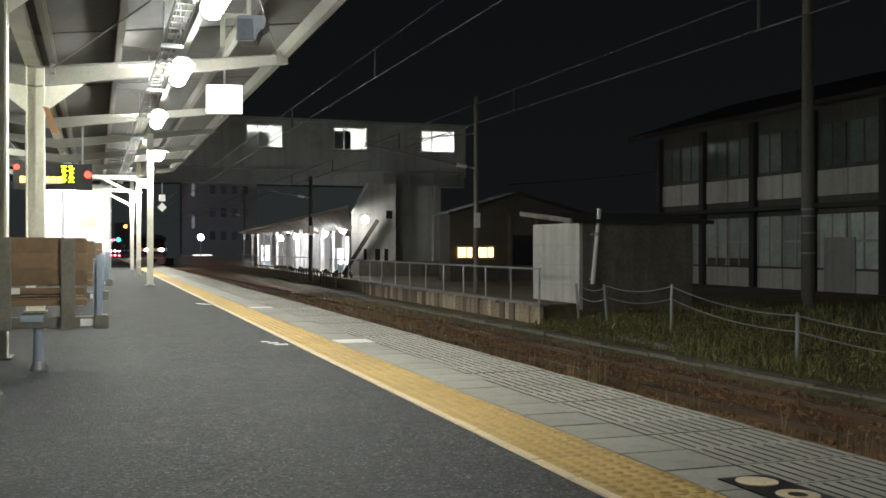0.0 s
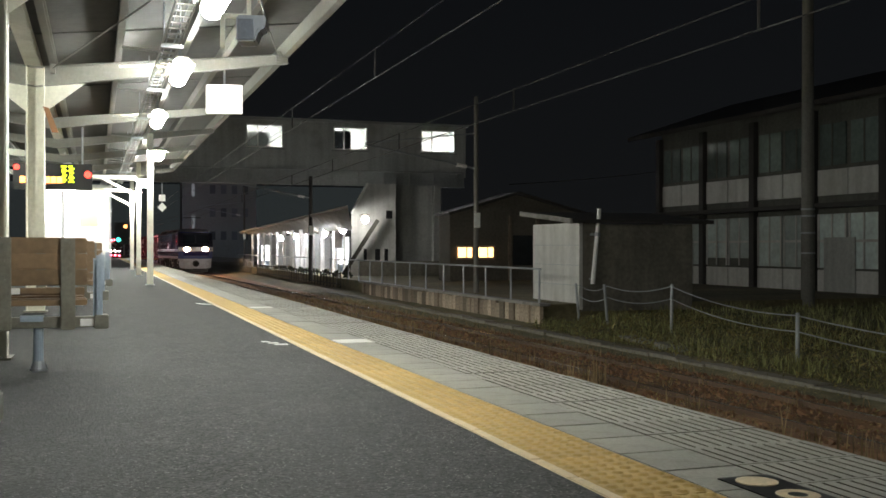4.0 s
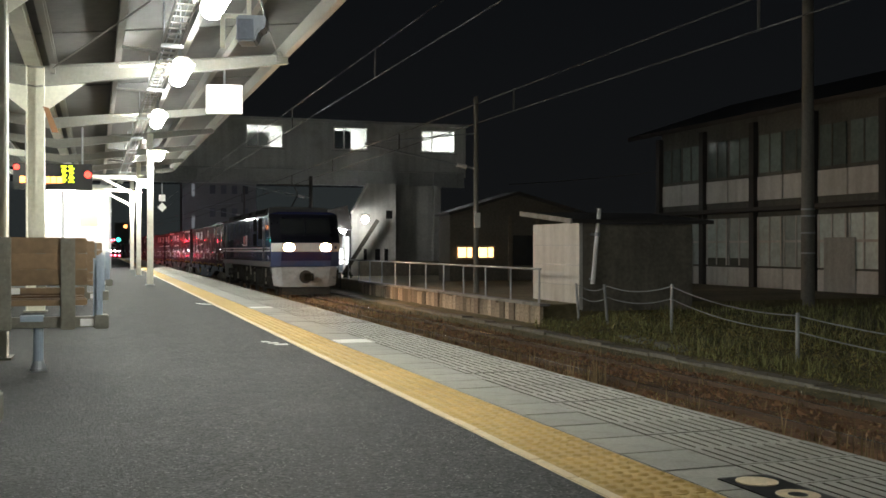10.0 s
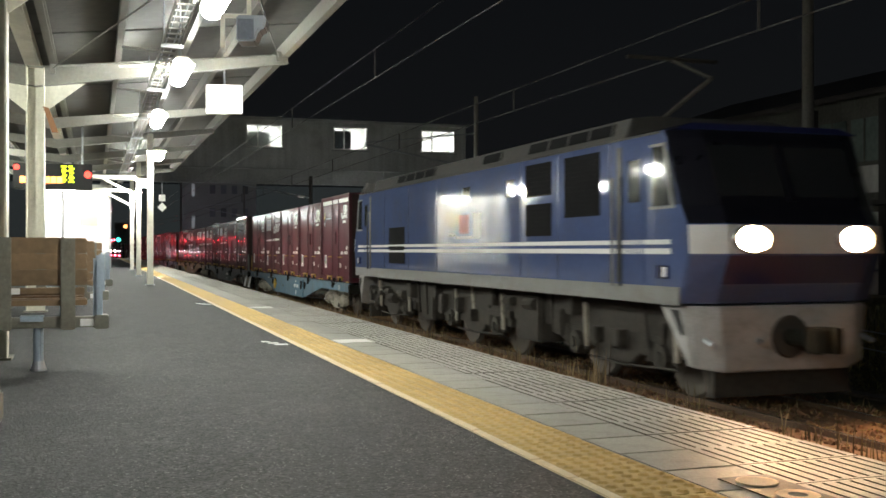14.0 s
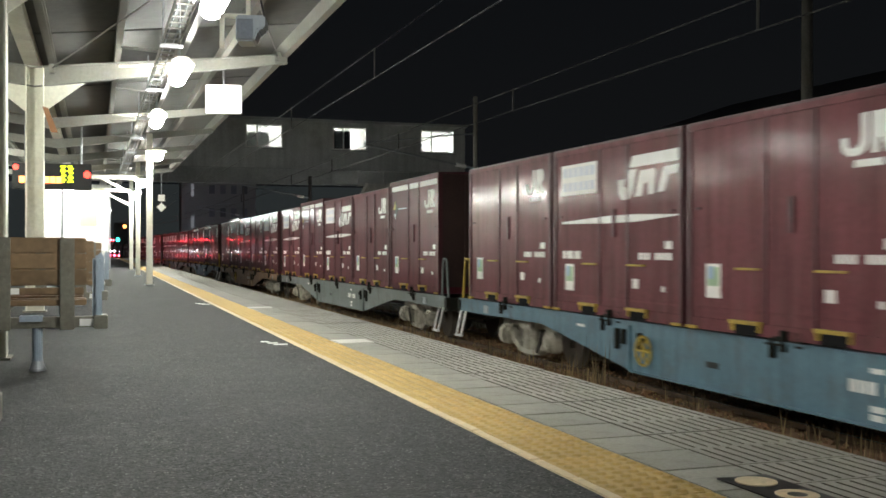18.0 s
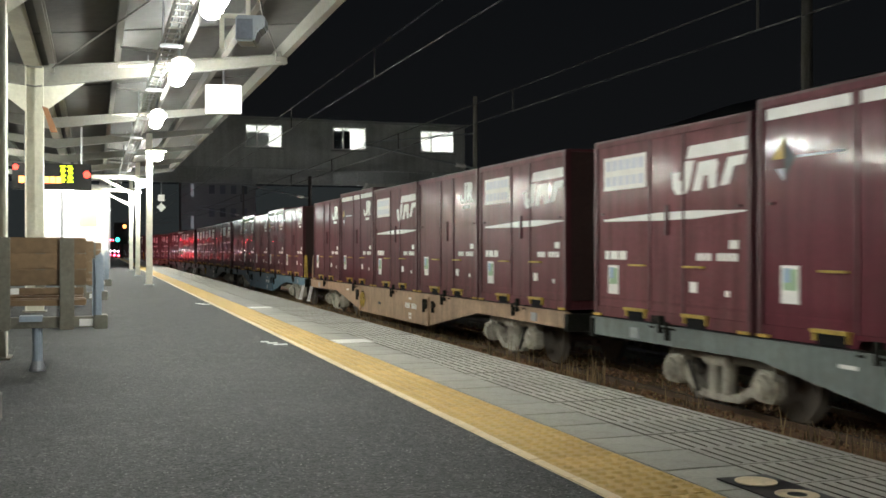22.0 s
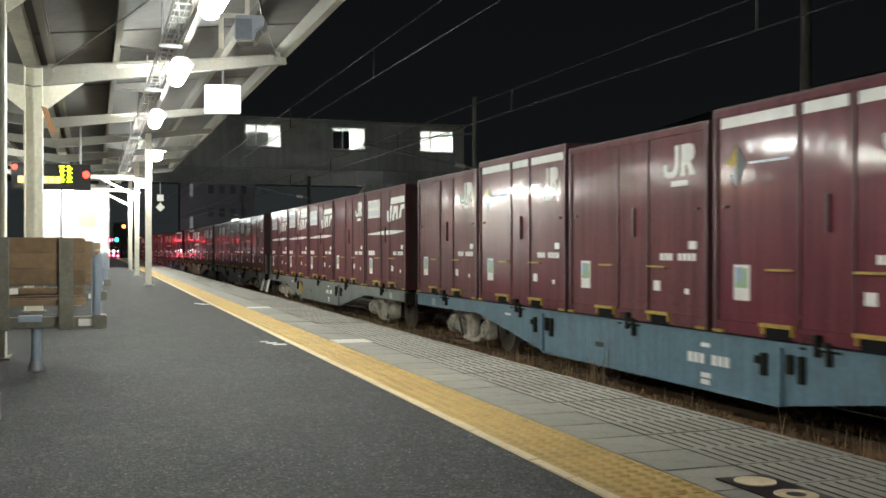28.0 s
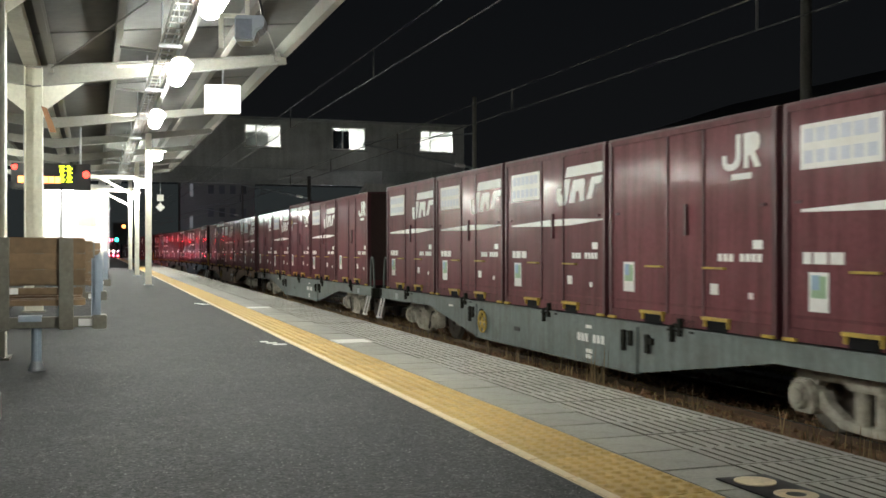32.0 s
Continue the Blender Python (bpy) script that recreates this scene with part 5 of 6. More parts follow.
def blade(x, y, z, h, w, lean):
    a = rng.uniform(0, 6.28)
    dx, dy = math.cos(a), math.sin(a)
    lx, ly = lean * math.cos(a + 1.5), lean * math.sin(a + 1.5)
    g.add([(x - dx * w, y - dy * w, z), (x + dx * w, y + dy * w, z), (x + dx * w * 0.6 + lx * 0.4, y + dy * w * 0.6 + ly * 0.4, z + h * 0.6),
           (x - dx * w * 0.6 + lx * 0.4, y - dy * w * 0.6 + ly * 0.4, z + h * 0.6), (x + lx, y + ly, z + h)], [(0, 1, 2, 3), (3, 2, 4)])


def bank_z(x):
    return float(np.interp(x, [9.4, 10.4, 12.5, 16, 60], [-1.6, -1.43, -1.15, -1.02, -1.0]))


for i in range(24000):
    x_ = 10.9 + 13.0 * rng.random() ** 1.5
    y_ = rng.uniform(8, 30) + (x_ - 11) * 0.9
    if 12.2 < x_ < 16.3 and 25.3 < y_ < 28.6:
        continue
    if y_ > 24.7 and x_ < 24:
        continue
    tall = 0.5 + 0.5 * math.sin(x_ * 2.1 + y_ * 0.7) * math.sin(y_ * 1.3 - x_)
    blade(x_, y_, bank_z(x_) - 0.02, (0.07 + 0.26 * tall) * rng.uniform(0.5, 1.3), rng.uniform(0.006, 0.016), rng.uniform(0.03, 0.28))
ob = new("bank_grass", g.mesh("bank_grass", GRASS))
tagged(ob, "dry olive grass and weeds covering the bank", "grass", "", "stuff")
g = Geo()
for (cx, cy, n_b, hh) in ((6.25, 12.2, 40, 1.05), (6.2, 11.6, 40, 0.75), (6.3, 13.3, 40, 0.8), (6.35, 9.3, 26, 0.6), (6.2, 15.2, 32, 0.75), (6.2, 7.6, 24, 0.55)):
    for k in range(n_b):
        blade(cx + rng.gauss(0, 0.09), cy + rng.gauss(0, 0.16), -1.6, hh * rng.uniform(0.5, 1.15), rng.uniform(0.006, 0.014), rng.uniform(0, 0.16))
for i in range(9000):
    x_ = rng.uniform(6.0, 10.6)
    if 7.3 < x_ < 8.8 and rng.random() < 0.75:
        continue
    y_ = rng.uniform(6, 45)
    d_ = abs(x_ - TRACK_X)
    if math.sin(x_ * 3.1 + y_ * 1.7) * math.sin(y_ * 0.9 - x_ * 2.3) < -0.1:
        continue
    blade(x_, y_, RAIL_Z - 0.09 - max(0.0, d_ - 1.2) * 0.40, rng.uniform(0.04, 0.2) if x_ > 7.3 else rng.uniform(0.1, 0.42), rng.uniform(0.005, 0.012), rng.uniform(0.02, 0.16))
ob = new("trackside_weeds", g.mesh("trackside_weeds", DEAD_GRASS))
tagged(ob, "dry weeds growing between the two tracks", "weeds", "", "stuff")

g = Geo()
rng = random.Random(33)
for i in range(1900):
    far_ = rng.random() < 0.55
    cx, cy = (rng.uniform(7.0, 10.6), rng.uniform(6.5, 40)) if not far_ else (rng.uniform(10.8, 15.0), rng.uniform(9, 26))
    if far_ and cy > 24.5:
        continue
    d_ = abs(cx - TRACK_X)
    z_ = bank_z(cx) if cx > 10.2 else RAIL_Z - 0.09 - max(0.0, d_ - 1.2) * 0.40
    size = rng.uniform(0.08, 0.22) * (1.5 if far_ else 1.0)
    for k in range(22):
        p_ = Vector((cx + rng.gauss(0, size), cy + rng.gauss(0, size * 1.4), z_ + abs(rng.gauss(0, size * 0.35))))
        q_ = Vector((rng.uniform(-1, 1), rng.uniform(-1, 1), rng.uniform(-0.3, 1))) * (rng.uniform(0.02, 0.05) if far_ else rng.uniform(0.01, 0.025))
        w_ = Vector((rng.uniform(-1, 1), rng.uniform(-1, 1), rng.uniform(-0.5, 0.5))) * (0.02 if far_ else 0.009)
        g.add([p_ - q_, p_ + w_, p_ + q_, p_ - w_], [(0, 1, 2, 3)])
ob = new("low_weeds", g.mesh("low_weeds", MOSS))
tagged(ob, "low green and brown weeds over ballast and bank", "weeds", "", "stuff")
t = thing("rubble_heap", "heap of pale broken concrete in the grass", "rubble", at=(14.6, 14.4, -1.1))
for k in range(9):
    a_ = rng.uniform(0, 3)
    part("lump", Geo().box(-0.14, 0.14, -0.2, 0.2, -0.08, 0.12, Matrix.Translation((rng.uniform(-0.3, 0.5), rng.uniform(-0.9, 0.9), rng.uniform(0.02, 0.2))) @ Matrix.Rotation(a_, 4, "Z") @ Matrix.Rotation(rng.uniform(-0.4, 0.4), 4, "X")), DARK_WALL, t, bevel=0.02)
for (x_, y_) in ((11.25, 18.2), (11.35, 19.9)):
    t = thing("concrete_slab", "broken pale concrete slab lying in weeds", "slab", "broken slabs", (x_, y_, bank_z(x_) - 0.05))
    part("slab", Geo().box(-0.22, 0.22, -0.55, 0.55, -0.06, 0.1, Matrix.Rotation(rng.uniform(-0.2, 0.2), 4, "Z") @ Matrix.Rotation(rng.uniform(-0.12, 0.12), 4, "X")), CONCRETE, t, bevel=0.015)

# ---- freight train ----
# In a vehicle's own space y = 0 is its middle, -y its leading end, z = 0 the rail top, -x the platform side.


def wheelset(parent, y, r, name="wheelset"):
    g = Geo().rod((-0.62, 0, 0), (0.62, 0, 0), 0.075, n=10)
    for s in (-1, 1):
        g.rod((s * 0.53, 0, 0), (s * 0.595, 0, 0), r * 0.99, n=28).rod((s * 0.50, 0, 0), (s * 0.53, 0, 0), r + 0.027, n=28)
        g.rod((s * 0.595, 0, 0), (s * 0.66, 0, 0), 0.12, 0.10, n=12)
        for k in range(5):
            a = 2 * math.pi * k / 5
            g.rod((s * 0.594, 0.6 * r * math.cos(a), 0.6 * r * math.sin(a)), (s * 0.602, 0.6 * r * math.cos(a), 0.6 * r * math.sin(a)), 0.05, n=8)
    w = part(name, g, WHEEL, parent, "worn steel wheels on an axle")
    w.location = (0, y, r)
    return w


def bogie(parent, y, wheels):
    g = Geo()
    g.box(-0.6, 0.6, -0.15, 0.15, 0.42, 0.72)
    b = part("bogie", g, UNDER, parent, "dusty steel bogie")
    b.location = (0, y, 0)
    for s in (-1, 1):
        x0, x1 = sorted((s * 0.84, s * 0.98))
        top = [(-1.08, 0.50), (-1.10, 0.66), (-0.98, 0.72), (-0.55, 0.74), (-0.40, 0.79), (0.40, 0.79), (0.55, 0.74), (0.98, 0.72), (1.10, 0.66), (1.08, 0.50),
               (0.82, 0.50), (0.70, 0.60), (-0.70, 0.60), (-0.82, 0.50)]
        f = part("side_frame", Geo().prism(top, x0, x1, "x"), BOGIE, b, "dusty cast side frame", bevel=0.015)
        for e in (-1, 1):
            part("belly_bar", Geo().prism([(e * 0.80, 0.44), (e * 0.72, 0.30), (e * 0.42, 0.15), (0, 0.13), (0, 0.22), (e * 0.36, 0.24), (e * 0.62, 0.38), (e * 0.68, 0.50)], x0, x1, "x"), BOGIE, f, bevel=0.01)
            part("axle_guard", Geo().prism([(e * 0.74, 0.50), (e * 0.72, 0.30), (e * 0.78, 0.24), (e * 1.10, 0.24), (e * 1.15, 0.32), (e * 1.13, 0.52), (e * 1.05, 0.60), (e * 0.82, 0.60)], min(s * 0.86, s * 1.04), max(s * 0.86, s * 1.04), "x"), BOGIE, b, "dusty cast axle guard", bevel=0.025)
            part("axle_box", Geo().rod((s * 1.03, e * 0.95, 0.42), (s * 1.09, e * 0.95, 0.42), 0.15, 0.13, n=14).rod((s * 1.09, e * 0.95, 0.42), (s * 1.115, e * 0.95, 0.42), 0.085, n=12), BOGIE, b)
            part("spring", Geo().rod((s * 0.92, e * 0.14, 0.22), (s * 0.92, e * 0.14, 0.58), 0.085, n=12), BOGIE, b)
            part("brake_shoe", Geo().box(min(s * 0.5, s * 0.66), max(s * 0.5, s * 0.66), e * 0.46 - 0.04, e * 0.46 + 0.04, 0.25, 0.6), UNDER, b)
        part("bolster_end", Geo().box(min(s * 0.8, s * 1.05), max(s * 0.8, s * 1.05), -0.27, 0.27, 0.56, 0.72), BOGIE, b, bevel=0.03)
        part("brake_link", Geo().bar((s * 1.0, -0.62, 0.56), (s * 1.0, -0.40, 0.20), 0.03, 0.05), UNDER, b)
    for e in (-0.95, 0.95):
        wheels.append(wheelset(b, e, 0.43))
    return b


def wagon(paint, label):
    w = thing("container_wagon", label, "freight wagon", "container wagons")
    wheels = []
    for s in (-1, 1):
        x0, x1 = (s * 1.18, s * 1.23) if s > 0 else (s * 1.23, s * 1.18)
        g = Geo()
        g.prism([(-9.82, 0.72), (-9.82, 0.975), (9.82, 0.975), (9.82, 0.72), (5.9, 0.74), (3.0, 0.31), (-3.0, 0.31), (-5.9, 0.74)], x0, x1, "x")
        part("side_sill", g, paint, w, "fish-bellied painted side sill")
        part("lower_flange", Geo().box(s * 1.15 if s > 0 else s * 1.26, s * 1.26 if s > 0 else s * 1.15, -3.0, 3.0, 0.295, 0.318), paint, w)
        for y in (-3.0, 3.0):
            part("web_rib", Geo().box(s * 1.22 if s > 0 else s * 1.27, s * 1.27 if s > 0 else s * 1.22, y - 0.03, y + 0.03, 0.32, 0.92), paint, w)
        xo = s * 1.232
        for (y0, y1, z0, z1, nm) in ((1.5, 1.7, 0.44, 0.50, "small_bar"), (1.5, 1.68, 0.36, 0.42, "small_bar"), (1.5, 1.68, 0.80, 0.85, "small_bar"), (-4.6, -4.35, 0.80, 0.84, "small_bar")):
            part(nm, Geo().box(min(xo, xo + s * 0.004), max(xo, xo + s * 0.004), min(s * y0, s * y1), max(s * y0, s * y1), z0, z1), LABEL_WHITE, w)
        nb = Geo()
        for k in range(7):
            if k != 3:
                a, b = sorted((s * (1.22 + 0.125 * k), s * (1.315 + 0.125 * k)))
                nb.box(min(xo, xo + s * 0.004), max(xo, xo + s * 0.004), a, b, 0.60, 0.72)
        part("number_bar", nb, LABEL_WHITE, w)["kind"] = "stuff"
        part("slot", Geo().box(min(xo, xo + s * 0.004), max(xo, xo + s * 0.004), min(-s * 0.95, -s * 1.2), max(-s * 0.95, -s * 1.2), 0.56, 0.63), BLACK, w, bevel=0.001)
        part("top_flange", Geo().box(min(s * 1.19, s * 1.255), max(s * 1.19, s * 1.255), -9.78, 9.78, 0.958, 0.98), paint, w, "grimy top flange")
        for y in (-3.0, 3.0):
            for (d, z0, z1) in ((-0.42, 0.72, 0.80), (-0.32, 0.60, 0.84), (0.12, 0.66, 0.86), (0.3, 0.58, 0.86)):
                part("latch_bracket", Geo().box(min(s * 1.23, s * 1.275), max(s * 1.23, s * 1.275), y + d, y + d + 0.08, z0, z1), CLAMP, w, "dark latch bracket")
        y = 9.52
        e = Geo()
        e.bar((s * 1.25, y - 0.13, 0.74), (s * 1.36, y - 0.15, 0.28), 0.035, 0.035).bar((s * 1.25, y + 0.13, 0.74), (s * 1.36, y + 0.11, 0.28), 0.035, 0.035)
        e.box(s * 1.36 - 0.035, s * 1.36 + 0.035, y - 0.17, y + 0.13, 0.25, 0.29)
        part("step", e, LABEL_WHITE, w, "white hanging step iron")
        for y in (-8.55, 8.35):
            part("data_plate", Geo().box(min(xo, xo + s * 0.012), max(xo, xo + s * 0.012), y - 0.11, y + 0.11, 0.76, 0.90), STEEL, w, "pale weathered plate")
        bw = Geo()
        bc = -s * 2.55
        for k in range(16):
            a0, a1 = 2 * math.pi * k / 16, 2 * math.pi * (k + 1) / 16
            bw.rod((s * 1.3, bc + 0.19 * math.cos(a0), 0.62 + 0.19 * math.sin(a0)), (s * 1.3, bc + 0.19 * math.cos(a1), 0.62 + 0.19 * math.sin(a1)), 0.018, n=6)
        for k in range(3):
            a = math.pi * k / 3
            bw.rod((s * 1.3, bc + 0.19 * math.cos(a), 0.62 + 0.19 * math.sin(a)), (s * 1.3, bc - 0.19 * math.cos(a), 0.62 - 0.19 * math.sin(a)), 0.016, n=6)
        bw.rod((s * 1.23, bc, 0.62), (s * 1.31, bc, 0.62), 0.03)
        if s < 0:
            part("brake_wheel", bw, YELLOW, w, "yellow spoked brake wheel")
        for j in range(5):
            yc = -7.87 + 3.82 * j
            cl = part("clamp", Geo().box(min(s * 1.12, s * 1.22), max(s * 1.12, s * 1.22), yc - 0.30, yc + 0.06, 0.93, 1.09), CLAMP, w, "dark container clamp")
            for (d, w_, z0, z1, x_) in ((-0.30, 0.10, 0.93, 1.00, 1.24), (-0.04, 0.06, 0.88, 1.10, 1.275), (0.02, 0.12, 0.93, 1.03, 1.25), (0.14, 0.05, 0.80, 1.01, 1.28), (0.19, 0.12, 0.93, 0.99, 1.24)):
                part("lever", Geo().box(min(s * 1.12, s * x_), max(s * 1.12, s * x_), yc + d, yc + d + w_, z0, z1), CLAMP, cl)
    part("deck", Geo().box(-1.17, 1.17, -9.78, 9.78, 0.80, 0.92), UNDER, w)
    part("centre_sill", Geo().box(-0.25, 0.25, -9.7, 9.7, 0.5, 0.80), UNDER, w)
    for s in (-1, 1):
        part("end_beam", Geo().box(-1.25, 1.25, s * 9.78 - 0.06, s * 9.78 + 0.06, 0.68, 0.95), CLAMP, w)
        part("coupler", Geo().box(-0.12, 0.12, min(s * 9.85, s * 10.18), max(s * 9.85, s * 10.18), 0.74, 0.98), UNDER, w)
    for s in (-1, 1):
        rl = Geo().pipe([(s * 1.17, 9.36, 0.95), (s * 1.17, 9.40, 1.66), (s * 1.17, 9.45, 1.74), (s * 1.17, 9.60, 1.74), (s * 1.17, 9.65, 1.68), (s * 1.17, 9.76, 0.95)], 0.024, 8)
        part("end_rail", rl, YELLOW if paint is WAGON_BLUE else paint, w, "painted end handrail")
    tank = Geo().rod((-0.7, -1.6, 0.52), (-0.7, 0.2, 0.52), 0.2, n=14)
    part("air_tank", tank, UNDER, w)
    for y in (-7.0, 7.0):
        bogie(w, y, wheels)
    return w


def container(style, body_mat, label):
    """A five-tonne container; z = 0 is its underside."""
    c = thing("container", label, "freight container", "maroon containers")
    hl = 1.8575
    up = 0.1 if style == "band" else 0.0
    low = 0.06 if style == "bold" else 0.0
    part("body", Geo().box(-1.205, 1.205, -hl + 0.03, hl - 0.03, 0.14, 2.44 + up), body_mat, c)
    part("base_frame", Geo().box(-1.22, 1.22, -hl + 0.06, hl - 0.06, 0.0, 0.139), body_mat, c)
    part("roof_sheet", Geo().prism([(-1.22, 2.441 + up), (-1.22, 2.47 + up), (0, 2.5 + up), (1.22, 2.47 + up), (1.22, 2.441 + up)], -hl, hl, "y"), MAROON_DARK, c)
    for sx in (-1, 1):
        for sy in (-1, 1):
            part("corner_post", Geo().box(min(sx * 1.13, sx * 1.228), max(sx * 1.13, sx * 1.228), min(sy * (hl - 0.09), sy * hl), max(sy * (hl - 0.09), sy * hl), 0.0, 2.44 + up), MAROON_DARK, c, bevel=0.008)
        xs = sx * 1.205
        put = lambda g, a, y0, y1, z0, z1: g.box(min(xs, xs + sx * a), max(xs, xs + sx * a), y0, y1, z0, z1)
        part("top_rail", put(Geo(), 0.022, -hl + 0.09, hl - 0.09, 2.37 + up, 2.44 + up), body_mat, c)
        # posts of the side door
        for yy in (0.33, -0.47):
            part("door_post", put(Geo(), 0.016, yy - 0.016, yy + 0.016, 0.14, 2.37 + up), MAROON_DARK, c)
        part("lock_case", put(Geo(), 0.035, -0.13, -0.075, 1.12, 1.5), MAROON_DARK, c)
        part("lower_rib", put(Geo(), 0.012, -hl + 0.1, hl - 0.1, 0.24, 0.27), body_mat, c)
        for (a, b) in ((0.45, 0.84), (-0.92, -0.5)):
            part("handle", put(Geo(), 0.045, a, b, 0.718, 0.742), YELLOW, c, "yellow door handle")
        for (a, b) in ((0.40, 0.92), (-1.02, -0.52)):
            side_ = lambda g, o, y0, y1, z0, z1: g.box(min(sx * 1.215, sx * (1.22 + o)), max(sx * 1.215, sx * (1.22 + o)), y0, y1, z0, z1)
            part("fork_pocket", side_(Geo(), 0.012, a + 0.05, b - 0.05, 0.0, 0.118), LOUVRE, c, "dark forklift pocket")
            part("pocket_rim", side_(side_(side_(Geo(), 0.05, a - 0.01, b + 0.01, 0.119, 0.158), 0.03, a, a + 0.03, 0.04, 0.1185), 0.03, b - 0.03, b, 0.04, 0.1185), YELLOW, c, "yellow pocket rim")
        if sx < 0:
            for yy in (hl - 0.12, 0.12 - hl):
                part("corner_foot", put(Geo(), 0.05, yy - 0.1, yy + 0.1, 0.0, 0.035), YELLOW, c, "worn yellow corner foot")
        for yy in (1.62, -1.62) if sx < 0 else ():
            part("lashing_ring", put(Geo(), 0.03, yy - 0.04, yy + 0.04, 1.42, 1.45), MAROON_DARK, c)
        face = Geo()
        F = lambda g, y0, y1, z0, z1, a=0.004: put(g, a, min(y0, y1), max(y0, y1), z0, z1)
        q = lambda d: (hl - d) * 1.0
        # numbers and small plates as plain bars
        nb = Geo()
        for k in range(8):
            if k != 3:
                F(nb, q(2.62 + 0.105 * k), q(2.70 + 0.105 * k), 0.81, 0.90)
        part("number_bar", nb, LABEL_WHITE, c)["kind"] = "stuff"
        part("small_plate", F(Geo(), q(3.28), q(3.45), 0.95, 1.05), LABEL_WHITE, c)
        part("data_plate", F(Geo(), q(2.46), q(2.62), 0.42, 0.55), LABEL_WHITE, c)
        part("tiny_plate", F(Geo(), q(3.2), q(3.28), 0.40, 0.47), LABEL_WHITE, c)
        lab = part("waybill", F(Geo(), q(0.39), q(0.68), 0.38 - low, 0.78 - low), LABEL_WHITE, c, "white paper label with green patch")
        part("label_patch", F(Geo(), q(0.42), q(0.65), 0.52 - low, 0.74 - low, 0.006), LABEL_GREEN, lab)
        part("label_patch", F(Geo(), q(0.43), q(0.55), 0.60 - low, 0.75 - low, 0.008), LABEL_BLUE, lab)
        slant = lambda g, y0, y1, z0, z1, sh: g.add([(xs + sx * a, y + (sh if top else 0), z) for a in (0.0005, 0.005) for (y, z, top) in ((y0, z0, 0), (y1, z0, 0), (y1, z1, 1), (y0, z1, 1))],
                                                    [(0, 1, 2, 3), (4, 5, 6, 7), (0, 1, 5, 4), (1, 2, 6, 5), (2, 3, 7, 6), (3, 0, 4, 7)])
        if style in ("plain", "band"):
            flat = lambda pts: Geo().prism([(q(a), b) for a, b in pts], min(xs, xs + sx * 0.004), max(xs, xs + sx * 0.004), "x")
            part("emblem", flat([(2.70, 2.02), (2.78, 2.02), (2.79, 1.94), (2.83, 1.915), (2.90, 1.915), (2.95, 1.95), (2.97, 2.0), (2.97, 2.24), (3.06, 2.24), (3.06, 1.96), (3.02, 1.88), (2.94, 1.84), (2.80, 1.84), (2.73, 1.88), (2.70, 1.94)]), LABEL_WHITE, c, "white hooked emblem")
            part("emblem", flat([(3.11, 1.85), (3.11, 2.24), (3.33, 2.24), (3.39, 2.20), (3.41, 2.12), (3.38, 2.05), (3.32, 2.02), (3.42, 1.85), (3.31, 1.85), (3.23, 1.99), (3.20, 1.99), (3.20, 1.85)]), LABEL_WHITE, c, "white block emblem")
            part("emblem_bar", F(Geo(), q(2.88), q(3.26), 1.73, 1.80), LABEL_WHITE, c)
        if style == "band":
            tri = lambda pts, a: Geo().prism([(q(y), z) for y, z in pts], min(xs, xs + sx * a), max(xs, xs + sx * a), "x")
            part("diamond_mark", tri([(0.24, 1.90), (0.44, 2.12), (0.44, 1.90)], 0.004), YELLOW, c, "yellow quarter of a diamond mark")
            part("diamond_mark", tri([(0.445, 2.12), (0.62, 1.90), (0.445, 1.68)], 0.004), DARK_MARK, c, "dark grey half of a diamond mark")
            part("diamond_mark", tri([(0.30, 1.80), (0.44, 1.80), (0.44, 1.66)], 0.004), PALE_BLUE_BAR, c, "pale tip of a diamond mark")
            part("mark_line", F(Geo(), q(0.66), q(1.34), 1.895, 1.92), PALE_BLUE_BAR, c)
            for (a, b) in ((0.14, 1.44), (1.58, 2.24), (2.38, 3.60)):
                part("top_band", F(Geo(), q(a), q(b), 2.33, 2.45), LABEL_WHITE, c, "white band below the roof")
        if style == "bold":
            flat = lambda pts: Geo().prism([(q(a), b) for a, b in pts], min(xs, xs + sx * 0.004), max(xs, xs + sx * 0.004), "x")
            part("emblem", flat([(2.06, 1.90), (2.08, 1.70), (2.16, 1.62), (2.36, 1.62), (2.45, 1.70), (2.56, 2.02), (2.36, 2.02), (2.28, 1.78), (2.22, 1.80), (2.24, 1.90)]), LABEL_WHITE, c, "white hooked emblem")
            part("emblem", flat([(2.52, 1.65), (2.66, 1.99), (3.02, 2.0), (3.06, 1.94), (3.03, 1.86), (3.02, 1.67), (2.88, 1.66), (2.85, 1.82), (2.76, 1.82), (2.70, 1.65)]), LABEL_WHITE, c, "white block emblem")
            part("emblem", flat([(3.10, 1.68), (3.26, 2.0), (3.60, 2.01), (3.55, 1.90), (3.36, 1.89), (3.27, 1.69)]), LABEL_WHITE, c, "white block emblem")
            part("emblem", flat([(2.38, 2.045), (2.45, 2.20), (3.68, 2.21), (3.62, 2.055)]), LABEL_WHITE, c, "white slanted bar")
            pn = part("white_panel", F(Geo(), q(0.26), q(1.42), 1.76, 2.22), LABEL_WHITE, c, "white panel with pale lettering bars")
            bars = Geo()
            for k in range(6):
                F(bars, q(0.32 + 0.18 * k), q(0.46 + 0.18 * k), 2.03, 2.17, 0.006)
                F(bars, q(0.32 + 0.18 * k), q(0.45 + 0.18 * k), 1.82, 1.95, 0.006)
            part("letter_bar", bars, PALE_BLUE_BAR, pn)["kind"] = "stuff"
            st = Geo()
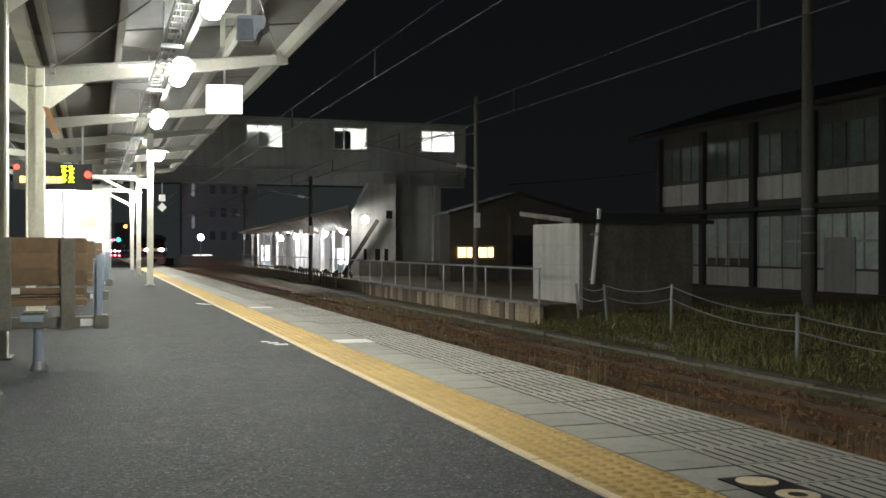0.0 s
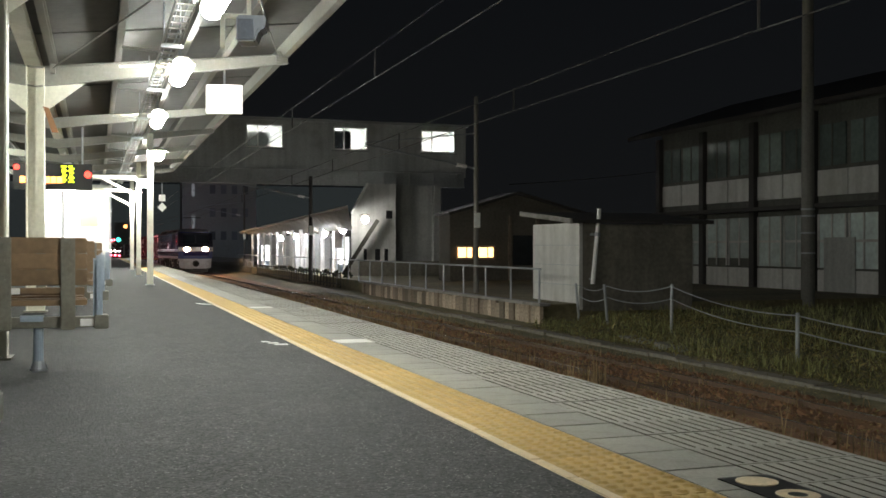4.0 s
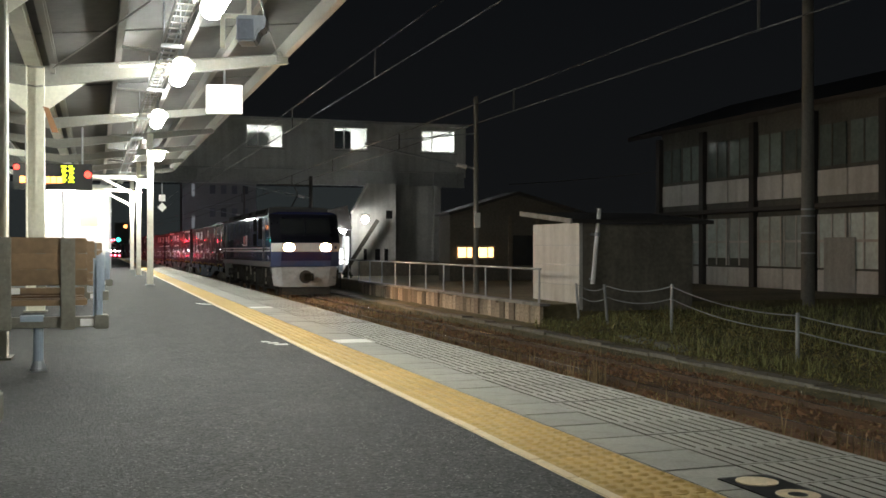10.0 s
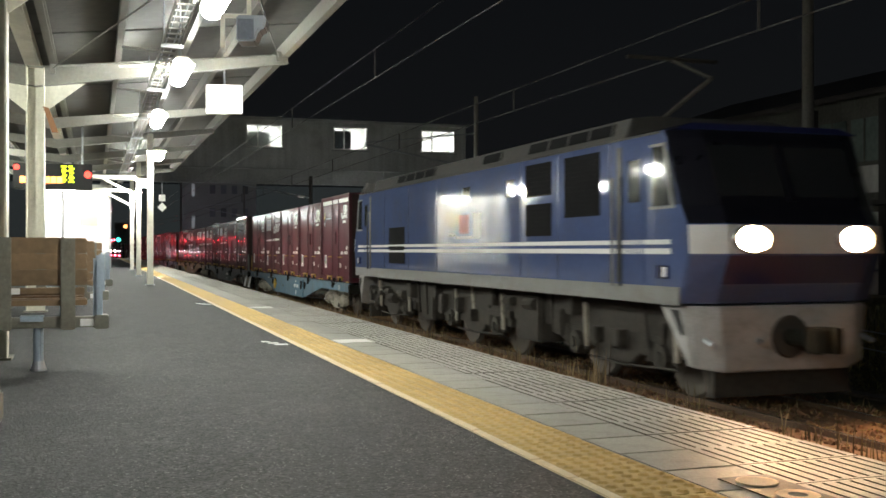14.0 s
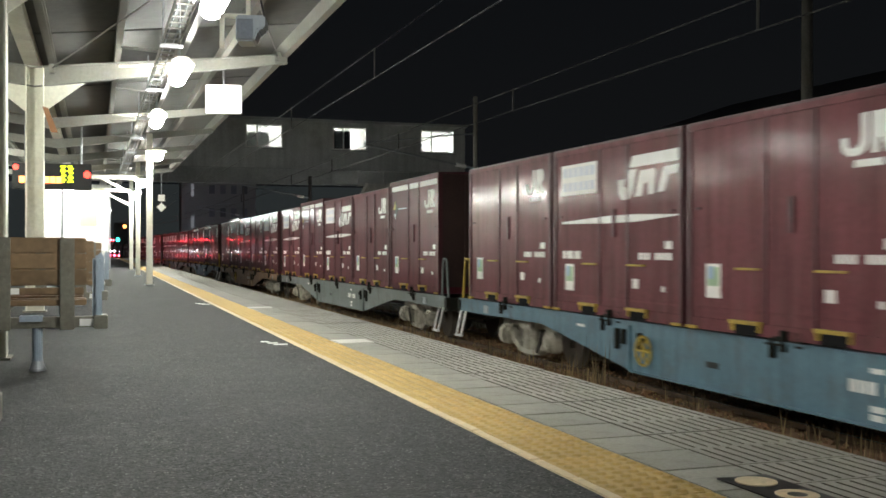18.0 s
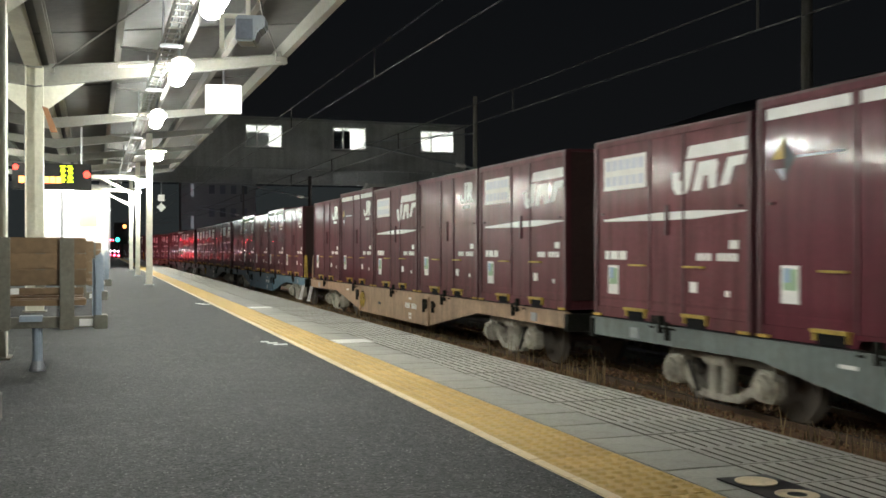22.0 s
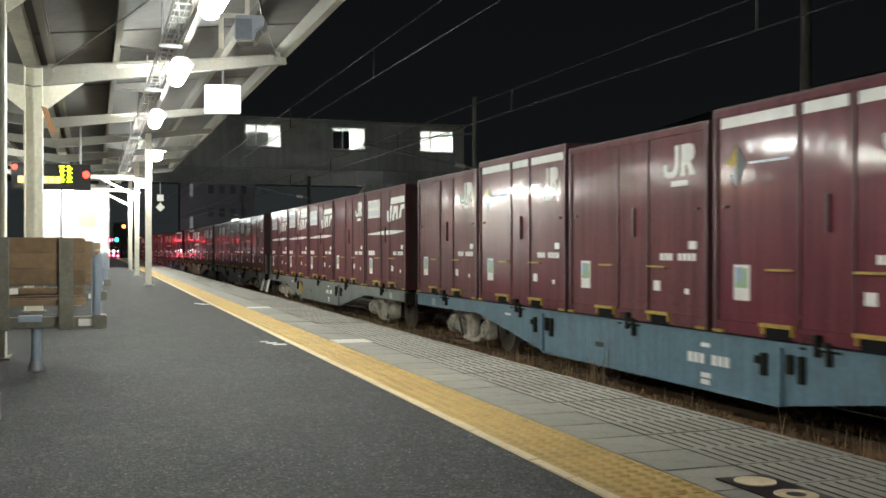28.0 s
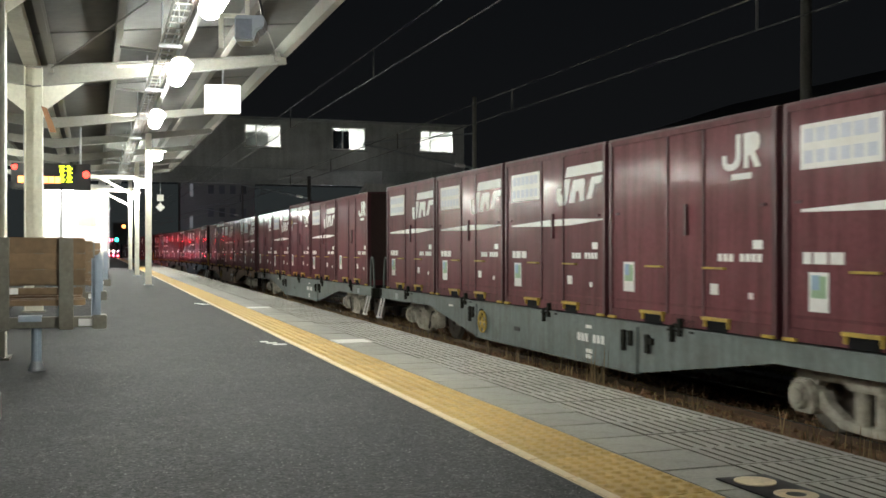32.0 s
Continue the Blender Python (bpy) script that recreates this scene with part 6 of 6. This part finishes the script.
            st.add([(xs + sx * a, y, z) for a in (0.0005, 0.005) for (y, z) in ((q(0.27), 1.33), (q(0.27), 1.36), (q(1.8), 1.415), (q(2.6), 1.415), (q(3.6), 1.385), (q(3.6), 1.37), (q(2.6), 1.315), (q(1.8), 1.31))],
                   [(0, 1, 2, 3, 4, 5, 6, 7), (8, 9, 10, 11, 12, 13, 14, 15)] + [(k, (k + 1) % 8, 8 + (k + 1) % 8, 8 + k) for k in range(8)])
            part("pointed_stripe", st, LABEL_WHITE, c, "white pointed stripe")
            part("name_bar", F(F(F(Geo(), q(0.30), q(0.42), 0.80, 0.92), q(0.46), q(0.66), 0.80, 0.92), q(0.70), q(0.90), 0.80, 0.92), LABEL_WHITE, c)["kind"] = "stuff"
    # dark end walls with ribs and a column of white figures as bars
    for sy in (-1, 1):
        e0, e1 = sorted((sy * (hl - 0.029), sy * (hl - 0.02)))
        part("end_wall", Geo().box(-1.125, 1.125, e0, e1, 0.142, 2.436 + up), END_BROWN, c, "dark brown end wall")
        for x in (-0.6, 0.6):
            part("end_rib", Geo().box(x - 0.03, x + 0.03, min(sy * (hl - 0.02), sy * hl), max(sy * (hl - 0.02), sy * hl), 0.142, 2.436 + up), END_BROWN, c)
        figures = Geo()
        for k in range(7):
            if k != 3:
                figures.box(0.03, 0.13, min(sy * (hl - 0.02), sy * (hl - 0.014)), max(sy * (hl - 0.02), sy * (hl - 0.014)), 1.32 + 0.13 * k, 1.41 + 0.13 * k)
        part("end_bars", figures, PALE_BLUE_BAR, c)["kind"] = "stuff"
    return c


def locomotive():
    """Electric freight locomotive, 18.2 m over couplers; the leading end is at y = -8.5."""
    e = thing("locomotive", "blue electric freight locomotive with white stripes and lit headlights", "locomotive")
    H = 8.5
    rnd = random.Random(77)
    # half length and corner setback of the nose at each height
    RINGS = [(1.28, 8.22, 0.18), (1.50, 8.34, 0.20), (1.87, 8.50, 0.24), (2.24, 8.50, 0.27), (2.46, 8.34, 0.26), (3.30, 7.98, 0.22), (3.42, 7.90, 0.22)]

    def ring(z, f, c):
        return [(-1.40, -f + c, z), (-1.02, -f, z), (1.02, -f, z), (1.40, -f + c, z), (1.40, f - c, z), (1.02, f, z), (-1.02, f, z), (-1.40, f - c, z)]

    def wrap(rows, out, faces, cap=False):
        """Skin between rings, pushed out by a little; faces picks the eight sides."""
        g = Geo()
        vs = []
        for r in rows:
            for (x, y, z) in ring(*r):
                vs.append((x + math.copysign(out, x), y + math.copysign(out, y), z))
        fs = [(k * 8 + i, k * 8 + (i + 1) % 8, k * 8 + 8 + (i + 1) % 8, k * 8 + 8 + i) for k in range(len(rows) - 1) for i in faces]
        if cap:
            fs += [tuple(reversed(range(8))), tuple(range(len(vs) - 8, len(vs)))]
        used = sorted({i for f in fs for i in f})
        back = {i: k for k, i in enumerate(used)}
        return g.add([vs[i] for i in used], [tuple(back[i] for i in f) for f in fs])

    part("body", wrap(RINGS, 0, range(8), True), LOCO_BLUE, e, "blue painted body", bevel=0.02)
    part("roof", Geo().prism([(-1.38, 3.40), (-1.30, 3.46), (-1.24, 3.70), (-0.9, 3.74), (0.9, 3.74), (1.24, 3.70), (1.30, 3.46), (1.38, 3.40)], -6.6, 6.6, "y"), ROOF_GREY, e, "dusty grey roof section", bevel=0.02)
    part("cab_roof", Geo().prism([(-1.36, 3.415), (-1.1, 3.50), (1.1, 3.50), (1.36, 3.415)], -7.85, 7.85, "y"), LOCO_NAVY, e)
    for sx in (-1, 1):
        for (a, b) in ((-6.2, -3.3), (-2.1, -1.2), (1.6, 4.4)):
            part("roof_vent", Geo().prism([(sx * 1.30, 3.50), (sx * 1.312, 3.51), (sx * 1.268, 3.66), (sx * 1.256, 3.66)], a, b, "y"), LOUVRE, e, "dark roof vent")
            for k in range(int((b - a) / 0.7)):
                part("vent_bar", Geo().prism([(sx * 1.302, 3.49), (sx * 1.322, 3.50), (sx * 1.276, 3.67), (sx * 1.256, 3.67)], a + 0.7 * k, a + 0.7 * k + 0.05, "y"), ROOF_GREY, e)
    g = Geo().rod((-0.8, -5.0, 3.78), (0.8, -5.0, 3.78), 0.04).rod((0, -5.0, 3.8), (0, -6.6, 4.3), 0.03).rod((0, -6.6, 4.3), (0, -5.6, 4.72), 0.022).rod((-0.75, -5.6, 4.74), (0.75, -5.6, 4.74), 0.03)
    part("pantograph", g, UNDER, e, "raised single-arm pantograph")
    for sx in (-1, 1):
        xs = sx * 1.402
        put = lambda a, y0, y1, z0, z1: Geo().box(min(xs, xs + sx * a), max(xs, xs + sx * a), y0, y1, z0, z1)
        part("sill", put(0.02, -8.05, 8.05, 1.26, 1.48), LOCO_SILL, e, "light grey sill band")
        for (z0, z1) in ((2.0, 2.06), (1.88, 1.95)):
            for (a, b) in ((-7.84, -6.62), (-6.48, 6.48), (6.62, 7.84)):
                part("stripe", put(0.006, a, b, z0, z1), LOCO_WHITE, e, "white stripe")
        for (y0, y1, z0, z1) in ((-6.0, -4.86, 2.41, 3.30), (-4.4, -3.4, 2.78, 3.30), (-4.4, -3.4, 2.15, 2.66), (3.5, 4.8, 1.62, 2.46)):
            lv = part("louvre_panel", put(0.004, y0, y1, z0, z1), LOUVRE, e, "dark ventilation louvre")
            for k in range(int((z1 - z0) / 0.07)):
                part("slat", Geo().box(min(xs + sx * 0.004, xs + sx * 0.016), max(xs + sx * 0.004, xs + sx * 0.016), y0 + 0.03, y1 - 0.03, z0 + 0.025 + 0.07 * k, z0 + 0.05 + 0.07 * k), LOUVRE, lv)
        for y in (-6.3, -4.63, -3.2, 1.2, 3.2, 5.2):
            part("panel_seam", put(0.004, y - 0.008, y + 0.008, 1.5, 3.38), LOCO_NAVY, e)
        part("gutter", put(0.03, -7.6, 7.6, 3.385, 3.41), ROOF_GREY, e, "rain gutter")
        for y in (-2.75, -0.6):
            part("body_window", put(0.006, y - 0.2, y + 0.2, 2.82, 3.12), PANE_DARK, e)
        # cab side: recessed door, raked window, quarter light, grab rails
        for sy in (-1, 1):
            d0, d1 = sorted((sy * 6.48, sy * 6.62))
            part("door_recess", put(0.004, d0, d1, 1.5, 3.3), BLACK, e, "dark door recess")
            for yy in (6.44, 6.67):
                part("grab_rail", Geo().rod((xs + sx * 0.05, sy * yy, 1.45), (xs + sx * 0.05, sy * yy, 2.9), 0.016, n=6), LOCO_SILL if yy < 6.5 else BLACK, e)
            dr = part("cab_door", put(0.006, min(sy * 6.7, sy * 7.2), max(sy * 6.7, sy * 7.2), 1.52, 3.28), LOCO_BLUE, e, "cab door")
            part("door_window", Geo().box(min(xs + sx * 0.006, xs + sx * 0.011), max(xs + sx * 0.006, xs + sx * 0.011), min(sy * 6.8, sy * 7.12), max(sy * 6.8, sy * 7.12), 2.55, 3.1), PANE_DARK, dr)
            quad = lambda pts, a0, a1: Geo().prism([(sy * p, q) for p, q in pts], min(xs + sx * a0, xs + sx * a1), max(xs + sx * a0, xs + sx * a1), "x")
            cw = part("cab_window", quad([(7.42, 2.48), (7.88, 2.48), (7.70, 3.22), (7.42, 3.22)], 0, 0.006), PANE_DARK, e, "dark raked side window")
            part("window_frame", quad([(7.88, 2.44), (7.94, 2.44), (7.74, 3.26), (7.69, 3.26)], 0, 0.022), LOCO_SILL, cw, "pale frame")
            part("window_frame", quad([(7.38, 2.44), (7.87, 2.44), (7.87, 2.475), (7.38, 2.475)], 0, 0.022), LOCO_SILL, cw, "pale frame")
            part("window_frame", quad([(7.38, 3.225), (7.685, 3.225), (7.685, 3.255), (7.38, 3.255)], 0, 0.022), LOCO_SILL, cw, "pale frame")
            part("quarter_light", quad([(7.95, 2.48), (8.03, 2.48), (7.80, 3.16), (7.755, 3.16)], 0, 0.006), PANE_DARK, e)
            sb_ = part("side_box", put(0.03, min(sy * 7.55, sy * 7.8), max(sy * 7.55, sy * 7.8), 1.58, 1.74), LOCO_NAVY, e)
            part("box_plate", Geo().box(min(xs + sx * 0.03, xs + sx * 0.034), max(xs + sx * 0.03, xs + sx * 0.034), min(sy * 7.7, sy * 7.78), max(sy * 7.7, sy * 7.78), 1.6, 1.72), LABEL_WHITE, sb_)
        # emblem in plain blocks
        part("emblem", put(0.006, -1.35, -0.95, 2.14, 2.62), LOCO_WHITE, e, "white block emblem")
        part("emblem", put(0.006, 0.05, 0.4, 2.2, 2.24), LOCO_WHITE, e, "white block emblem")
        part("emblem", put(0.006, -0.9, 0.02, 2.14, 2.2), LOCO_WHITE, e, "white underline bar")
        part("emblem_bar", put(0.006, -0.72, -0.2, 2.24, 2.60), bpy.data.materials.get("emblem_red") or mat("emblem_red", (0.30, 0.05, 0.05), 0.4, vary=0.05), e, "red block emblem")
    FRONT, BACK = (0, 1, 2), (4, 5, 6)
    for sy, sides in ((-1, FRONT), (1, BACK)):
        fy = sy * (H + 0.02)
        part("white_band", wrap([(1.885, 8.50, 0.24), (2.23, 8.50, 0.27)], 0.006, sides), LOCO_WHITE, e, "white band across the nose")
        part("navy_apron", wrap([(1.52, 8.345, 0.20), (1.865, 8.50, 0.24)], 0.004, (1,) if sy < 0 else (5,)), LOCO_NAVY, e, "dark navy lower nose")
        part("nose_mask", wrap([(2.245, 8.50, 0.27), (2.46, 8.34, 0.26), (3.30, 7.98, 0.22), (3.41, 7.905, 0.22)], 0.004, (0, 1, 2) if sy < 0 else (4, 5, 6)), LOCO_MASK, e, "black upper nose")
        part("windscreen", wrap([(2.58, 8.292, 0.25), (3.22, 8.014, 0.22)], 0.010, (1,) if sy < 0 else (5,)), PANE_DARK, e, "dark raked windscreen")
        part("screen_pillar", Geo().prism([(sy * 8.35, 2.52), (sy * 8.02, 3.28), (sy * 7.96, 3.28), (sy * 8.28, 2.52)], -0.05, 0.05, "x"), LOCO_MASK, e)
        sk = [(-1.34, 7.45, 1.255), (-1.34, 8.06, 1.255), (-1.0, 8.28, 1.255), (1.0, 8.28, 1.255), (1.34, 8.06, 1.255), (1.34, 7.45, 1.255),
              (-1.30, 8.02, 0.52), (-1.22, 8.10, 0.50), (-0.9, 8.26, 0.44), (0.9, 8.26, 0.44), (1.22, 8.10, 0.50), (1.30, 8.02, 0.52)]
        part("skirt", Geo().add([(x, sy * y, z) for x, y, z in sk], [(k, k + 1, k + 7, k + 6) for k in range(5)] + [(5, 0, 6, 11), (0, 1, 2, 3, 4, 5), (6, 7, 8, 9, 10, 11)]), SKIRT, e, "pale grey skirt", bevel=0.03)
        for sx in (-1, 1):
            part("skirt_hole", Geo().prism([(sy * 7.74, 1.2), (sy * 7.92, 1.2), (sy * 7.98, 0.9)], min(sx * 1.31, sx * 1.346), max(sx * 1.31, sx * 1.346), "x"), BLACK, e)
        part("coupler", Geo().rod((0, sy * 8.2, 0.87), (0, sy * 8.72, 0.87), 0.11, 0.10, n=14).prism([(-0.13, sy * 8.70), (0.13, sy * 8.70), (0.20, sy * 8.86), (0.17, sy * 9.04), (0.05, sy * 9.08), (0.02, sy * 8.94), (-0.08, sy * 8.92), (-0.10, sy * 9.06), (-0.19, sy * 9.0), (-0.20, sy * 8.84)], 0.72, 1.02, "z"), CLAMP, e, "dark knuckle coupler", bevel=0.02)
        part("coupler_pocket", Geo().rod((0, sy * 8.26, 0.87), (0, sy * 8.31, 0.87), 0.27, 0.25, n=20), UNDER, e, "dark coupler opening")
        part("plough", Geo().box(-1.0, 1.0, min(sy * 8.0, sy * 8.15), max(sy * 8.0, sy * 8.15), 0.14, 0.5), UNDER, e)
        for x in (-1.15, -0.45, 0.45, 1.15):
            part("hose_cock", Geo().rod((x, sy * 8.2, 0.85), (x, sy * 8.38, 0.8), 0.035, n=8), STEEL, e)
        for x in (-0.74, 0.74):
            # Each oval lens is widened to the glare of two round lamps.
            oval = lambda a, b, y: [(x + a * math.cos(math.pi * k / 12), fy + sy * y, 2.06 + b * math.sin(math.pi * k / 12)) for k in range(24)]
            loop = [(k, (k + 1) % 24, 24 + (k + 1) % 24, 24 + k) for k in range(24)]
            lamp_ = part("headlight_case", Geo().add(oval(0.26, 0.178, 0.0) + oval(0.25, 0.17, 0.03), loop + [tuple(range(24)), tuple(range(24, 48))]), STEEL, e)
            part("headlight", Geo().add(oval(0.22, 0.155, 0.031) + oval(0.21, 0.148, 0.037), loop + [tuple(range(24, 48))]), HEADLIGHT if sy < 0 else PANE_DARK, lamp_, "lit oval headlight" if sy < 0 else "")
            lip = [(q[0] + 24 * j, q[1] + 24 * j, (q[2] + 24 * j) % 96, (q[3] + 24 * j) % 96) for j in range(4) for q in loop]
            part("rim", Geo().add(oval(0.25, 0.17, 0.03) + oval(0.25, 0.17, 0.085) + oval(0.225, 0.158, 0.085) + oval(0.225, 0.158, 0.03), lip), BLACK, lamp_, "dark headlight rim")
    part("cab_light", Geo().box(-1.18, -1.06, -H + 0.70, -H + 0.68, 2.62, 2.86), MARKER, e, "yellow lit card in the cab")
    part("underframe", Geo().box(-1.0, 1.0, -7.3, 7.3, 0.72, 1.3), UNDER, e)
    for (a, b) in ((-3.3, -2.3), (2.3, 3.3)):
        part("equipment_box", Geo().box(-1.12, 1.12, a, b, 0.40, 1.2), UNDER, e, bevel=0.04)
    # clutter of boxes, cylinders, hangers and pipes along the underframe
    for sx in (-1, 1):
        for k in range(30):
            y = -7.2 + 0.49 * k + rnd.uniform(-0.15, 0.15)
            z0 = rnd.uniform(0.5, 0.95)
            w, h, x = rnd.uniform(0.1, 0.32), rnd.uniform(0.1, 0.38), rnd.uniform(1.04, 1.2)
            kind = rnd.random()
            if kind < 0.5:
                part("equipment_cover", Geo().box(min(sx * 0.98, sx * x), max(sx * 0.98, sx * x), y, y + w, z0, min(1.24, z0 + h)), UNDER, e, bevel=0.02)
            elif kind < 0.75:
                part("cylinder", Geo().rod((sx * x, y, z0 + 0.1), (sx * x, y + 0.2 + w, z0 + 0.1), 0.05 + 0.25 * w, n=10), UNDER, e)
            else:
                part("hanger", Geo().bar((sx * x, y, 1.25), (sx * (x - 0.03), y + rnd.uniform(-0.1, 0.1), z0 - 0.15), 0.04, 0.05), BOGIE if kind > 0.9 else UNDER, e)
    for y in (-5.8, 0.0, 5.8):
        b = part("bogie", Geo().box(-0.75, 0.75, -0.2, 0.2, 0.4, 0.8), UNDER, e)
        b.location = (0, y, 0)
        for s in (-1, 1):
            x0, x1 = (s * 0.85, s * 1.02) if s > 0 else (s * 1.02, s * 0.85)
            part("side_frame", Geo().prism([(-1.9, 0.55), (-1.9, 0.78), (-0.5, 0.82), (0.5, 0.82), (1.9, 0.78), (1.9, 0.55), (0.6, 0.5), (0.4, 0.35), (-0.4, 0.35), (-0.6, 0.5)], x0, x1, "x"), UNDER, b, bevel=0.02)
            for yy in (-1.25, 1.25):
                part("axle_box", Geo().rod((s * 0.9, yy, 0.53), (s * 1.1, yy, 0.53), 0.2, 0.17, n=12).rod((s * 1.1, yy, 0.53), (s * 1.13, yy, 0.53), 0.08, n=10), UNDER, b)
                for d in (-0.33, 0.33):
                    part("spring", Geo().rod((s * 1.0, yy + d, 0.45), (s * 1.0, yy + d, 0.72), 0.08, n=10), UNDER, b)
                part("damper", Geo().rod((s * 1.1, yy - 0.45, 0.5), (s * 1.1, yy - 0.4, 1.15), 0.04), BOGIE, b)
            part("sand_box", Geo().box(min(s * 0.95, s * 1.15), max(s * 0.95, s * 1.15), 1.6, 1.9, 0.6, 1.0), UNDER, b, bevel=0.03)
            part("pipe", Geo().rod((s * 1.15, -1.8, 0.42), (s * 1.15, -0.4, 0.36), 0.018).rod((s * 1.15, -0.4, 0.36), (s * 1.15, 0.6, 0.38), 0.018), UNDER, b)
        for yy in (-1.25, 1.25):
            wheelset(b, yy, 0.56)
    return e


loco = locomotive()
WAGON_PAINTS = {"blue": (WAGON_BLUE, "blue container wagon with white step irons and dusty bogies"),
                "grey": (WAGON_GREY, "grey green container wagon with dusty bogies"),
                "beige": (WAGON_BEIGE, "faded beige container wagon with dusty bogies")}
STYLES = {"plain": (MAROON, "faded maroon freight container with a white emblem"),
          "band": (WINE, "glossy wine red freight container with a white top band"),
          "bold": (MAROON, "faded maroon freight container with large white lettering blocks")}
# from the locomotive backwards: the wagon's paint and its five loads
CONSIST = [("blue", "band plain plain bold plain"), ("grey", "band plain bold band bold"), ("beige", "bold plain bold band plain"),
           ("blue", "plain band plain band plain"), ("grey", "bold plain bold bold bold"), ("grey", "plain bold band bold plain"),
           ("beige", "bold plain bold band plain"), ("blue", "band plain bold plain band"), ("grey", "plain plain bold band bold"),
           ("blue", "band plain plain bold plain"), ("grey", "bold band plain plain plain")]
wagon_kinds, box_kinds = {}, {}
wagons, boxes = [], []
for paint, loads in CONSIST:
    if paint not in wagon_kinds:
        wagon_kinds[paint] = wagon(*WAGON_PAINTS[paint])
        w_ = wagon_kinds[paint]
    else:
        w_ = copy_thing(wagon_kinds[paint], Matrix())
    wagons.append(w_)
    row = []
    for style in loads.split():
        if style not in box_kinds:
            box_kinds[style] = container(style, *STYLES[style])
            c_ = box_kinds[style]
        else:
            c_ = copy_thing(box_kinds[style], Matrix())
        row.append(c_)
    boxes.append(row)

# ---- what moves ----
# speed of the train in metres a second, by the second
SPEED = [(0, 7.76), (5, 7.76), (9, 7.46), (12, 7.69), (14, 7.49), (16.5, 7.19), (18, 6.89), (19, 6.73), (20, 6.53), (21, 6.34), (22, 6.06), (22.5, 5.94), (23, 5.84), (23.5, 5.76), (24, 5.63),
         (24.5, 5.49), (25, 5.34), (25.5, 5.22), (26.5, 5.04), (27.5, 4.89), (28.5, 4.73), (29.5, 4.49), (30.5, 4.21), (31.25, 4.02), (32, 3.90)]
FINE_T = np.arange(0, 32.001, 0.01)
FINE_V = np.interp(FINE_T, [a for a, _ in SPEED], [b for _, b in SPEED])
FINE_S = np.concatenate([[0], np.cumsum((FINE_V[1:] + FINE_V[:-1]) * 0.005)])
NOSE_AT_14 = 10.25


def gone(t):
    """How far the train has rolled by the time t."""
    return float(np.interp(t, FINE_T, FINE_S))


def nose(t):
    return NOSE_AT_14 + gone(14.0) - gone(t)


def on_track(y):
    """A place on the middle of the through track, by the distance along it."""
    if y <= CURVE_Y:
        return Vector((TRACK_X, y, RAIL_Z + track_fall(y)))
    r = 0.5 / CURVE_K
    a = (y - CURVE_Y) / r
    yy = CURVE_Y + r * math.sin(a)
    return Vector((TRACK_X - r * (1 - math.cos(a)), yy, RAIL_Z + track_fall(y)))


def vehicle_pose(mid, half):
    a, b = on_track(mid - half), on_track(mid + half)
    d = (b - a).normalized()
    side = d.cross(Vector((0, 0, 1))).normalized()
    up = side.cross(d)
    m = Matrix((side, d, up)).transposed().to_4x4()
    return Matrix.Translation((a + b) / 2) @ m


def motions():
    times = [0.5 * k for k in range(65)]
    walk(loco, [(t, vehicle_pose(nose(t) + 8.5, 5.8)) for t in times])
    rolling = [(loco, 0.56, 1)]
    for i, w in enumerate(wagons):
        mids = [(t, vehicle_pose(nose(t) + 17.65 + 10.2 + 20.4 * i, 7.0)) for t in times]
        flip = i % 2
        shift = 0.23 if flip else -0.23
        walk(w, [(t, m @ pose(0, 0, 0, 0, 0, 180 * flip)) for t, m in mids])
        for j, c in enumerate(boxes[i]):
            rest = pose(0, -7.64 + 3.82 * j + shift, 1.0)
            walk(c, [(t, m @ rest) for t, m in mids])
        rolling.append((w, 0.43, -1 if flip else 1))
    ticks = [k / 15 for k in range(481)]
    turns = [gone(t) for t in ticks]
    for vehicle, r, way in rolling:
        for b in vehicle.children:
            if not b.name.startswith("bogie"):
                continue
            for w in b.children:
                if w.name.startswith("wheelset"):
                    y = w.location.y
                    walk(w, [(t, Matrix.Translation((0, y, r)) @ Matrix.Rotation(way * (s / r % (2 * math.pi)), 4, "X")) for t, s in zip(ticks, turns)])


motions()
